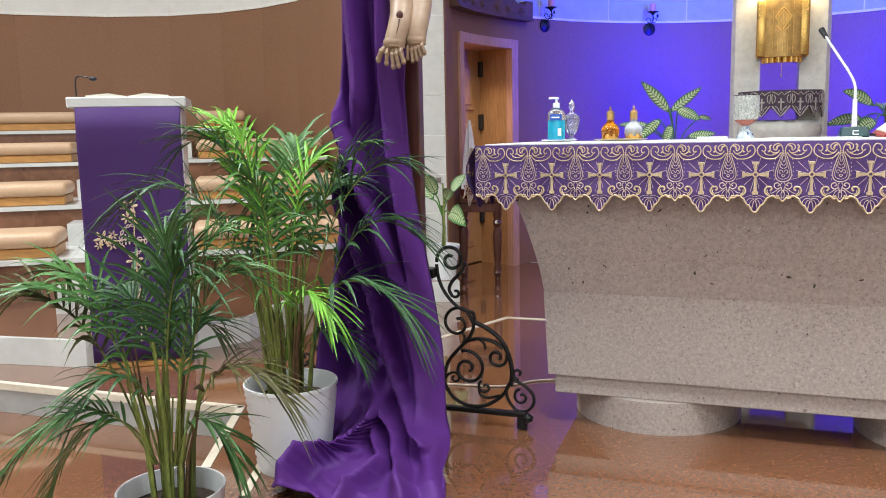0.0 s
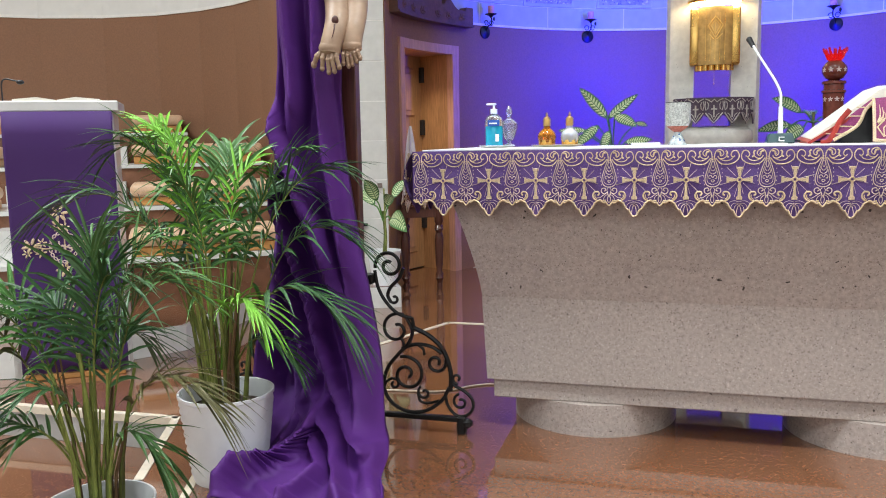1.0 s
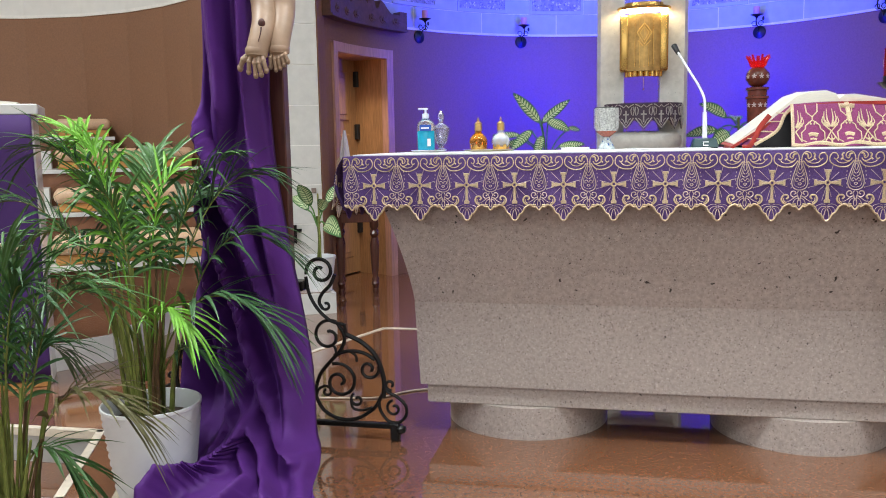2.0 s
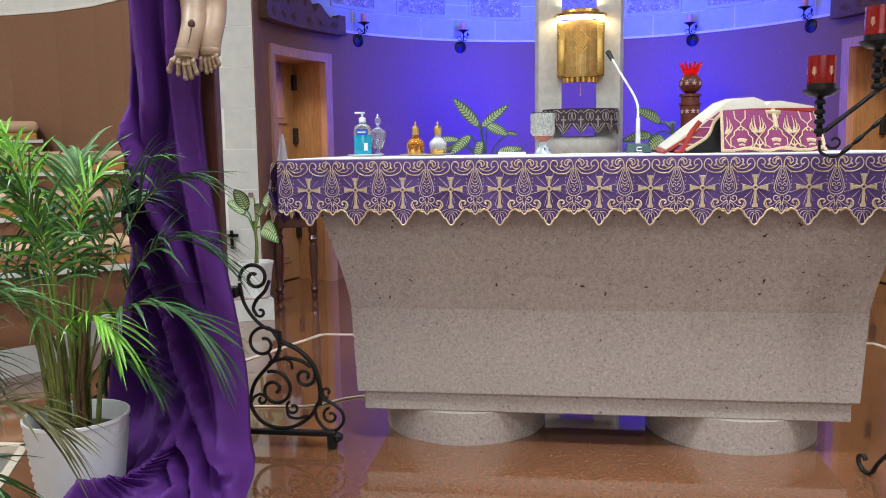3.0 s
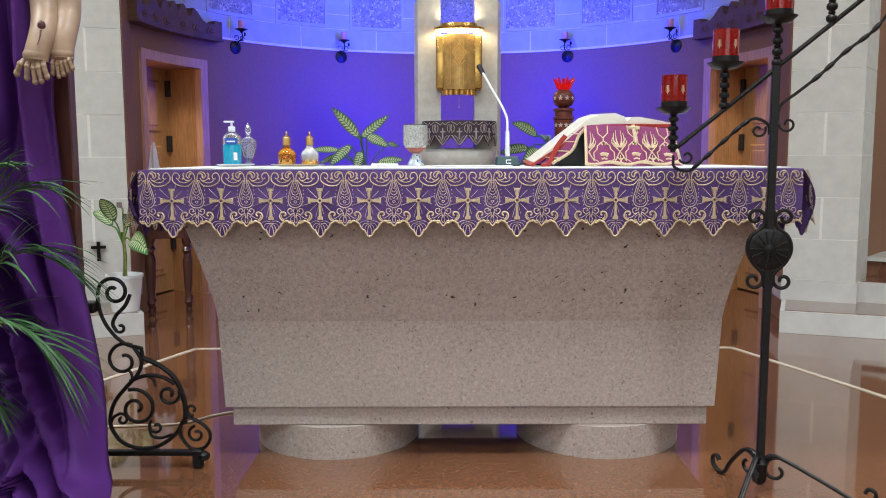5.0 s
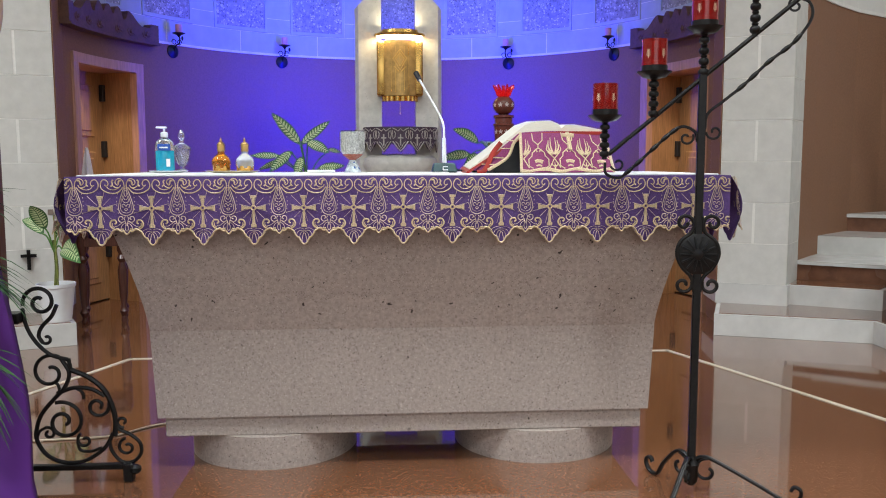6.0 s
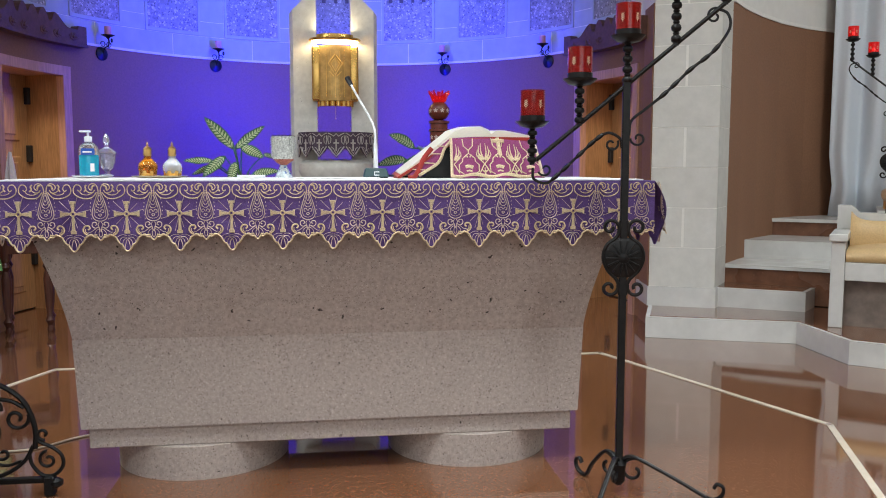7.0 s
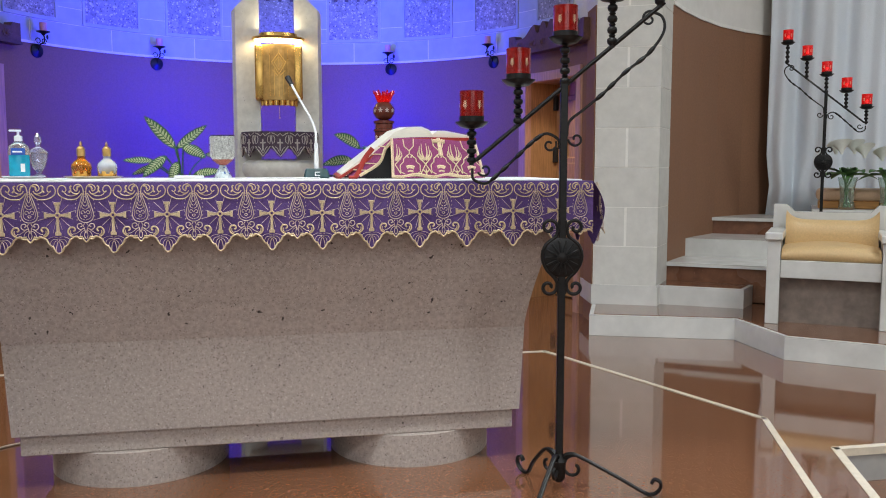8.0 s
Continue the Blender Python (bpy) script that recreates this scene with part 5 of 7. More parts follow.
# ---------------------------------------------------------------- sanctuary lamp
def sanctuary_lamp():
    ob = thing("sanctuary_lamp", pose(0.80, 3.05, 0.0), "turned red-lacquered wooden lamp post with a red glass crown", "sanctuary lamp")
    prof = [(0.16, 0.0), (0.16, 0.04), (0.09, 0.07), (0.06, 0.12), (0.05, 0.5), (0.065, 0.7), (0.05, 0.9), (0.05, 1.1), (0.062, 1.25), (0.066, 1.40), (0.070, 1.47)]
    smooth(part("post", lathe(bmesh.new(), prof, 28), LAMP_WOOD, ob))
    smooth(part("collar", lathe(bmesh.new(), [(0.070, 1.471), (0.079, 1.475), (0.079, 1.490), (0.066, 1.496), (0.066, 1.530), (0.079, 1.536), (0.079, 1.552), (0.05, 1.558)], 28), LAMP_WOOD, ob))
    smooth(part("globe", lathe(bmesh.new(), [(0.03, 1.559), (0.06, 1.575), (0.080, 1.610), (0.080, 1.645), (0.06, 1.680), (0.045, 1.690)], 28), LAMP_WOOD, ob, "carved wooden globe with pale stars"))
    for z, r in ((1.628, 0.082), (1.43, 0.069)):
        for a in (210, 245, 280, 315):
            bm = bmesh.new()
            for k in range(5):
                t = radians(k * 72)
                tube(bm, [(0, 0, 0), (0.016 * math.sin(t), 0, 0.016 * math.cos(t))], 0.004, 5, flat=0.5)
            o = part("star", bm, PALE_THREAD, ob, "pale inlaid star")
            o.matrix_basis = pose(r * math.cos(radians(a)), r * math.sin(radians(a)), z, 0, 0, a + 90)
    bm = bmesh.new()
    lathe(bm, [(0.040, 1.691), (0.055, 1.71), (0.050, 1.735), (0.044, 1.735), (0.036, 1.70)], 20)
    for k in range(14):
        t = radians(k * 360 / 14)
        tube(bm, [(0.045 * math.cos(t), 0.045 * math.sin(t), 1.70), (0.06 * math.cos(t), 0.06 * math.sin(t), 1.74), (0.078 * math.cos(t), 0.078 * math.sin(t), 1.765 + 0.012 * (k % 2))], 0.007, 6)
    smooth(part("glass_crown", bm, RED_LIT, ob, "bright red glass crown"))
    return ob


sanctuary_lamp()


# ---------------------------------------------------------------- crucifix, drape and iron stand
def iron(bm, pts, r=0.0075, flat=1.0):
    return tube(bm, pts, r, 8, flat=flat)


def crucifix():
    ob = thing("crucifix_post", pose(-1.553, -0.20, 0.0), "tall dark-stained wooden cross post in an iron stand", "cross")
    part("post", box(bmesh.new(), -0.115, 0.115, 0.0, 0.05, 0.035, 3.4, 0.004), DARK_WOOD, ob)
    bm = bmesh.new()
    box(bm, -0.125, 0.140, 0.052, 0.115, 0.615, 0.655, 0.004)
    part("clamp", bm, IRON, ob, "black iron clamp round the post")
    for s in (1, -1):
        # one scrolled bracket: origin at the post's edge, x outward
        bm = bmesh.new()
        X = lambda px: 0.143 + (px - 772) * 0.00234
        Z = lambda py: 0.756 - (py - 432) * 0.00228
        P = lambda *q: [(X(a), 0.0, Z(b)) for a, b in q]
        sp = lambda cx, cy, r0, r1, a0, a1: spiral(X(cx), Z(cy), r0 * 0.0023, r1 * 0.0023, a0, a1)
        # head loop curling inwards, and its tail
        iron(bm, sp(798, 461, 27, 6, 190, -300))
        iron(bm, catmull(P((824, 465), (815, 484), (800, 500), (794, 515), (800, 528)), 6))
        iron(bm, sp(806, 521, 9, 3, 200, 480), 0.006)
        iron(bm, catmull(P((771, 470), (776, 500), (790, 527), (812, 548), (838, 556)), 6))
        iron(bm, P((838, 554), (841, 573)))
        # upper circle
        iron(bm, sp(809, 577, 30, 8, 60, 460), 0.007)
        iron(bm, catmull(P((826, 553), (838, 578), (830, 602), (812, 622), (793, 645), (784, 668), (783, 690), (798, 716), (826, 729), (858, 726), (888, 706), (903, 680)), 6), 0.008)
        # outer arm
        iron(bm, catmull(P((841, 573), (868, 586), (890, 606), (902, 632), (907, 660), (905, 685)), 6), 0.010)
        iron(bm, catmull(P((818, 612), (845, 603), (872, 606), (892, 618)), 6), 0.008)
        iron(bm, catmull(P((822, 608), (820, 598), (814, 592)), 4), 0.006)
        iron(bm, catmull(P((848, 604), (857, 611), (859, 622)), 4), 0.006)
        # inner spirals
        iron(bm, sp(826, 660, 34, 5, 110, -420), 0.0075)
        iron(bm, sp(880, 635, 19, 5, 20, -400), 0.007)
        iron(bm, catmull(P((783, 686), (788, 675), (800, 668)), 4), 0.006)
        iron(bm, sp(802, 679, 10, 3, 100, -260), 0.006)
        iron(bm, sp(858, 692, 13, 3, 120, 500), 0.006)
        iron(bm, catmull(P((846, 693), (850, 708), (866, 711), (884, 705)), 4), 0.006)
        # outer foot scrolls
        iron(bm, sp(918, 662, 10, 3, 280, -60), 0.006)
        iron(bm, catmull(P((907, 660), (912, 674), (930, 684), (944, 698), (945, 716), (932, 730), (914, 729), (900, 712), (896, 694)), 6), 0.007)
        iron(bm, sp(924, 705, 15, 4, 100, 480), 0.006)
        part("scroll_bracket", bm, IRON, ob, "black wrought iron scrollwork").matrix_basis = Matrix.Translation((0, 0.09, 0)) if s > 0 else Matrix.Translation((0, 0.09, 0)) @ pose(0, 0, 0, 0, 0, 180)
        bm = box(bmesh.new(), 0.0, 0.518, 0.078, 0.102, 0.050, 0.072, 0.003)
        part("foot_bar", bm, IRON, ob).matrix_basis = Matrix.Identity(4) if s > 0 else Matrix.Translation((0, 0.18, 0)) @ pose(0, 0, 0, 0, 0, 180)
        bm = bmesh.new()
        box(bm, 0.483, 0.520, 0.07, 0.11, 0.0, 0.075, 0.006)
        lathe(bm, [(0.012, 0.03), (0.024, 0.04), (0.024, 0.055), (0.010, 0.065)], 12, (0.523, 0.09, 0.0))
        part("foot", bm, IRON, ob).matrix_basis = Matrix.Identity(4) if s > 0 else Matrix.Translation((0, 0.18, 0)) @ pose(0, 0, 0, 0, 0, 180)
    part("socket", box(bmesh.new(), -0.118, 0.118, -0.004, 0.12, 0.0, 0.075, 0.004), IRON, ob, "black iron socket")
    return ob


crucifix()


def statue_feet():
    """Lower legs and nailed feet of the carved figure, one plain mesh."""
    bm = bmesh.new()

    def toe(root, tip, r):
        root, tip = Vector(root), Vector(tip)
        knee = root.lerp(tip, 0.5) + Vector((0, -0.010, 0.004))
        tube(bm, catmull([root, knee, tip], 4), r, 8, taper=(1.0, 0.82))
        ellipsoid(bm, knee, r * 1.12, r * 1.1, r * 1.1, 8, 6)
        ellipsoid(bm, tip, r * 1.02, r * 1.0, r * 1.25, 8, 6)

    # nearer foot, turned a little outward
    smooth_path = catmull([(-1.436, -0.440, 1.515), (-1.432, -0.436, 1.545), (-1.424, -0.420, 1.590), (-1.424, -0.392, 1.640), (-1.438, -0.355, 1.690), (-1.452, -0.335, 1.76), (-1.470, -0.335, 1.90), (-1.485, -0.335, 2.10)], 5)
    tube(bm, smooth_path, 0.046, 18, flat=0.82, taper=(0.84, 1.10))
    for k, (rx, tx, tz) in enumerate(((-0.028, -0.062, 1.474), (-0.015, -0.030, 1.460), (-0.002, -0.004, 1.446), (0.010, 0.017, 1.449), (0.023, 0.036, 1.462))):
        toe((-1.436 + rx, -0.440 - 0.004 * (k % 2), 1.522), (-1.433 + tx, -0.452, tz), 0.0100 if k else 0.0115)
    ellipsoid(bm, (-1.436, -0.441, 1.532), 0.042, 0.032, 0.030, 16, 10)
    # farther foot, tucked beside it
    path = catmull([(-1.368, -0.400, 1.525), (-1.368, -0.396, 1.560), (-1.366, -0.380, 1.605), (-1.368, -0.352, 1.650), (-1.374, -0.325, 1.70), (-1.378, -0.315, 1.78), (-1.384, -0.315, 1.92), (-1.390, -0.315, 2.10)], 5)
    tube(bm, path, 0.045, 18, flat=0.82, taper=(0.84, 1.06))
    for k, (rx, tx, tz) in enumerate(((-0.022, -0.030, 1.478), (-0.010, -0.010, 1.468), (0.002, 0.006, 1.474), (0.012, 0.022, 1.484), (0.022, 0.036, 1.494))):
        toe((-1.368 + rx, -0.402, 1.532), (-1.366 + tx, -0.414, tz), 0.0088)
    ellipsoid(bm, (-1.368, -0.401, 1.540), 0.040, 0.032, 0.028, 16, 10)
    # dark hollow and head of the nail
    start = len(bm.faces)
    ellipsoid(bm, (-1.414, -0.436, 1.626), 0.014, 0.010, 0.019, 12, 8)
    tube(bm, catmull([(-1.412, -0.446, 1.612), (-1.410, -0.460, 1.588), (-1.413, -0.474, 1.560)], 4), 0.0035, 6, taper=(1.0, 0.4))
    bm.faces.ensure_lookup_table()
    for f in bm.faces[start:]:
        f.material_index = 1
    ob = part("carved_statue", bm, CARVED_SKIN)
    ob.data.materials.append(NAIL)
    return tagged(smooth(ob, 60), "painted wooden statue feet fixed to the cross post", "statue")


statue_feet()


def drape():
    """Violet cloth hanging down the post and gathering on the floor."""
    # height, western edge, eastern edge and distance forward at each level of the fall
    levels = [(2.60, -1.705, -1.49, -0.270), (2.05, -1.708, -1.485, -0.275), (1.72, -1.714, -1.478, -0.280), (1.50, -1.722, -1.474, -0.285), (1.29, -1.732, -1.468, -0.290), (1.07, -1.742, -1.452, -0.30),
              (0.85, -1.752, -1.415, -0.31), (0.62, -1.785, -1.360, -0.335), (0.40, -1.830, -1.308, -0.385), (0.22, -1.820, -1.262, -0.46), (0.11, -1.795, -1.222, -0.57),
              (0.05, -1.755, -1.175, -0.71), (0.030, -1.725, -1.130, -0.86), (0.012, -1.69, -1.10, -1.0)]
    # crests of the folds: (level, place across) along each, then height, and breadth on its western and eastern side
    FOLDS = [
        ([(0.0, 0.350), (2.0, 0.360), (3.1, 0.444), (3.8, 0.477), (4.4, 0.378)], 0.055, 0.220, 0.030),
        ([(0.0, 0.073), (3.0, 0.070), (5.0, 0.109), (6.5, 0.178)], 0.030, 0.081, 0.070),
        ([(0.0, 0.203), (2.0, 0.216), (3.2, 0.271), (4.0, 0.323)], 0.022, 0.068, 0.050),
        ([(3.6, 0.053), (4.3, 0.216), (5.3, 0.475), (6.3, 0.703), (7.2, 0.871), (8.2, 0.946), (9.2, 0.960), (10.5, 0.955)], 0.060, 0.135, 0.045),
        ([(4.6, 0.022), (5.4, 0.148), (6.2, 0.291), (7.2, 0.526), (8.0, 0.667), (9.0, 0.817), (10.0, 0.899), (11.0, 0.925)], 0.050, 0.101, 0.040),
        ([(1.0, 0.750), (2.5, 0.751), (4.0, 0.805), (5.0, 0.862), (6.0, 0.885), (7.0, 0.919), (8.0, 0.962)], 0.038, 0.081, 0.050),
        ([(5.8, 0.007), (6.6, 0.143), (7.6, 0.376), (8.5, 0.539), (9.1, 0.619)], 0.042, 0.081, 0.040),
        ([(6.8, 0.004), (7.8, 0.196), (8.8, 0.324), (9.6, 0.451)], 0.030, 0.061, 0.035),
        ([(8.8, 0.663), (9.4, 0.552), (10.3, 0.417), (11.2, 0.262), (12.1, 0.132), (13.0, 0.065)], 0.075, 0.068, 0.060),
        ([(8.6, 0.565), (9.2, 0.673), (10.0, 0.732), (11.0, 0.742), (12.0, 0.772), (13.0, 0.805)], 0.055, 0.061, 0.040),
        ([(9.0, 0.920), (10.0, 0.952), (11.0, 0.958), (12.0, 0.964), (13.0, 0.974)], 0.050, 0.068, 0.035),
        ([(9.6, 0.550), (10.6, 0.595), (11.6, 0.571), (13.0, 0.455)], 0.050, 0.047, 0.045),
        ([(10.0, 0.154), (11.0, 0.104), (12.0, 0.110), (13.0, 0.097)], 0.045, 0.068, 0.050),
        ([(8.9, 0.392), (10.0, 0.329), (10.8, 0.269)], 0.030, 0.054, 0.040),
        ([(8.7, 0.751), (9.1, 0.600), (9.5, 0.755)], 0.028, 0.054, 0.030),
    ]
    lines = [(catmull([(a, b, 0) for a, b in pts], 8), am, wl, wr) for pts, am, wl, wr in FOLDS]
    steps, n = 13, 170
    west = catmull([Vector((a, b, 0)) for a, b, c, d in levels], steps)
    east = catmull([Vector((c, d, 0)) for a, b, c, d in levels], steps)
    bm = bmesh.new()
    rows = []
    for i, (w, e) in enumerate(zip(west, east)):
        v = i / steps
        z, xl, xr, yf = w.x, w.y, e.x, e.y
        low = min(1.0, max(0.0, (v - 9.2) / 2.4))
        live = []
        for pts, am, wl, wr in lines:
            if not pts[0].x - 0.6 < v < pts[-1].x + 0.6:
                continue
            near = min(pts, key=lambda p: abs(p.x - v))
            fade = min(1.0, max(0.0, (v - pts[0].x + 0.6) / 1.2), max(0.0, (pts[-1].x + 0.6 - v) / 1.2))
            live.append((near.y, am * fade, wl, wr))
        row = []
        for k in range(n + 1):
            g = k / n
            x = xl + (xr - xl) * g
            fold = 0.0
            for c, am, wl, wr in live:
                q = (g - c) / (wl if g < c else wr)
                fold = max(fold, am * math.exp(-abs(q) ** 1.7)) + 0.35 * min(fold, am * math.exp(-abs(q) ** 1.7))
            soft = noise.noise(Vector((g * 2.6 - v * 0.35, v * 0.8 + 3.0, 1.7)))
            cr = max(0.0, 1 - 2.4 * abs(noise.noise(Vector((g * 3.4 - v * 0.62, v * 0.45 + g * 0.6, 8.1))))) ** 2
            fine = noise.noise(Vector((g * 16 - v * 1.5, v * 1.6, 4.2)))
            hollow = 0.17 * math.exp(-((g - 0.20) / 0.20) ** 2) * math.exp(-((v - 8.6) / 1.7) ** 2)
            off = 3.0 * fold + 0.028 * soft + 0.016 * cr * min(1.0, v / 5) + 0.0022 * fine - hollow
            edge = min(1.0, 0.12 + 6 * g, 0.25 + 7 * (1 - g))
            y = yf + 0.02 - off * edge * (1 - 0.6 * low)
            zz = z + low * (1.5 * fold * edge + 0.025 * (soft + 0.4) + 0.02 * cr)
            x += 0.012 * soft * min(1.0, 5 * g) + low * 0.035 * soft
            y -= low * (0.05 * math.sin(g * math.pi) + 0.02 * math.sin(g * 17 + 1))
            row.append(bm.verts.new((x, y, max(0.006, zz))))
        rows.append(row)
    for a, b in zip(rows, rows[1:]):
        for k in range(n):
            bm.faces.new((a[k], a[k + 1], b[k + 1], b[k]))
    # turn the long edges under, so that the cloth has body
    for side, dx in ((0, 0.03), (n, -0.03)):
        back = [bm.verts.new(r[side].co + Vector((dx, 0.09, 0.0))) for r in rows]
        for (a, b), (c, d) in zip(zip(rows, rows[1:]), zip(back, back[1:])):
            bm.faces.new((a[side], b[side], d, c))
    ob = smooth(part("violet_drape", bm, PURPLE), 80)
    mod = ob.modifiers.new("thickness", "SOLIDIFY")
    mod.thickness, mod.offset = 0.004, 1.0
    return tagged(ob, "long violet cloth draped down the cross and pooled on the floor", "drape")


drape()


# ---------------------------------------------------------------- palms
def white_pot(ob, r=0.17, h=0.32):
    """Tapered pot with a woven relief."""
    segs, rows = 72, 22
    bm = bmesh.new()
    rings = []
    for j in range(rows + 1):
        f = j / rows
        rad = r * (0.74 + 0.235 * f ** 0.85)
        ring = []
        for k in range(segs):
            a = 2 * math.pi * k / segs
            weave = 0.0036 * (1 if ((k // 2 + j) % 2) else -1) if 1 < j < rows - 1 else 0.0
            ring.append(bm.verts.new(((rad + weave) * math.cos(a), (rad + weave) * math.sin(a), h * 0.965 * f)))
        rings.append(ring)
    for a, b in zip(rings, rings[1:]):
        for k in range(segs):
            j = (k + 1) % segs
            bm.faces.new((a[k], a[j], b[j], b[k]))
    bm.faces.new(rings[0])
    smooth(part("pot", bm, WHITE_PLASTIC, ob, "white woven-pattern plastic pot"), 60)
    smooth(part("rim", lathe(bmesh.new(), [(r * 0.975, h * 0.955), (r, h * 0.965), (r, h), (r * 0.96, h * 1.0), (r * 0.93, h * 0.9), (r * 0.9, h * 0.72)], 56, cap=False), WHITE_PLASTIC, ob))
    part("soil", lathe(bmesh.new(), [(0.001, h * 0.80), (r * 0.90, h * 0.79)], 32, cap=False), SOIL, ob, "dark potting soil")


def leaflet(bm, base, d, ln, w, droop, up):
    """A narrow folded leaf blade."""
    d = d.normalized()
    side = d.cross(up)
    side = side.normalized() if side.length > 1e-4 else Vector((1, 0, 0))
    prev = None
    n = 5
    for k in range(n + 1):
        f = k / n
        c = base + d * ln * f + Vector((0, 0, -droop * ln * f * f))
        ww = w * (math.sin(math.pi * (0.12 + 0.88 * f)) ** 0.8) * (1 - 0.25 * f) if k < n else 0.0004
        lift = up * ww * 0.35
        cur = [bm.verts.new(c + side * ww + lift), bm.verts.new(c), bm.verts.new(c - side * ww + lift)]
        if prev:
            bm.faces.new((prev[0], prev[1], cur[1], cur[0]))
            bm.faces.new((prev[1], prev[2], cur[2], cur[1]))
        prev = cur


def frond(ob, root, tip, bend, material, rnd, n=20, size=0.24, start=0.30):
    """A feather frond: arching midrib with leaflets in two ranks."""
    root, tip = Vector(root), Vector(tip)
    d = tip - root
    ctrl = root + Vector((d.x * 0.36, d.y * 0.36, max(d.z, 0.12) * 0.80 + bend * 0.72))
    pts = []
    for k in range(25):
        t = k / 24
        pts.append(root * (1 - t) ** 2 + ctrl * 2 * t * (1 - t) + tip * t * t)
    rib = part("frond", tube(bmesh.new(), pts, 0.0042, 6, taper=(1.0, 0.3)), STEM if material != LEAF_LIME else LEAF_LIME, ob)
    bm = bmesh.new()
    for k in range(n):
        f = start + (1 - start) * (k + 0.5) / n
        i = min(23, int(f * 24))
        p = pts[i].lerp(pts[i + 1], f * 24 - i)
        t = (pts[i + 1] - pts[i]).normalized()
        s = t.cross(Vector((0, 0, 1)))
        s = s.normalized() if s.length > 0.05 else Vector((1, 0, 0))
        up = s.cross(t)
        g = (k + 0.5) / n
        ln = size * (0.45 + 0.75 * math.sin(math.pi * (0.15 + 0.78 * g))) * rnd.uniform(0.85, 1.12)
        for sg in (-1, 1):
            dirn = s * sg * (0.80 - 0.40 * g) * rnd.uniform(0.85, 1.15) + t * (0.62 + 0.65 * g) + up * rnd.uniform(0.05, 0.50)
            leaflet(bm, p, dirn, ln, 0.0080 * rnd.uniform(0.75, 1.25), rnd.uniform(0.20, 0.85), up)
    part("foliage", bm, material, rib)
    return rib


def areca(name, m, label, fronds, seed, canes, scale):
    ob = thing(name, m, label, "potted palm", group="potted palms by the cross")
    rnd = random.Random(seed)
    white_pot(ob)
    for k in range(canes):
        a, r = rnd.uniform(0, 6.28), 0.075 * math.sqrt(rnd.random())
        x, y = r * math.cos(a), r * math.sin(a)
        h = rnd.uniform(0.28, 0.60)
        bm = tube(bmesh.new(), [(x, y, 0.245), (x * 1.3, y * 1.3, 0.25 + h * 0.5), (x * 1.9 + rnd.uniform(-0.02, 0.02), y * 1.9, 0.25 + h)], rnd.uniform(0.004, 0.0085), 7, taper=(1.2, 0.6))
        smooth(part("cane", bm, CANE_BROWN if rnd.random() < 0.3 else STEM, ob))
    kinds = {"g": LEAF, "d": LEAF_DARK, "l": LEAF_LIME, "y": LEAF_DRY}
    for right, depth, height, bend, kind, size in fronds:
        # right and depth run across and along the line of sight of the first view
        x = right * 0.94 - depth * 0.337
        y = right * 0.337 + depth * 0.94
        root = (x * 0.10 + rnd.uniform(-0.03, 0.03), y * 0.10 + rnd.uniform(-0.03, 0.03), 0.40)
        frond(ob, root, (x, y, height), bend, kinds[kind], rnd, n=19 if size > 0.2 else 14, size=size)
    return ob


areca("areca_palm", pose(-1.765, -0.715, 0.0), "lush green areca palm in a white woven-pattern pot",
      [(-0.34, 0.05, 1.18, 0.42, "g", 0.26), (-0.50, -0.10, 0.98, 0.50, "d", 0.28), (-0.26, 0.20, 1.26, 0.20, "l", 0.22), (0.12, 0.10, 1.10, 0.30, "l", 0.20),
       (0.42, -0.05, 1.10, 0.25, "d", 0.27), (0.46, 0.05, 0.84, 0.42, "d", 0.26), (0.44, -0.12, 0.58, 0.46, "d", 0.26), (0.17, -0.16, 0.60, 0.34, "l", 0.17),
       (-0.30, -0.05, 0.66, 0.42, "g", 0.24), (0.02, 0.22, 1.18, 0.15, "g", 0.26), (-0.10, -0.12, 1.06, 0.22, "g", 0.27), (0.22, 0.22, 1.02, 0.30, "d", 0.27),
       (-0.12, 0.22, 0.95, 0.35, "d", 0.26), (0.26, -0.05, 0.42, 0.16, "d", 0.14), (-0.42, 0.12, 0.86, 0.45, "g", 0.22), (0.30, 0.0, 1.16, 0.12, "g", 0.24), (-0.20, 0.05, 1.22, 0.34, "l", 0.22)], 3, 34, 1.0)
areca("areca_palm", pose(-1.665, -1.53, 0.0) @ Matrix.Diagonal((0.84, 0.84, 0.84, 1)), "smaller green areca palm with drooping fronds in a white pot",
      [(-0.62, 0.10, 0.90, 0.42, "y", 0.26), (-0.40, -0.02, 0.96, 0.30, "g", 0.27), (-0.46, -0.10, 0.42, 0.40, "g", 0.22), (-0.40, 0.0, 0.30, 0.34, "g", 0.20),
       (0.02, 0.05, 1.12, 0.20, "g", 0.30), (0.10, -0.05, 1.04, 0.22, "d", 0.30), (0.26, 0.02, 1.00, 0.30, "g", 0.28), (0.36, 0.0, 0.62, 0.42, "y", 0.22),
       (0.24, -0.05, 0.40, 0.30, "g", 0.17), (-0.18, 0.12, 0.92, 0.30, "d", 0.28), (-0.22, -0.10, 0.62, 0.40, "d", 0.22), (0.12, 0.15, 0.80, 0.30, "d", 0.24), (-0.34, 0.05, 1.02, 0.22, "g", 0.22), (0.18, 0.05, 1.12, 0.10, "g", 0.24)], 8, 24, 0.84)


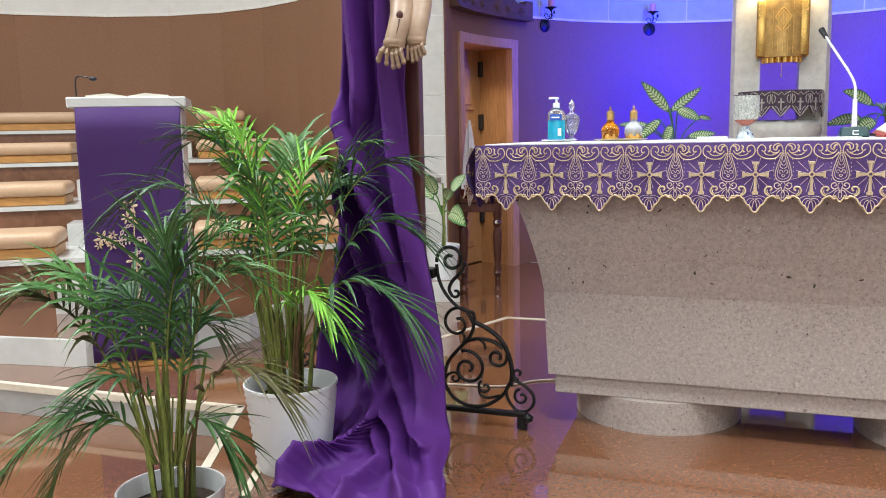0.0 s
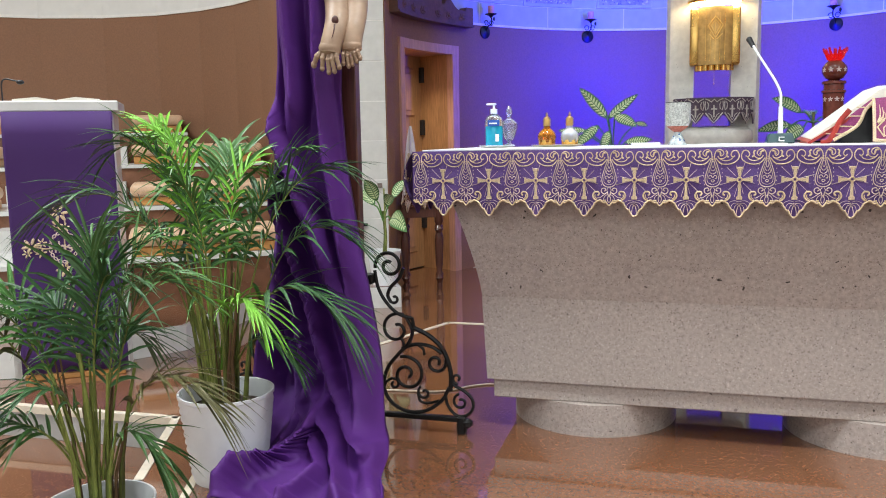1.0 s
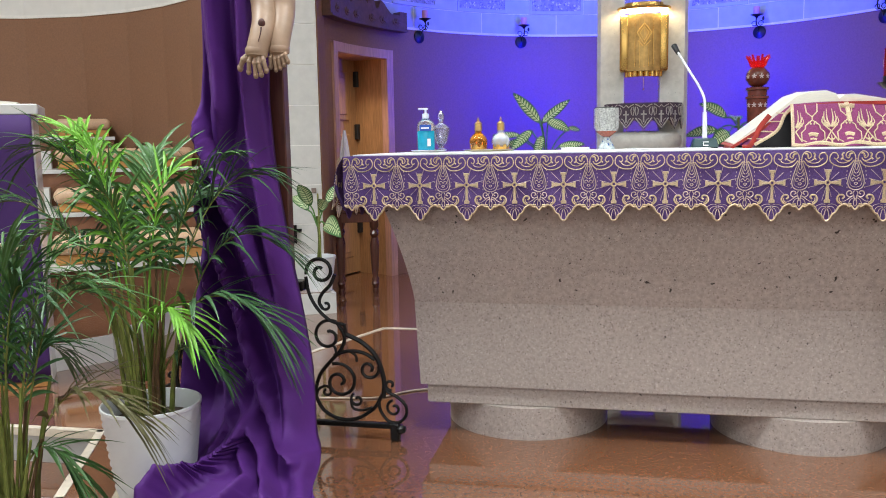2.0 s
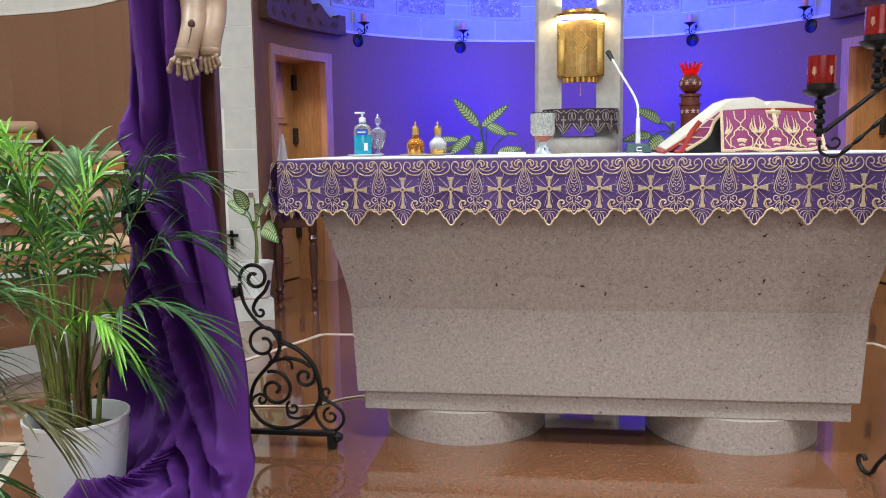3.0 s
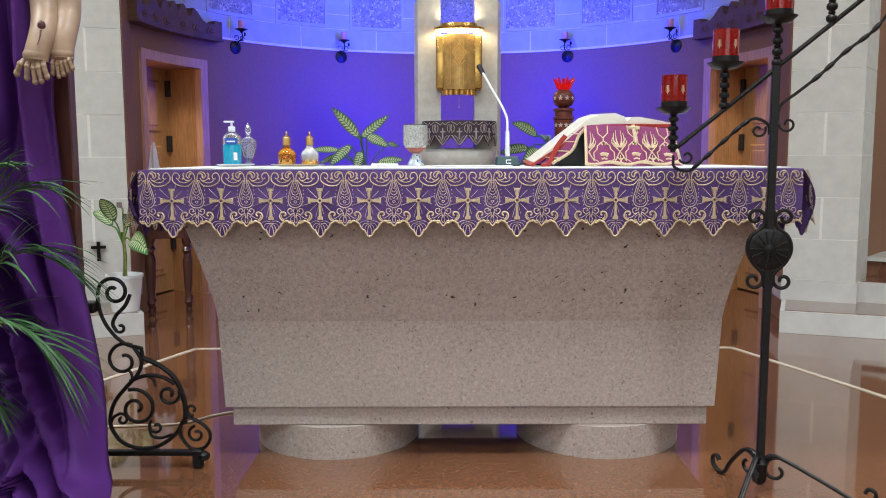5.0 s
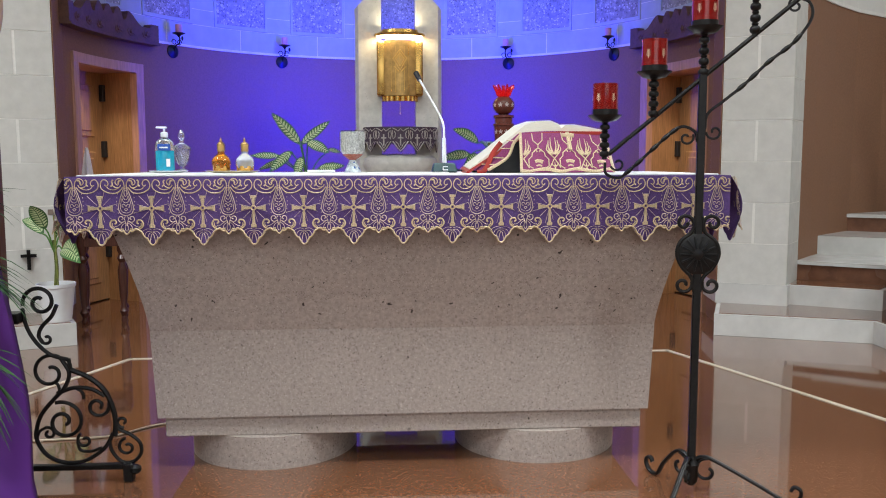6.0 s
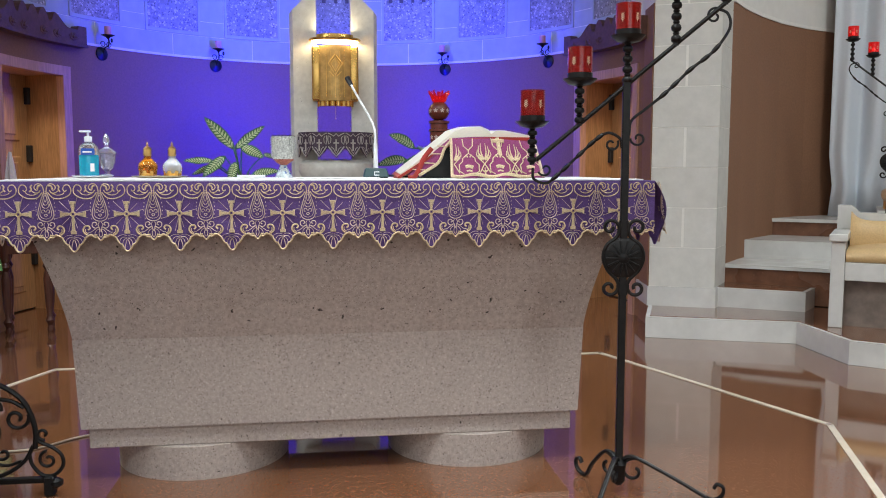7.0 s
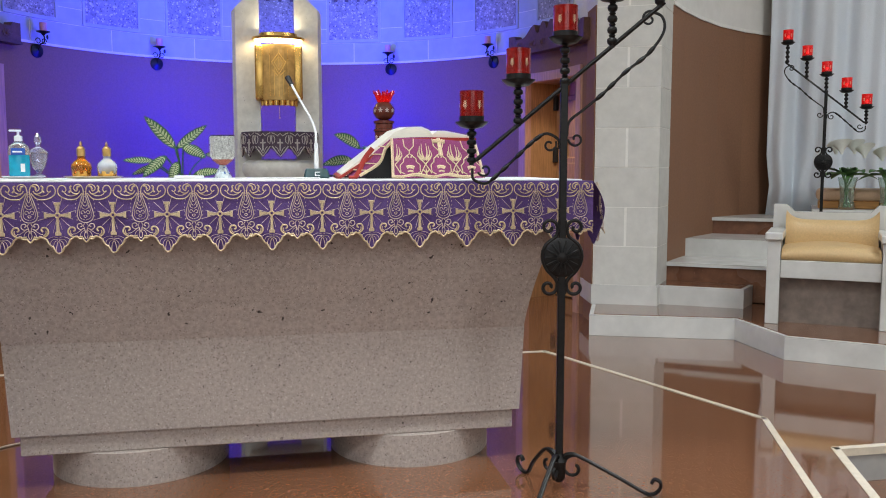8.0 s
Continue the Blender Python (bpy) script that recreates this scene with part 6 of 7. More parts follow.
# ---------------------------------------------------------------- dieffenbachias
def broad_leaf(ob, base, d, ln, w, droop, label=""):
    """Broad pointed leaf on a stalk, with cream flecks along its ribs."""
    base, d = Vector(base), Vector(d).normalized()
    side = d.cross(Vector((0.1, -0.85, 0.5)))
    side = side.normalized() if side.length > 0.05 else Vector((1, 0, 0))
    up = side.cross(d)
    n = 12
    rows = []
    mid = []
    for k in range(n + 1):
        f = k / n
        c = base + d * ln * f + Vector((0, 0, -droop * ln * f * f))
        ww = w * 0.5 * (math.sin(math.pi * min(1, f * 0.97 + 0.03)) ** 0.7) * (1 - 0.30 * f) if k < n else 0.0005
        rows.append([c + side * ww + up * ww * 0.25, c + side * ww * 0.5 + up * ww * 0.05, c, c - side * ww * 0.5 + up * ww * 0.05, c - side * ww + up * ww * 0.25])
    bm = bmesh.new()
    vs = [[bm.verts.new(p) for p in r] for r in rows]
    for a, b in zip(vs, vs[1:]):
        for k in range(4):
            bm.faces.new((a[k], a[k + 1], b[k + 1], b[k]))
    leaf = smooth(part("leaf", bm, VARIEGATED, ob), 80)
    bm = bmesh.new()
    for k in range(1, n - 1):
        for sg in (0, 1):
            e = rows[k + 1][0 if sg == 0 else 4]
            c = rows[k][2]
            p0, p1 = c.lerp(e, 0.06) + up * 0.0016, c.lerp(e, 0.80) + up * 0.0016
            t = (rows[k + 1][2] - rows[k][2]) * 0.40
            q = [bm.verts.new(v) for v in (p0 - t, p0 + t, p1 + t * 0.4, p1 - t * 0.4)]
            bm.faces.new(q)
    part("variegation", bm, CREAM_LEAF, leaf, "cream flecks between the ribs")
    return leaf


def dieffenbachia(m, label, pot_r, pot_h, stem_h, leaves, seed):
    ob = thing("dieffenbachia", m, label, "potted plant", group="dieffenbachias in the sanctuary")
    if pot_r:
        smooth(part("pot", lathe(bmesh.new(), [(pot_r * 0.72, 0.0), (pot_r * 0.95, pot_h * 0.9), (pot_r, pot_h * 0.92), (pot_r, pot_h), (pot_r * 0.92, pot_h), (pot_r * 0.88, pot_h * 0.8), (0.001, pot_h * 0.8)], 36), WHITE_PLASTIC, ob, "plain white pot"))
        part("soil", lathe(bmesh.new(), [(0.001, pot_h * 0.86), (pot_r * 0.9, pot_h * 0.85)], 24, cap=False), SOIL, ob)
    z0 = pot_h * 0.8
    smooth(part("stem", tube(bmesh.new(), catmull([(0, 0, z0), (0.012, 0, z0 + stem_h * 0.5), (0.0, 0, z0 + stem_h)], 6), 0.014, 10, taper=(1.1, 0.7)), STEM, ob))
    top = Vector((0, 0, z0 + stem_h))
    for dx, dy, dz, ln, w, droop in leaves:
        tip = Vector((dx, dy, dz))
        start = top + Vector((0, 0, -0.08))
        base = start + tip
        smooth(part("stalk", tube(bmesh.new(), catmull([start, start + tip * 0.55 + Vector((0, 0, 0.03)), base], 5), 0.0055, 6), GREEN_STEM, ob))
        broad_leaf(ob, base, (dx, dy, dz * 0.7 + 0.02), ln * 1.25, w * 1.3, droop)
    return ob


LEAVES = [(-0.047, -0.02, 1.355, -0.27, -0.06, 1.606, 0.115),
          (-0.038, 0.0, 1.355, 0.199, 0.03, 1.545, 0.095),
          (0.019, -0.05, 1.374, 0.199, -0.16, 1.279, 0.115),
          (-0.114, -0.08, 1.293, -0.27, -0.22, 1.128, 0.1),
          (-0.218, 0.0, 1.255, -0.455, 0.02, 1.26, 0.075),
          (0.104, -0.06, 1.156, 0.322, -0.12, 1.175, 0.09),
          (0.18, 0.05, 1.308, 0.275, 0.12, 1.289, 0.06),
          (-0.209, 0.08, 1.222, -0.408, 0.14, 1.146, 0.07),
          (-0.028, -0.1, 1.246, -0.066, -0.2, 1.08, 0.09)]
plant = dieffenbachia(pose(-0.744, 3.72, 0.0), "dieffenbachia with cream-flecked green leaves behind the altar", 0.15, 0.28, 0.76, [], 1)
for bx, by, bz, tx, ty, tz, w in LEAVES:
    base, tip = Vector((bx, by, bz)), Vector((tx, ty, tz))
    smooth(part("stalk", tube(bmesh.new(), catmull([(0, 0, 0.95), (bx * 0.35, by * 0.4, 0.95 + (bz - 0.95) * 0.62), base], 6), 0.0055, 6), GREEN_STEM, plant))
    broad_leaf(plant, base, tip - base, (tip - base).length, w, 0.0)
dieffenbachia(pose(0.78, 3.78, 0.0), "dieffenbachia with cream-flecked green leaves beside the lamp post", 0.15, 0.28, 1.14,
              [(-0.10, -0.05, 0.08, 0.24, 0.09, 0.2), (-0.08, -0.08, -0.04, 0.20, 0.10, 0.5), (0.10, -0.05, 0.02, 0.22, 0.10, 0.3), (0.06, -0.10, -0.05, 0.2, 0.1, 0.4), (-0.16, 0.02, -0.02, 0.2, 0.09, 0.2), (0.0, 0.1, 0.05, 0.2, 0.1, 0.3)], 2)
dieffenbachia(pose(-2.29, 2.42, 0.154), "young dieffenbachia in a white pot on the marble step", 0.125, 0.25, 0.34,
              [(-0.03, -0.05, 0.16, 0.20, 0.085, 0.3), (0.05, -0.06, 0.12, 0.20, 0.08, 0.5), (0.10, -0.12, 0.03, 0.26, 0.12, 0.45), (-0.08, 0.03, 0.12, 0.20, 0.08, 0.4), (0.06, 0.05, 0.17, 0.18, 0.07, 0.3)], 3)
tagged(smooth(part("plant_stake", tube(bmesh.new(), [(-2.25, 2.36, 0.36), (-2.262, 2.37, 0.86)], 0.006, 6), STEM)), "thin wooden stake in the plant pot", "stake")
bm = bmesh.new()
box(bm, -0.012, 0.012, -0.006, 0.0, -0.07, 0.07)
box(bm, -0.05, 0.05, -0.006, 0.0, 0.018, 0.040)
o = tagged(part("wall_cross", bm, IRON), "small dark metal cross on the limestone pier", "cross")
o.matrix_world = pose(-2.575, 2.700, 0.53, 0, 0, 24.4)


# ---------------------------------------------------------------- side table with draped cloth
def side_table():
    ob = thing("side_table", pose(-2.235, 3.18, 0.0, 0, 0, 16), "small dark turned-leg wooden side table by the door", "side table")
    part("tabletop", box(bmesh.new(), -0.155, 0.165, -0.15, 0.15, 0.665, 0.69, 0.005), DARK_WOOD, ob)
    part("apron", box(bmesh.new(), -0.135, 0.14, -0.13, 0.13, 0.585, 0.664, 0.003), DARK_WOOD, ob)
    for x in (-0.135, 0.140):
        for y in (-0.10, 0.10):
            bm = bmesh.new()
            lathe(bm, [(0.018, 0.0), (0.026, 0.02), (0.016, 0.05), (0.034, 0.09), (0.018, 0.12), (0.028, 0.20), (0.036, 0.40), (0.022, 0.46), (0.038, 0.49), (0.022, 0.52), (0.036, 0.55), (0.036, 0.664)], 14)
            smooth(part("leg", bm, DARK_WOOD, ob)).location = (x, y, 0)
    return ob


side_table()
bm = bmesh.new()
rows = []
for j in range(9):
    f = j / 8
    r = 0.012 + 0.085 * (1 - f) ** 0.8
    rows.append([bm.verts.new(((r * (1 + 0.25 * math.sin(k * 5 * math.pi / 10 + j * 0.3)) * math.cos(2 * math.pi * k / 20)) * 0.7,
                               r * (1 + 0.25 * math.sin(k * 5 * math.pi / 10 + j * 0.3)) * math.sin(2 * math.pi * k / 20), 0.06 + 0.40 * f)) for k in range(20)])
for a, b in zip(rows, rows[1:]):
    for k in range(20):
        bm.faces.new((a[k], a[(k + 1) % 20], b[(k + 1) % 20], b[k]))
bm.faces.new(rows[0])
bm.faces.new(rows[-1])
vessel = thing("covered_vessel", pose(-2.295, 3.12, 0.69) @ Matrix.Diagonal((0.95, 0.95, 1.36, 1)), "brown bowl covered by a pale satin cloth on the side table", "covered bowl")
smooth(part("cloth_cover", bm, PALE_CLOTH, vessel, "pale satin cloth"), 70)
smooth(part("bowl", lathe(bmesh.new(), [(0.05, 0.0), (0.085, 0.03), (0.095, 0.08), (0.08, 0.085), (0.07, 0.03)], 24), LAMP_WOOD, vessel, "brown wooden bowl"))


# ---------------------------------------------------------------- lectern
def lectern():
    ang = 32.0
    ob = thing("lectern", pose(-3.237, 0.27, 0.0, 0, 0, ang), "white marble lectern hung with a violet gold-embroidered cloth", "lectern")
    w = 0.262
    bm = box(bmesh.new(), -w, w, 0.02, 0.30, 0.0, 1.37, 0.006)
    part("body", bm, MARBLE, ob)
    part("plinth", box(bmesh.new(), -w + 0.02, w - 0.02, -0.03, 0.02, 0.0, 0.03, 0.004), TAN_EDGE, ob, "low wooden plinth board")
    part("top", box(bmesh.new(), -0.292, 0.292, -0.03, 0.36, 1.371, 1.425, 0.006), MARBLE, ob, "white marble top")
    bm = bmesh.new()
    for s in (-1, 1):
        pts = [(s * 0.005, 0.0), (s * 0.09, 0.014), (s * 0.2, 0.004)]
        rows = []
        for x, z in pts:
            rows.append([bm.verts.new((x, y, zz)) for y, zz in ((-0.01, 1.4255), (0.30, 1.4255), (0.30, 1.43 + z), (-0.01, 1.43 + z))])
        for a, b in zip(rows, rows[1:]):
            for i in range(4):
                j = (i + 1) % 4
                bm.faces.new((a[i], b[i], b[j], a[j]))
        bm.faces.new(rows[0])
        bm.faces.new(rows[-1])
    part("open_book", bm, PAPER, ob, "open book lying on the top")
    bm = bmesh.new()
    n = 40
    vs = []
    for k in range(n + 1):
        x = -0.252 + 0.512 * k / n
        vs.append([bm.verts.new((x, -0.036 - 0.004 * math.sin(k * 0.5 + j * 0.4) * (j / 12) - 0.012 * math.sin(min(1, j / 3) * math.pi), 1.372 - 1.335 * j / 12)) for j in range(13)])
    for a, b in zip(vs, vs[1:]):
        for j in range(12):
            bm.faces.new((a[j], b[j], b[j + 1], a[j + 1]))
    cl = smooth(part("cloth", bm, shade("lectern_violet", (0.055, 0.017, 0.115), 0.8, vary=0.12, grain=260, big=3, bump=0.1, bump_scale=600), ob, "plain violet cloth hanging down the front"), 80)
    mod = cl.modifiers.new("thickness", "SOLIDIFY")
    mod.thickness = 0.004
    # embroidered flower cross with a ring and letters
    bm = bmesh.new()

    def flower(cx, cz, r):
        for k in range(6):
            a = radians(k * 60 + 10)
            ellipsoid(bm, (cx + r * 0.6 * math.cos(a), -0.052, cz + r * 0.6 * math.sin(a)), r * 0.42, 0.003, r * 0.17, 8, 5, pose(0, 0, 0, 0, -(k * 60 + 10), 0))
    for cx, cz, r in ((-0.02, 0.86, 0.045), (-0.035, 0.80, 0.03), (0.0, 0.79, 0.026), (-0.16, 0.70, 0.045), (-0.11, 0.715, 0.026), (-0.115, 0.665, 0.028), (-0.18, 0.665, 0.024), (0.10, 0.72, 0.04), (0.15, 0.70, 0.03),
                      (0.13, 0.66, 0.024), (-0.01, 0.58, 0.045), (0.01, 0.52, 0.03), (-0.02, 0.47, 0.026), (0.0, 0.40, 0.03), (0.01, 0.32, 0.024), (0.0, 0.24, 0.022), (0.0, 0.16, 0.018)):
        flower(cx, cz, r)
    tube(bm, [(0.004 * math.sin(k), -0.050, 0.86 - 0.72 * k / 24) for k in range(25)], 0.0035, 5, flat=0.5)
    tube(bm, [(-0.18 + 0.33 * k / 12, -0.050, 0.69 + 0.006 * math.sin(k * 1.4)) for k in range(13)], 0.0035, 5, flat=0.5)
    part("flower_embroidery", bm, GOLD_THREAD, ob, "gold flower embroidery in cross form")
    bm = bmesh.new()
    for ph in (0, math.pi):
        tube(bm, [(-0.01 + (0.062 + 0.007 * math.sin(9 * a + ph)) * math.cos(a), -0.053, 0.69 + (0.075 + 0.007 * math.sin(9 * a + ph)) * math.sin(a)) for a in [2 * math.pi * k / 72 for k in range(73)]], 0.003, 5, flat=0.5)
    part("thread_ring", bm, PALE_THREAD, ob, "twisted pale ring")
    cu = bpy.data.curves.new("lettering", "FONT")
    cu.body, cu.size, cu.extrude, cu.align_x, cu.align_y = "ihs", 0.085, 0.002, "CENTER", "CENTER"
    tx = new("lettering", cu)
    deps = bpy.context.evaluated_depsgraph_get()
    me = bpy.data.meshes.new_from_object(tx.evaluated_get(deps))
    bpy.data.objects.remove(tx)
    me.materials.clear()
    me.materials.append(PALE_THREAD)
    lt = new("lettering", me)
    lt.parent = ob
    lt.matrix_basis = pose(-0.01, -0.054, 0.69, 90, 0, 0)
    bm = bmesh.new()
    tube(bm, catmull([(-0.255, 0.06, 1.42), (-0.255, 0.06, 1.51), (-0.235, 0.05, 1.535), (-0.18, 0.03, 1.525)], 6), 0.004, 8)
    smooth(part("microphone_neck", bm, BLACK_PLASTIC, ob, "thin black microphone neck"))
    bm = bmesh.new()
    ellipsoid(bm, (-0.162, 0.024, 1.519), 0.019, 0.012, 0.012, 10, 8)
    smooth(part("microphone_head", bm, BLACK_PLASTIC, ob, "black foam microphone head"))
    return ob


lectern()


# ---------------------------------------------------------------- candelabra
def candelabrum(lit, flip, label, m):
    ob = thing("candelabrum", m, label, "candelabrum", group="wrought iron candelabra")
    f = -1 if flip else 1
    part("pole", box(bmesh.new(), -0.0135, 0.0135, -0.0135, 0.0135, 0.10, 1.505, 0.003), IRON, ob)
    # rosette boss
    bm = bmesh.new()
    for sy in (-1, 1):
        lathe(bm, [(0.072, 0.0), (0.070, 0.012), (0.052, 0.022), (0.028, 0.018), (0.012, 0.026), (0.001, 0.028)], 32)
    for v in bm.verts:
        v.co = Vector((v.co.x, -v.co.z, v.co.y * 1.05))
    half = len(bm.verts) // 2
    bm.verts.ensure_lookup_table()
    for v in bm.verts[half:]:
        v.co.y = -v.co.y
    for v in bm.verts:
        v.co.z += 0.875
    smooth(part("rosette", bm, IRON, ob, "round fluted iron rosette"))
    bm = bmesh.new()
    for k in range(14):
        a = 2 * math.pi * k / 14
        tube(bm, [(0.02 * math.cos(a), -0.024, 0.875 + 0.02 * math.sin(a)), (0.062 * math.cos(a), -0.020, 0.875 + 0.064 * math.sin(a))], 0.004, 6)
    part("rosette_ribbing", bm, IRON, ob)["kind"] = "stuff"
    for s in (-1, 1):
        bm = bmesh.new()
        tube(bm, catmull([(s * 0.010, -0.008, 1.01), (s * 0.022, -0.008, 0.955), (s * 0.06, -0.008, 0.92), (s * 0.072, -0.008, 0.875), (s * 0.055, -0.008, 0.83), (s * 0.02, -0.008, 0.79), (s * 0.010, -0.008, 0.74)], 6), 0.007, 8)
        tube(bm, [Vector((s * v.x, -0.008, v.z)) for v in spiral(0.048, 0.985, 0.032, 0.008, 200, -200)], 0.0065, 8)
        tube(bm, [Vector((s * v.x, -0.008, v.z)) for v in spiral(0.048, 0.765, 0.032, 0.008, 160, 560)], 0.0065, 8)
        smooth(part("boss_scroll", bm, IRON, ob))
    # sloping candle bar with twisted braces
    x0, z0, x1, z1 = -0.318, 1.228, 0.352, 1.788
    part("candle_bar", tube(bmesh.new(), [(f * x0, 0, z0), (f * x1, 0, z1)], 0.008, 8), IRON, ob)
    for pts, lo in (([(-0.33, 1.20), (-0.325, 1.16), (-0.28, 1.145), (-0.24, 1.175), (-0.16, 1.25), (-0.10, 1.305), (-0.06, 1.325), (-0.02, 1.305), (-0.012, 1.27)], True),
                    ([(0.012, 1.315), (0.02, 1.368), (0.07, 1.41), (0.14, 1.468), (0.22, 1.545), (0.30, 1.610), (0.352, 1.685), (0.345, 1.738), (0.30, 1.758)], False)):
        pts3 = catmull([(f * x, 0.0, z) for x, z in pts], 8)
        bm = bmesh.new()
        tube(bm, pts3, 0.0052, 6)
        # twisted middle: alternating flattened swellings
        n = len(pts3)
        for k in range(5):
            i = int(n * (0.36 + 0.07 * k))
            d = (pts3[i + 1] - pts3[i]).normalized()
            ang = math.degrees(math.atan2(d.z, d.x))
            ellipsoid(bm, pts3[i], 0.027, 0.010, 0.0085, 10, 6, pose(0, 0, 0, 0, -ang, 0))
        c = (-0.045, 1.275) if lo else (0.045, 1.30)
        for cx, cz, r0, a0, a1 in (((-0.05, 1.285, 0.026, 30, -330) if lo else (0.045, 1.305, 0.028, 180, 560)), ((-0.285, 1.195, 0.026, 200, 520) if lo else (0.300, 1.730, 0.030, 60, 420))):
            tube(bm, [Vector((f * v.x, 0, v.z)) for v in spiral(cx, cz, r0, 0.007, a0, a1)], 0.0042, 6)
        smooth(part("twisted_brace", bm, IRON, ob, "twisted iron brace"))
    # five candle holders
    for k in range(5):
        x = -0.3325 + 0.167 * k
        zb = 1.363 + 0.1495 * k
        bar = z0 + (z1 - z0) * (x - x0) / (x1 - x0)
        bm = bmesh.new()
        h = zb - 0.012 - bar
        prof = [(0.010, 0.0)]
        for q in range(4):
            c = h * (0.14 + 0.235 * q)
            prof += [(0.009, c - h * 0.085), (0.0165, c - h * 0.05), (0.0185, c), (0.0165, c + h * 0.05), (0.009, c + h * 0.085), (0.0125, c + h * 0.117)]
        prof += [(0.010, h)]
        lathe(bm, prof, 14, (f * x, 0, bar - 0.005))
        sp = smooth(part("spindle", bm, IRON, ob))
        holder = smooth(part("candle_cup", lathe(bmesh.new(), [(0.012, -0.022), (0.040, -0.016), (0.060, 0.001), (0.062, 0.004), (0.0455, -0.004), (0.0455, -0.002), (0.0455, 0.024), (0.042, 0.024)], 28, (f * x, 0, zb)), IRON, ob))
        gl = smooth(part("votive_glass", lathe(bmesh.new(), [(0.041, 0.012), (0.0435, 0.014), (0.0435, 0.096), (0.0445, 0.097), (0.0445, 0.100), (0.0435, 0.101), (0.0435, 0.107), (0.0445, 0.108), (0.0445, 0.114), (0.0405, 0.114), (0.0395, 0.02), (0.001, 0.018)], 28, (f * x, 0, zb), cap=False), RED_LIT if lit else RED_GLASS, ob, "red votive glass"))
        for q in range(5):
            a = q * 72 + 20
            base = Vector((f * x + 0.0438 * math.cos(radians(a)), 0.0438 * math.sin(radians(a)), zb + 0.048))
            side = Vector((-math.sin(radians(a)), math.cos(radians(a)), 0))
            bm = bmesh.new()
            tube(bm, [base, base + Vector((0, 0, 0.030))], 0.0009, 5)
            for t in range(4):
                for sg in (-1, 1):
                    p = base + Vector((0, 0, 0.005 + 0.006 * t))
                    tube(bm, [p, p + side * sg * (0.008 - 0.001 * t) + Vector((0, 0, 0.007))], 0.0010, 5)
            part("etching", bm, GOLD_THREAD, gl, "etched golden sprig")
        part("wax", lathe(bmesh.new(), [(0.001, 0.021), (0.030, 0.021), (0.030, 0.040), (0.001, 0.038)], 20, (f * x, 0, zb)), PINK_CANDLE, gl)
        if lit:
            bm = bmesh.new()
            ellipsoid(bm, (f * x, 0, zb + 0.052), 0.010, 0.010, 0.013, 10, 8)
            part("flame", bm, FLAME, gl, "small bright flame")
    # scrolled tripod feet
    for a, reach in ((130, 0.185), (246, 0.30), (-14, 0.335)):
        d = Vector((math.cos(radians(a)), math.sin(radians(a)), 0))
        side = Vector((-d.y, d.x, 0)) * 0.006
        z = lambda v: Vector((0, 0, v))
        path = catmull([d * 0.010 + z(0.118), d * 0.035 + z(0.134), d * 0.075 + z(0.128), d * (0.075 + (reach - 0.075) * 0.55) + z(0.062), d * (reach - 0.022) + z(0.014), d * (reach + 0.010) + z(0.010),
                        d * (reach + 0.034) + z(0.030), d * (reach + 0.036) + z(0.056), d * (reach + 0.016) + z(0.066), d * (reach + 0.004) + z(0.050)], 6)
        bm = bmesh.new()
        for off in (-0.5, 0.5):
            tube(bm, [p + side * off for p in path], 0.0065, 8)
        tube(bm, [z(v.z) + d * v.x for v in spiral(0.055, 0.082, 0.048, 0.012, 85, 420)], 0.0065, 8)
        smooth(part("foot", bm, IRON, ob, "scrolled iron foot"))
    smooth(part("hub", lathe(bmesh.new(), [(0.012, 0.025), (0.024, 0.04), (0.026, 0.09), (0.030, 0.105), (0.020, 0.12), (0.014, 0.135)], 16), IRON, ob))
    return ob


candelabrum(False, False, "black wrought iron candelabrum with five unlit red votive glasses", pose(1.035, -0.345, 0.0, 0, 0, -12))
candelabrum(True, True, "black wrought iron candelabrum with five lit red votive glasses", pose(4.44, 2.94, 0.45, 0, 0, -34) @ Matrix.Diagonal((0.91, 0.91, 0.91, 1)))


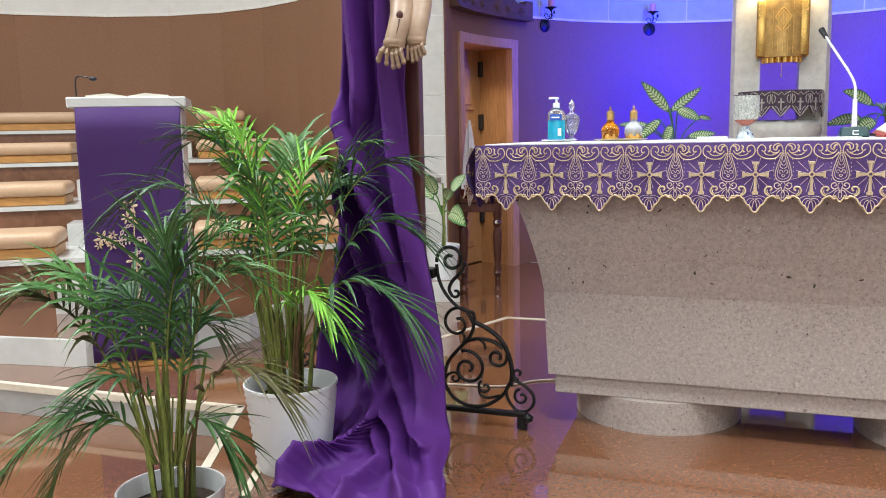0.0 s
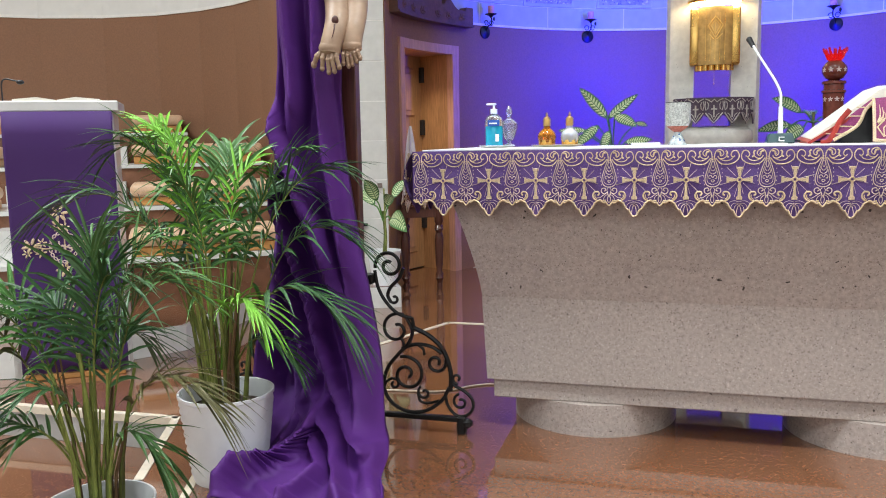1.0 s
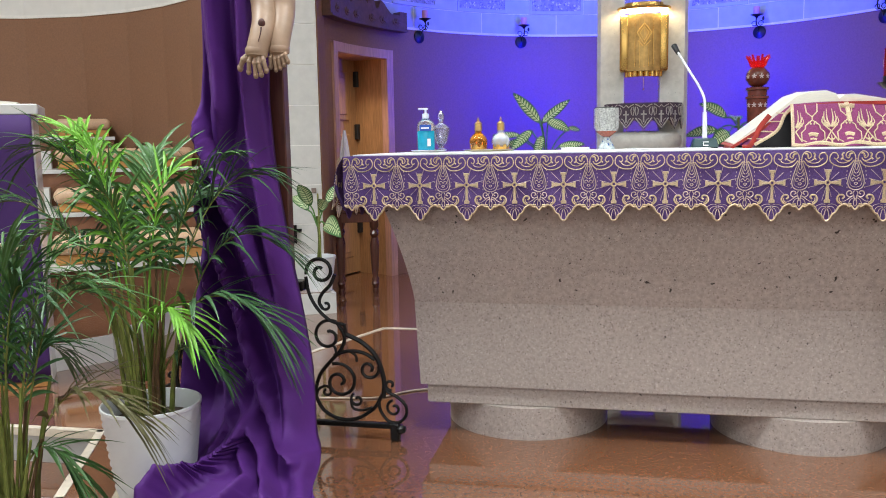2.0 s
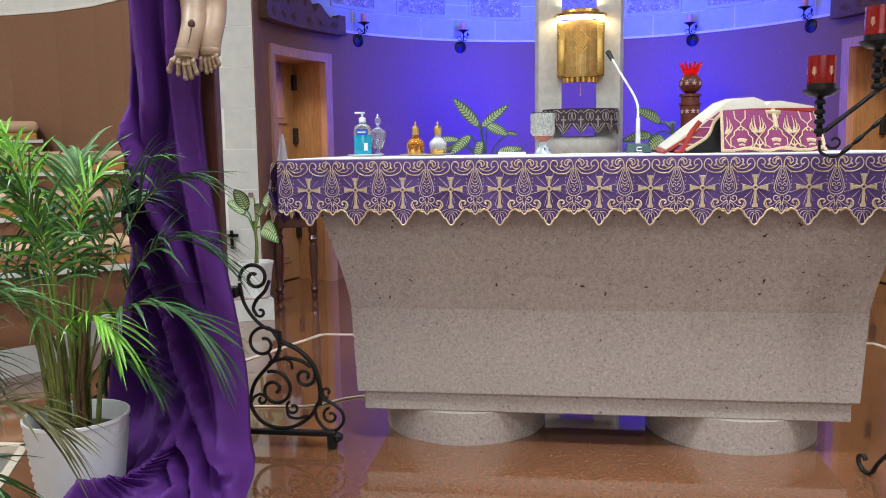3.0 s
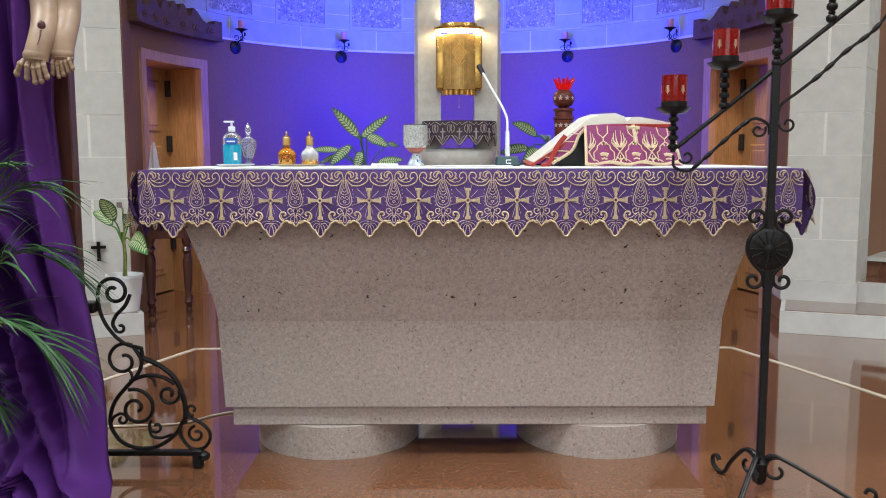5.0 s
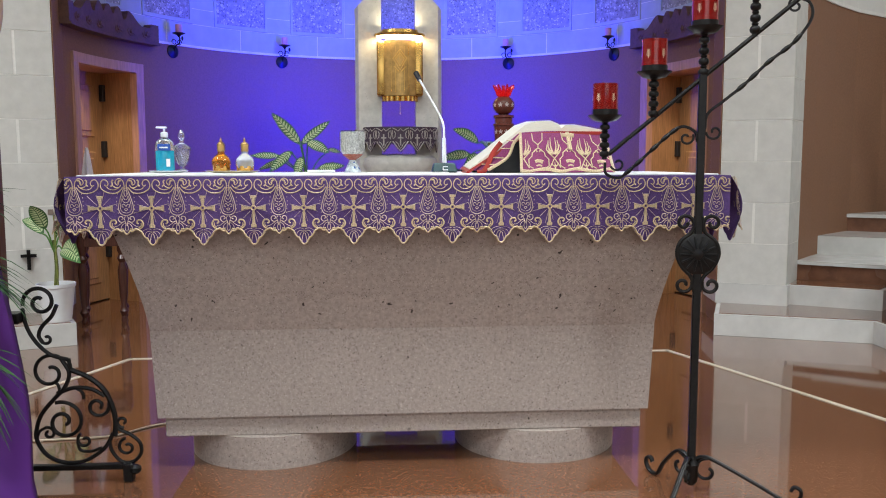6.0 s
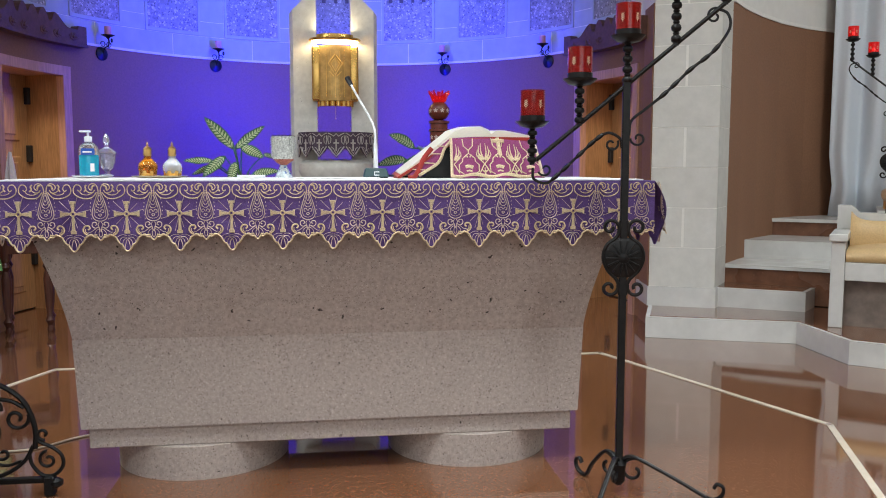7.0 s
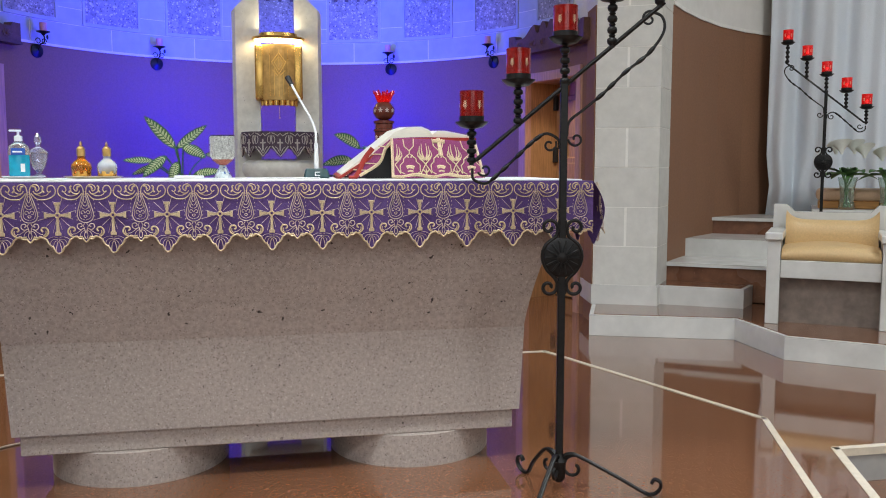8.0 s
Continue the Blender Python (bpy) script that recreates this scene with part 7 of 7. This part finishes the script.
# ---------------------------------------------------------------- throne, curtain and flowers
def throne():
    ob = thing("celebrant_chair", pose(3.545, 1.57, 0.154, 0, 0, -36) @ Matrix.Diagonal((1, 1, 1.04, 1)), "white marble chair with golden leather seat and back cushions", "chair")
    w = 0.345
    for s in (-1, 1):
        part("front_post", box(bmesh.new(), s * w - 0.042, s * w + 0.042, -0.01, 0.08, 0.0, 0.545, 0.004), MARBLE, ob)
        part("side_panel", box(bmesh.new(), s * w - 0.035, s * w + 0.035, 0.08, 0.58, 0.0, 0.545, 0.003), MARBLE, ob)
        part("armrest", box(bmesh.new(), s * w - 0.055, s * w + 0.055, -0.035, 0.50, 0.546, 0.595, 0.006), MARBLE, ob)
    part("apron", box(bmesh.new(), -w + 0.043, w - 0.043, 0.02, 0.07, 0.30, 0.415, 0.003), MARBLE, ob, "white marble seat apron")
    part("base_panel", box(bmesh.new(), -w + 0.036, w - 0.036, 0.10, 0.55, 0.0, 0.30), GREY_STONE, ob, "recessed grey-brown stone panel")
    bm = bmesh.new()
    outline = [(-w - 0.04, 0.0), (w + 0.04, 0.0), (w + 0.04, 0.755), (w - 0.05, 0.755), (w - 0.10, 0.705), (-w + 0.10, 0.705), (-w + 0.05, 0.755), (-w - 0.04, 0.755)]
    prism(bm, outline, 0.52, 0.60)
    for v in bm.verts:
        v.co = Vector((v.co.x, v.co.z, v.co.y))
    part("back", bm, MARBLE, ob, "white marble back slab with raised corners")
    bm = bmesh.new()
    seat = [[bm.verts.new((-w + 0.046 + (2 * w - 0.092) * k / 24, y, 0.418 + (0.060 + 0.040 * math.cos((k / 24 - 0.5) * 2.6)) * min(1.0, q))) for k in range(25)]
            for y, q in ((0.030, 0.0), (0.018, 0.18), (0.016, 0.42), (0.030, 0.70), (0.075, 0.93), (0.16, 1.0), (0.34, 1.0), (0.50, 0.96))]
    for a, b in zip(seat, seat[1:]):
        for k in range(24):
            bm.faces.new((a[k], a[k + 1], b[k + 1], b[k]))
    bm.faces.new([r[0] for r in seat])
    bm.faces.new([r[-1] for r in seat][::-1])
    smooth(part("seat_cushion", bm, YELLOW_SEAT, ob, "golden tan leather seat cushion"), 60)
    bm = bmesh.new()
    pad = []
    for k in range(33):
        u = k / 32 * 2 - 1
        x = u * (w - 0.050)
        top = 0.655 + 0.065 * abs(u) ** 7
        hollow = 0.035 * abs(u) ** 3
        pad.append([bm.verts.new((x, y - hollow, z)) for y, z in ((0.445, 0.46), (0.425, 0.56), (0.440, top - 0.035), (0.470, top - 0.008), (0.512, top), (0.519, 0.46))])
    for a, b in zip(pad, pad[1:]):
        for k in range(5):
            bm.faces.new((a[k], b[k], b[k + 1], a[k + 1]))
    bm.faces.new(pad[0])
    bm.faces.new(pad[-1][::-1])
    smooth(part("back_cushion", bm, YELLOW_SEAT, ob, "golden tan leather back cushion with raised wings"), 60)
    return ob


throne()


def curtain():
    bm = bmesh.new()
    a, b = Vector((4.60, 4.02)), Vector((7.4, 2.2))
    d = (b - a).normalized()
    nrm = Vector((d.y, -d.x))
    n, rows = 260, 12
    grid = []
    for k in range(n + 1):
        f = k / n
        col = []
        for j in range(rows + 1):
            g = j / rows
            z = 0.753 + 3.4 * (1 - g)
            s = f * (b - a).length
            wav = 0.045 * math.sin(s * 15 + 0.8 * math.sin(g * 3)) + 0.03 * math.sin(s * 31 + 2 + g * 2) + 0.015 * math.sin(s * 7 - g * 4)
            pinch = 0.05 * math.exp(-((g - 0.94) / 0.05) ** 2) * math.sin(s * 9 + 1)
            p = a + d * (s + pinch) + nrm * wav * (0.5 + 0.8 * g)
            col.append(bm.verts.new((p.x, p.y, z)))
        grid.append(col)
    for p, q in zip(grid, grid[1:]):
        for j in range(rows):
            bm.faces.new((p[j], q[j], q[j + 1], p[j + 1]))
    ob = smooth(part("curtain", bm, CURTAIN), 80)
    mod = ob.modifiers.new("thickness", "SOLIDIFY")
    mod.thickness = 0.006
    return tagged(ob, "tall white satin curtain in deep folds on the choir tier", "curtain")


curtain()


def vase(m, seed, label):
    ob = thing("flower_vase", m, label, "flower vase", group="vases behind the chair")
    rnd = random.Random(seed)
    smooth(part("glass", lathe(bmesh.new(), [(0.045, 0.0), (0.048, 0.01), (0.040, 0.07), (0.045, 0.14), (0.058, 0.20), (0.055, 0.20), (0.041, 0.14), (0.036, 0.07), (0.043, 0.015), (0.001, 0.012)], 24), CLEAR, ob, "clear glass vase"))
    for k in range(7):
        a = rnd.uniform(0, 6.28)
        part("stem", tube(bmesh.new(), [(0.02 * math.cos(a), 0.02 * math.sin(a), 0.015), (0.015 * math.cos(a + 2), 0.015 * math.sin(a + 2), 0.12), (0.05 * math.cos(a), 0.05 * math.sin(a), 0.26)], 0.005, 6), GREEN_STEM, ob)
    for k in range(8):
        a = k * 0.8 + rnd.uniform(-0.2, 0.2)
        bm = bmesh.new()
        d = Vector((math.cos(a), math.sin(a), rnd.uniform(0.1, 0.9)))
        leaflet(bm, Vector((0.02 * math.cos(a), 0.02 * math.sin(a), 0.21)), d, rnd.uniform(0.13, 0.19), 0.05, 0.4, Vector((0, 0, 1)))
        part("leaf", bm, LEAF_DARK if k % 2 else LEAF, ob)
    for k in range(4):
        a = rnd.uniform(0, 6.28)
        c = Vector((0.09 * math.cos(a), 0.09 * math.sin(a), 0.30 + rnd.uniform(-0.02, 0.05)))
        bm = bmesh.new()
        rows = []
        for j in range(6):
            f = j / 5
            rows.append([bm.verts.new(c + Vector(((0.008 + 0.052 * f ** 1.6) * math.cos(t), (0.008 + 0.052 * f ** 1.6) * math.sin(t) * 0.8, 0.07 * f - 0.025 * f * math.sin(t)))) for t in [2 * math.pi * q / 16 for q in range(16)]])
        for p, q in zip(rows, rows[1:]):
            for i in range(16):
                bm.faces.new((p[i], p[(i + 1) % 16], q[(i + 1) % 16], q[i]))
        smooth(part("flower", bm, PETAL, ob, "white calla lily"))
    return ob


vase(pose(4.73, 3.01, 0.851) @ Matrix.Diagonal((1.35, 1.35, 1.35, 1)), 4, "clear glass vase of white lilies and dark leaves")
vase(pose(4.98, 2.84, 0.851) @ Matrix.Diagonal((1.35, 1.35, 1.35, 1)), 9, "clear glass vase of white flowers on the bench ledge")

# thin cable on the floor beside the altar
cab = tube(bmesh.new(), catmull([(-1.75, 0.36, 0.005), (-1.44, 0.39, 0.005), (-1.28, 0.42, 0.005), (-1.16, 0.54, 0.005), (-1.05, 0.59, 0.005), (-0.82, 0.60, 0.005)], 10), 0.005, 6)
tagged(smooth(part("floor_cable", cab, STRIPE)), "thin cream cable lying on the floor by the altar", "cable")

bm = box(bmesh.new(), -0.018, 0.018, -0.008, 0.0, -0.018, 0.018, 0.002)
o = tagged(part("wall_socket", bm, GREY_STONE), "small grey metal socket plate on the limestone pier", "socket plate")
o.matrix_world = pose(-2.44, 2.772, 0.86, 0, 0, 24.4)
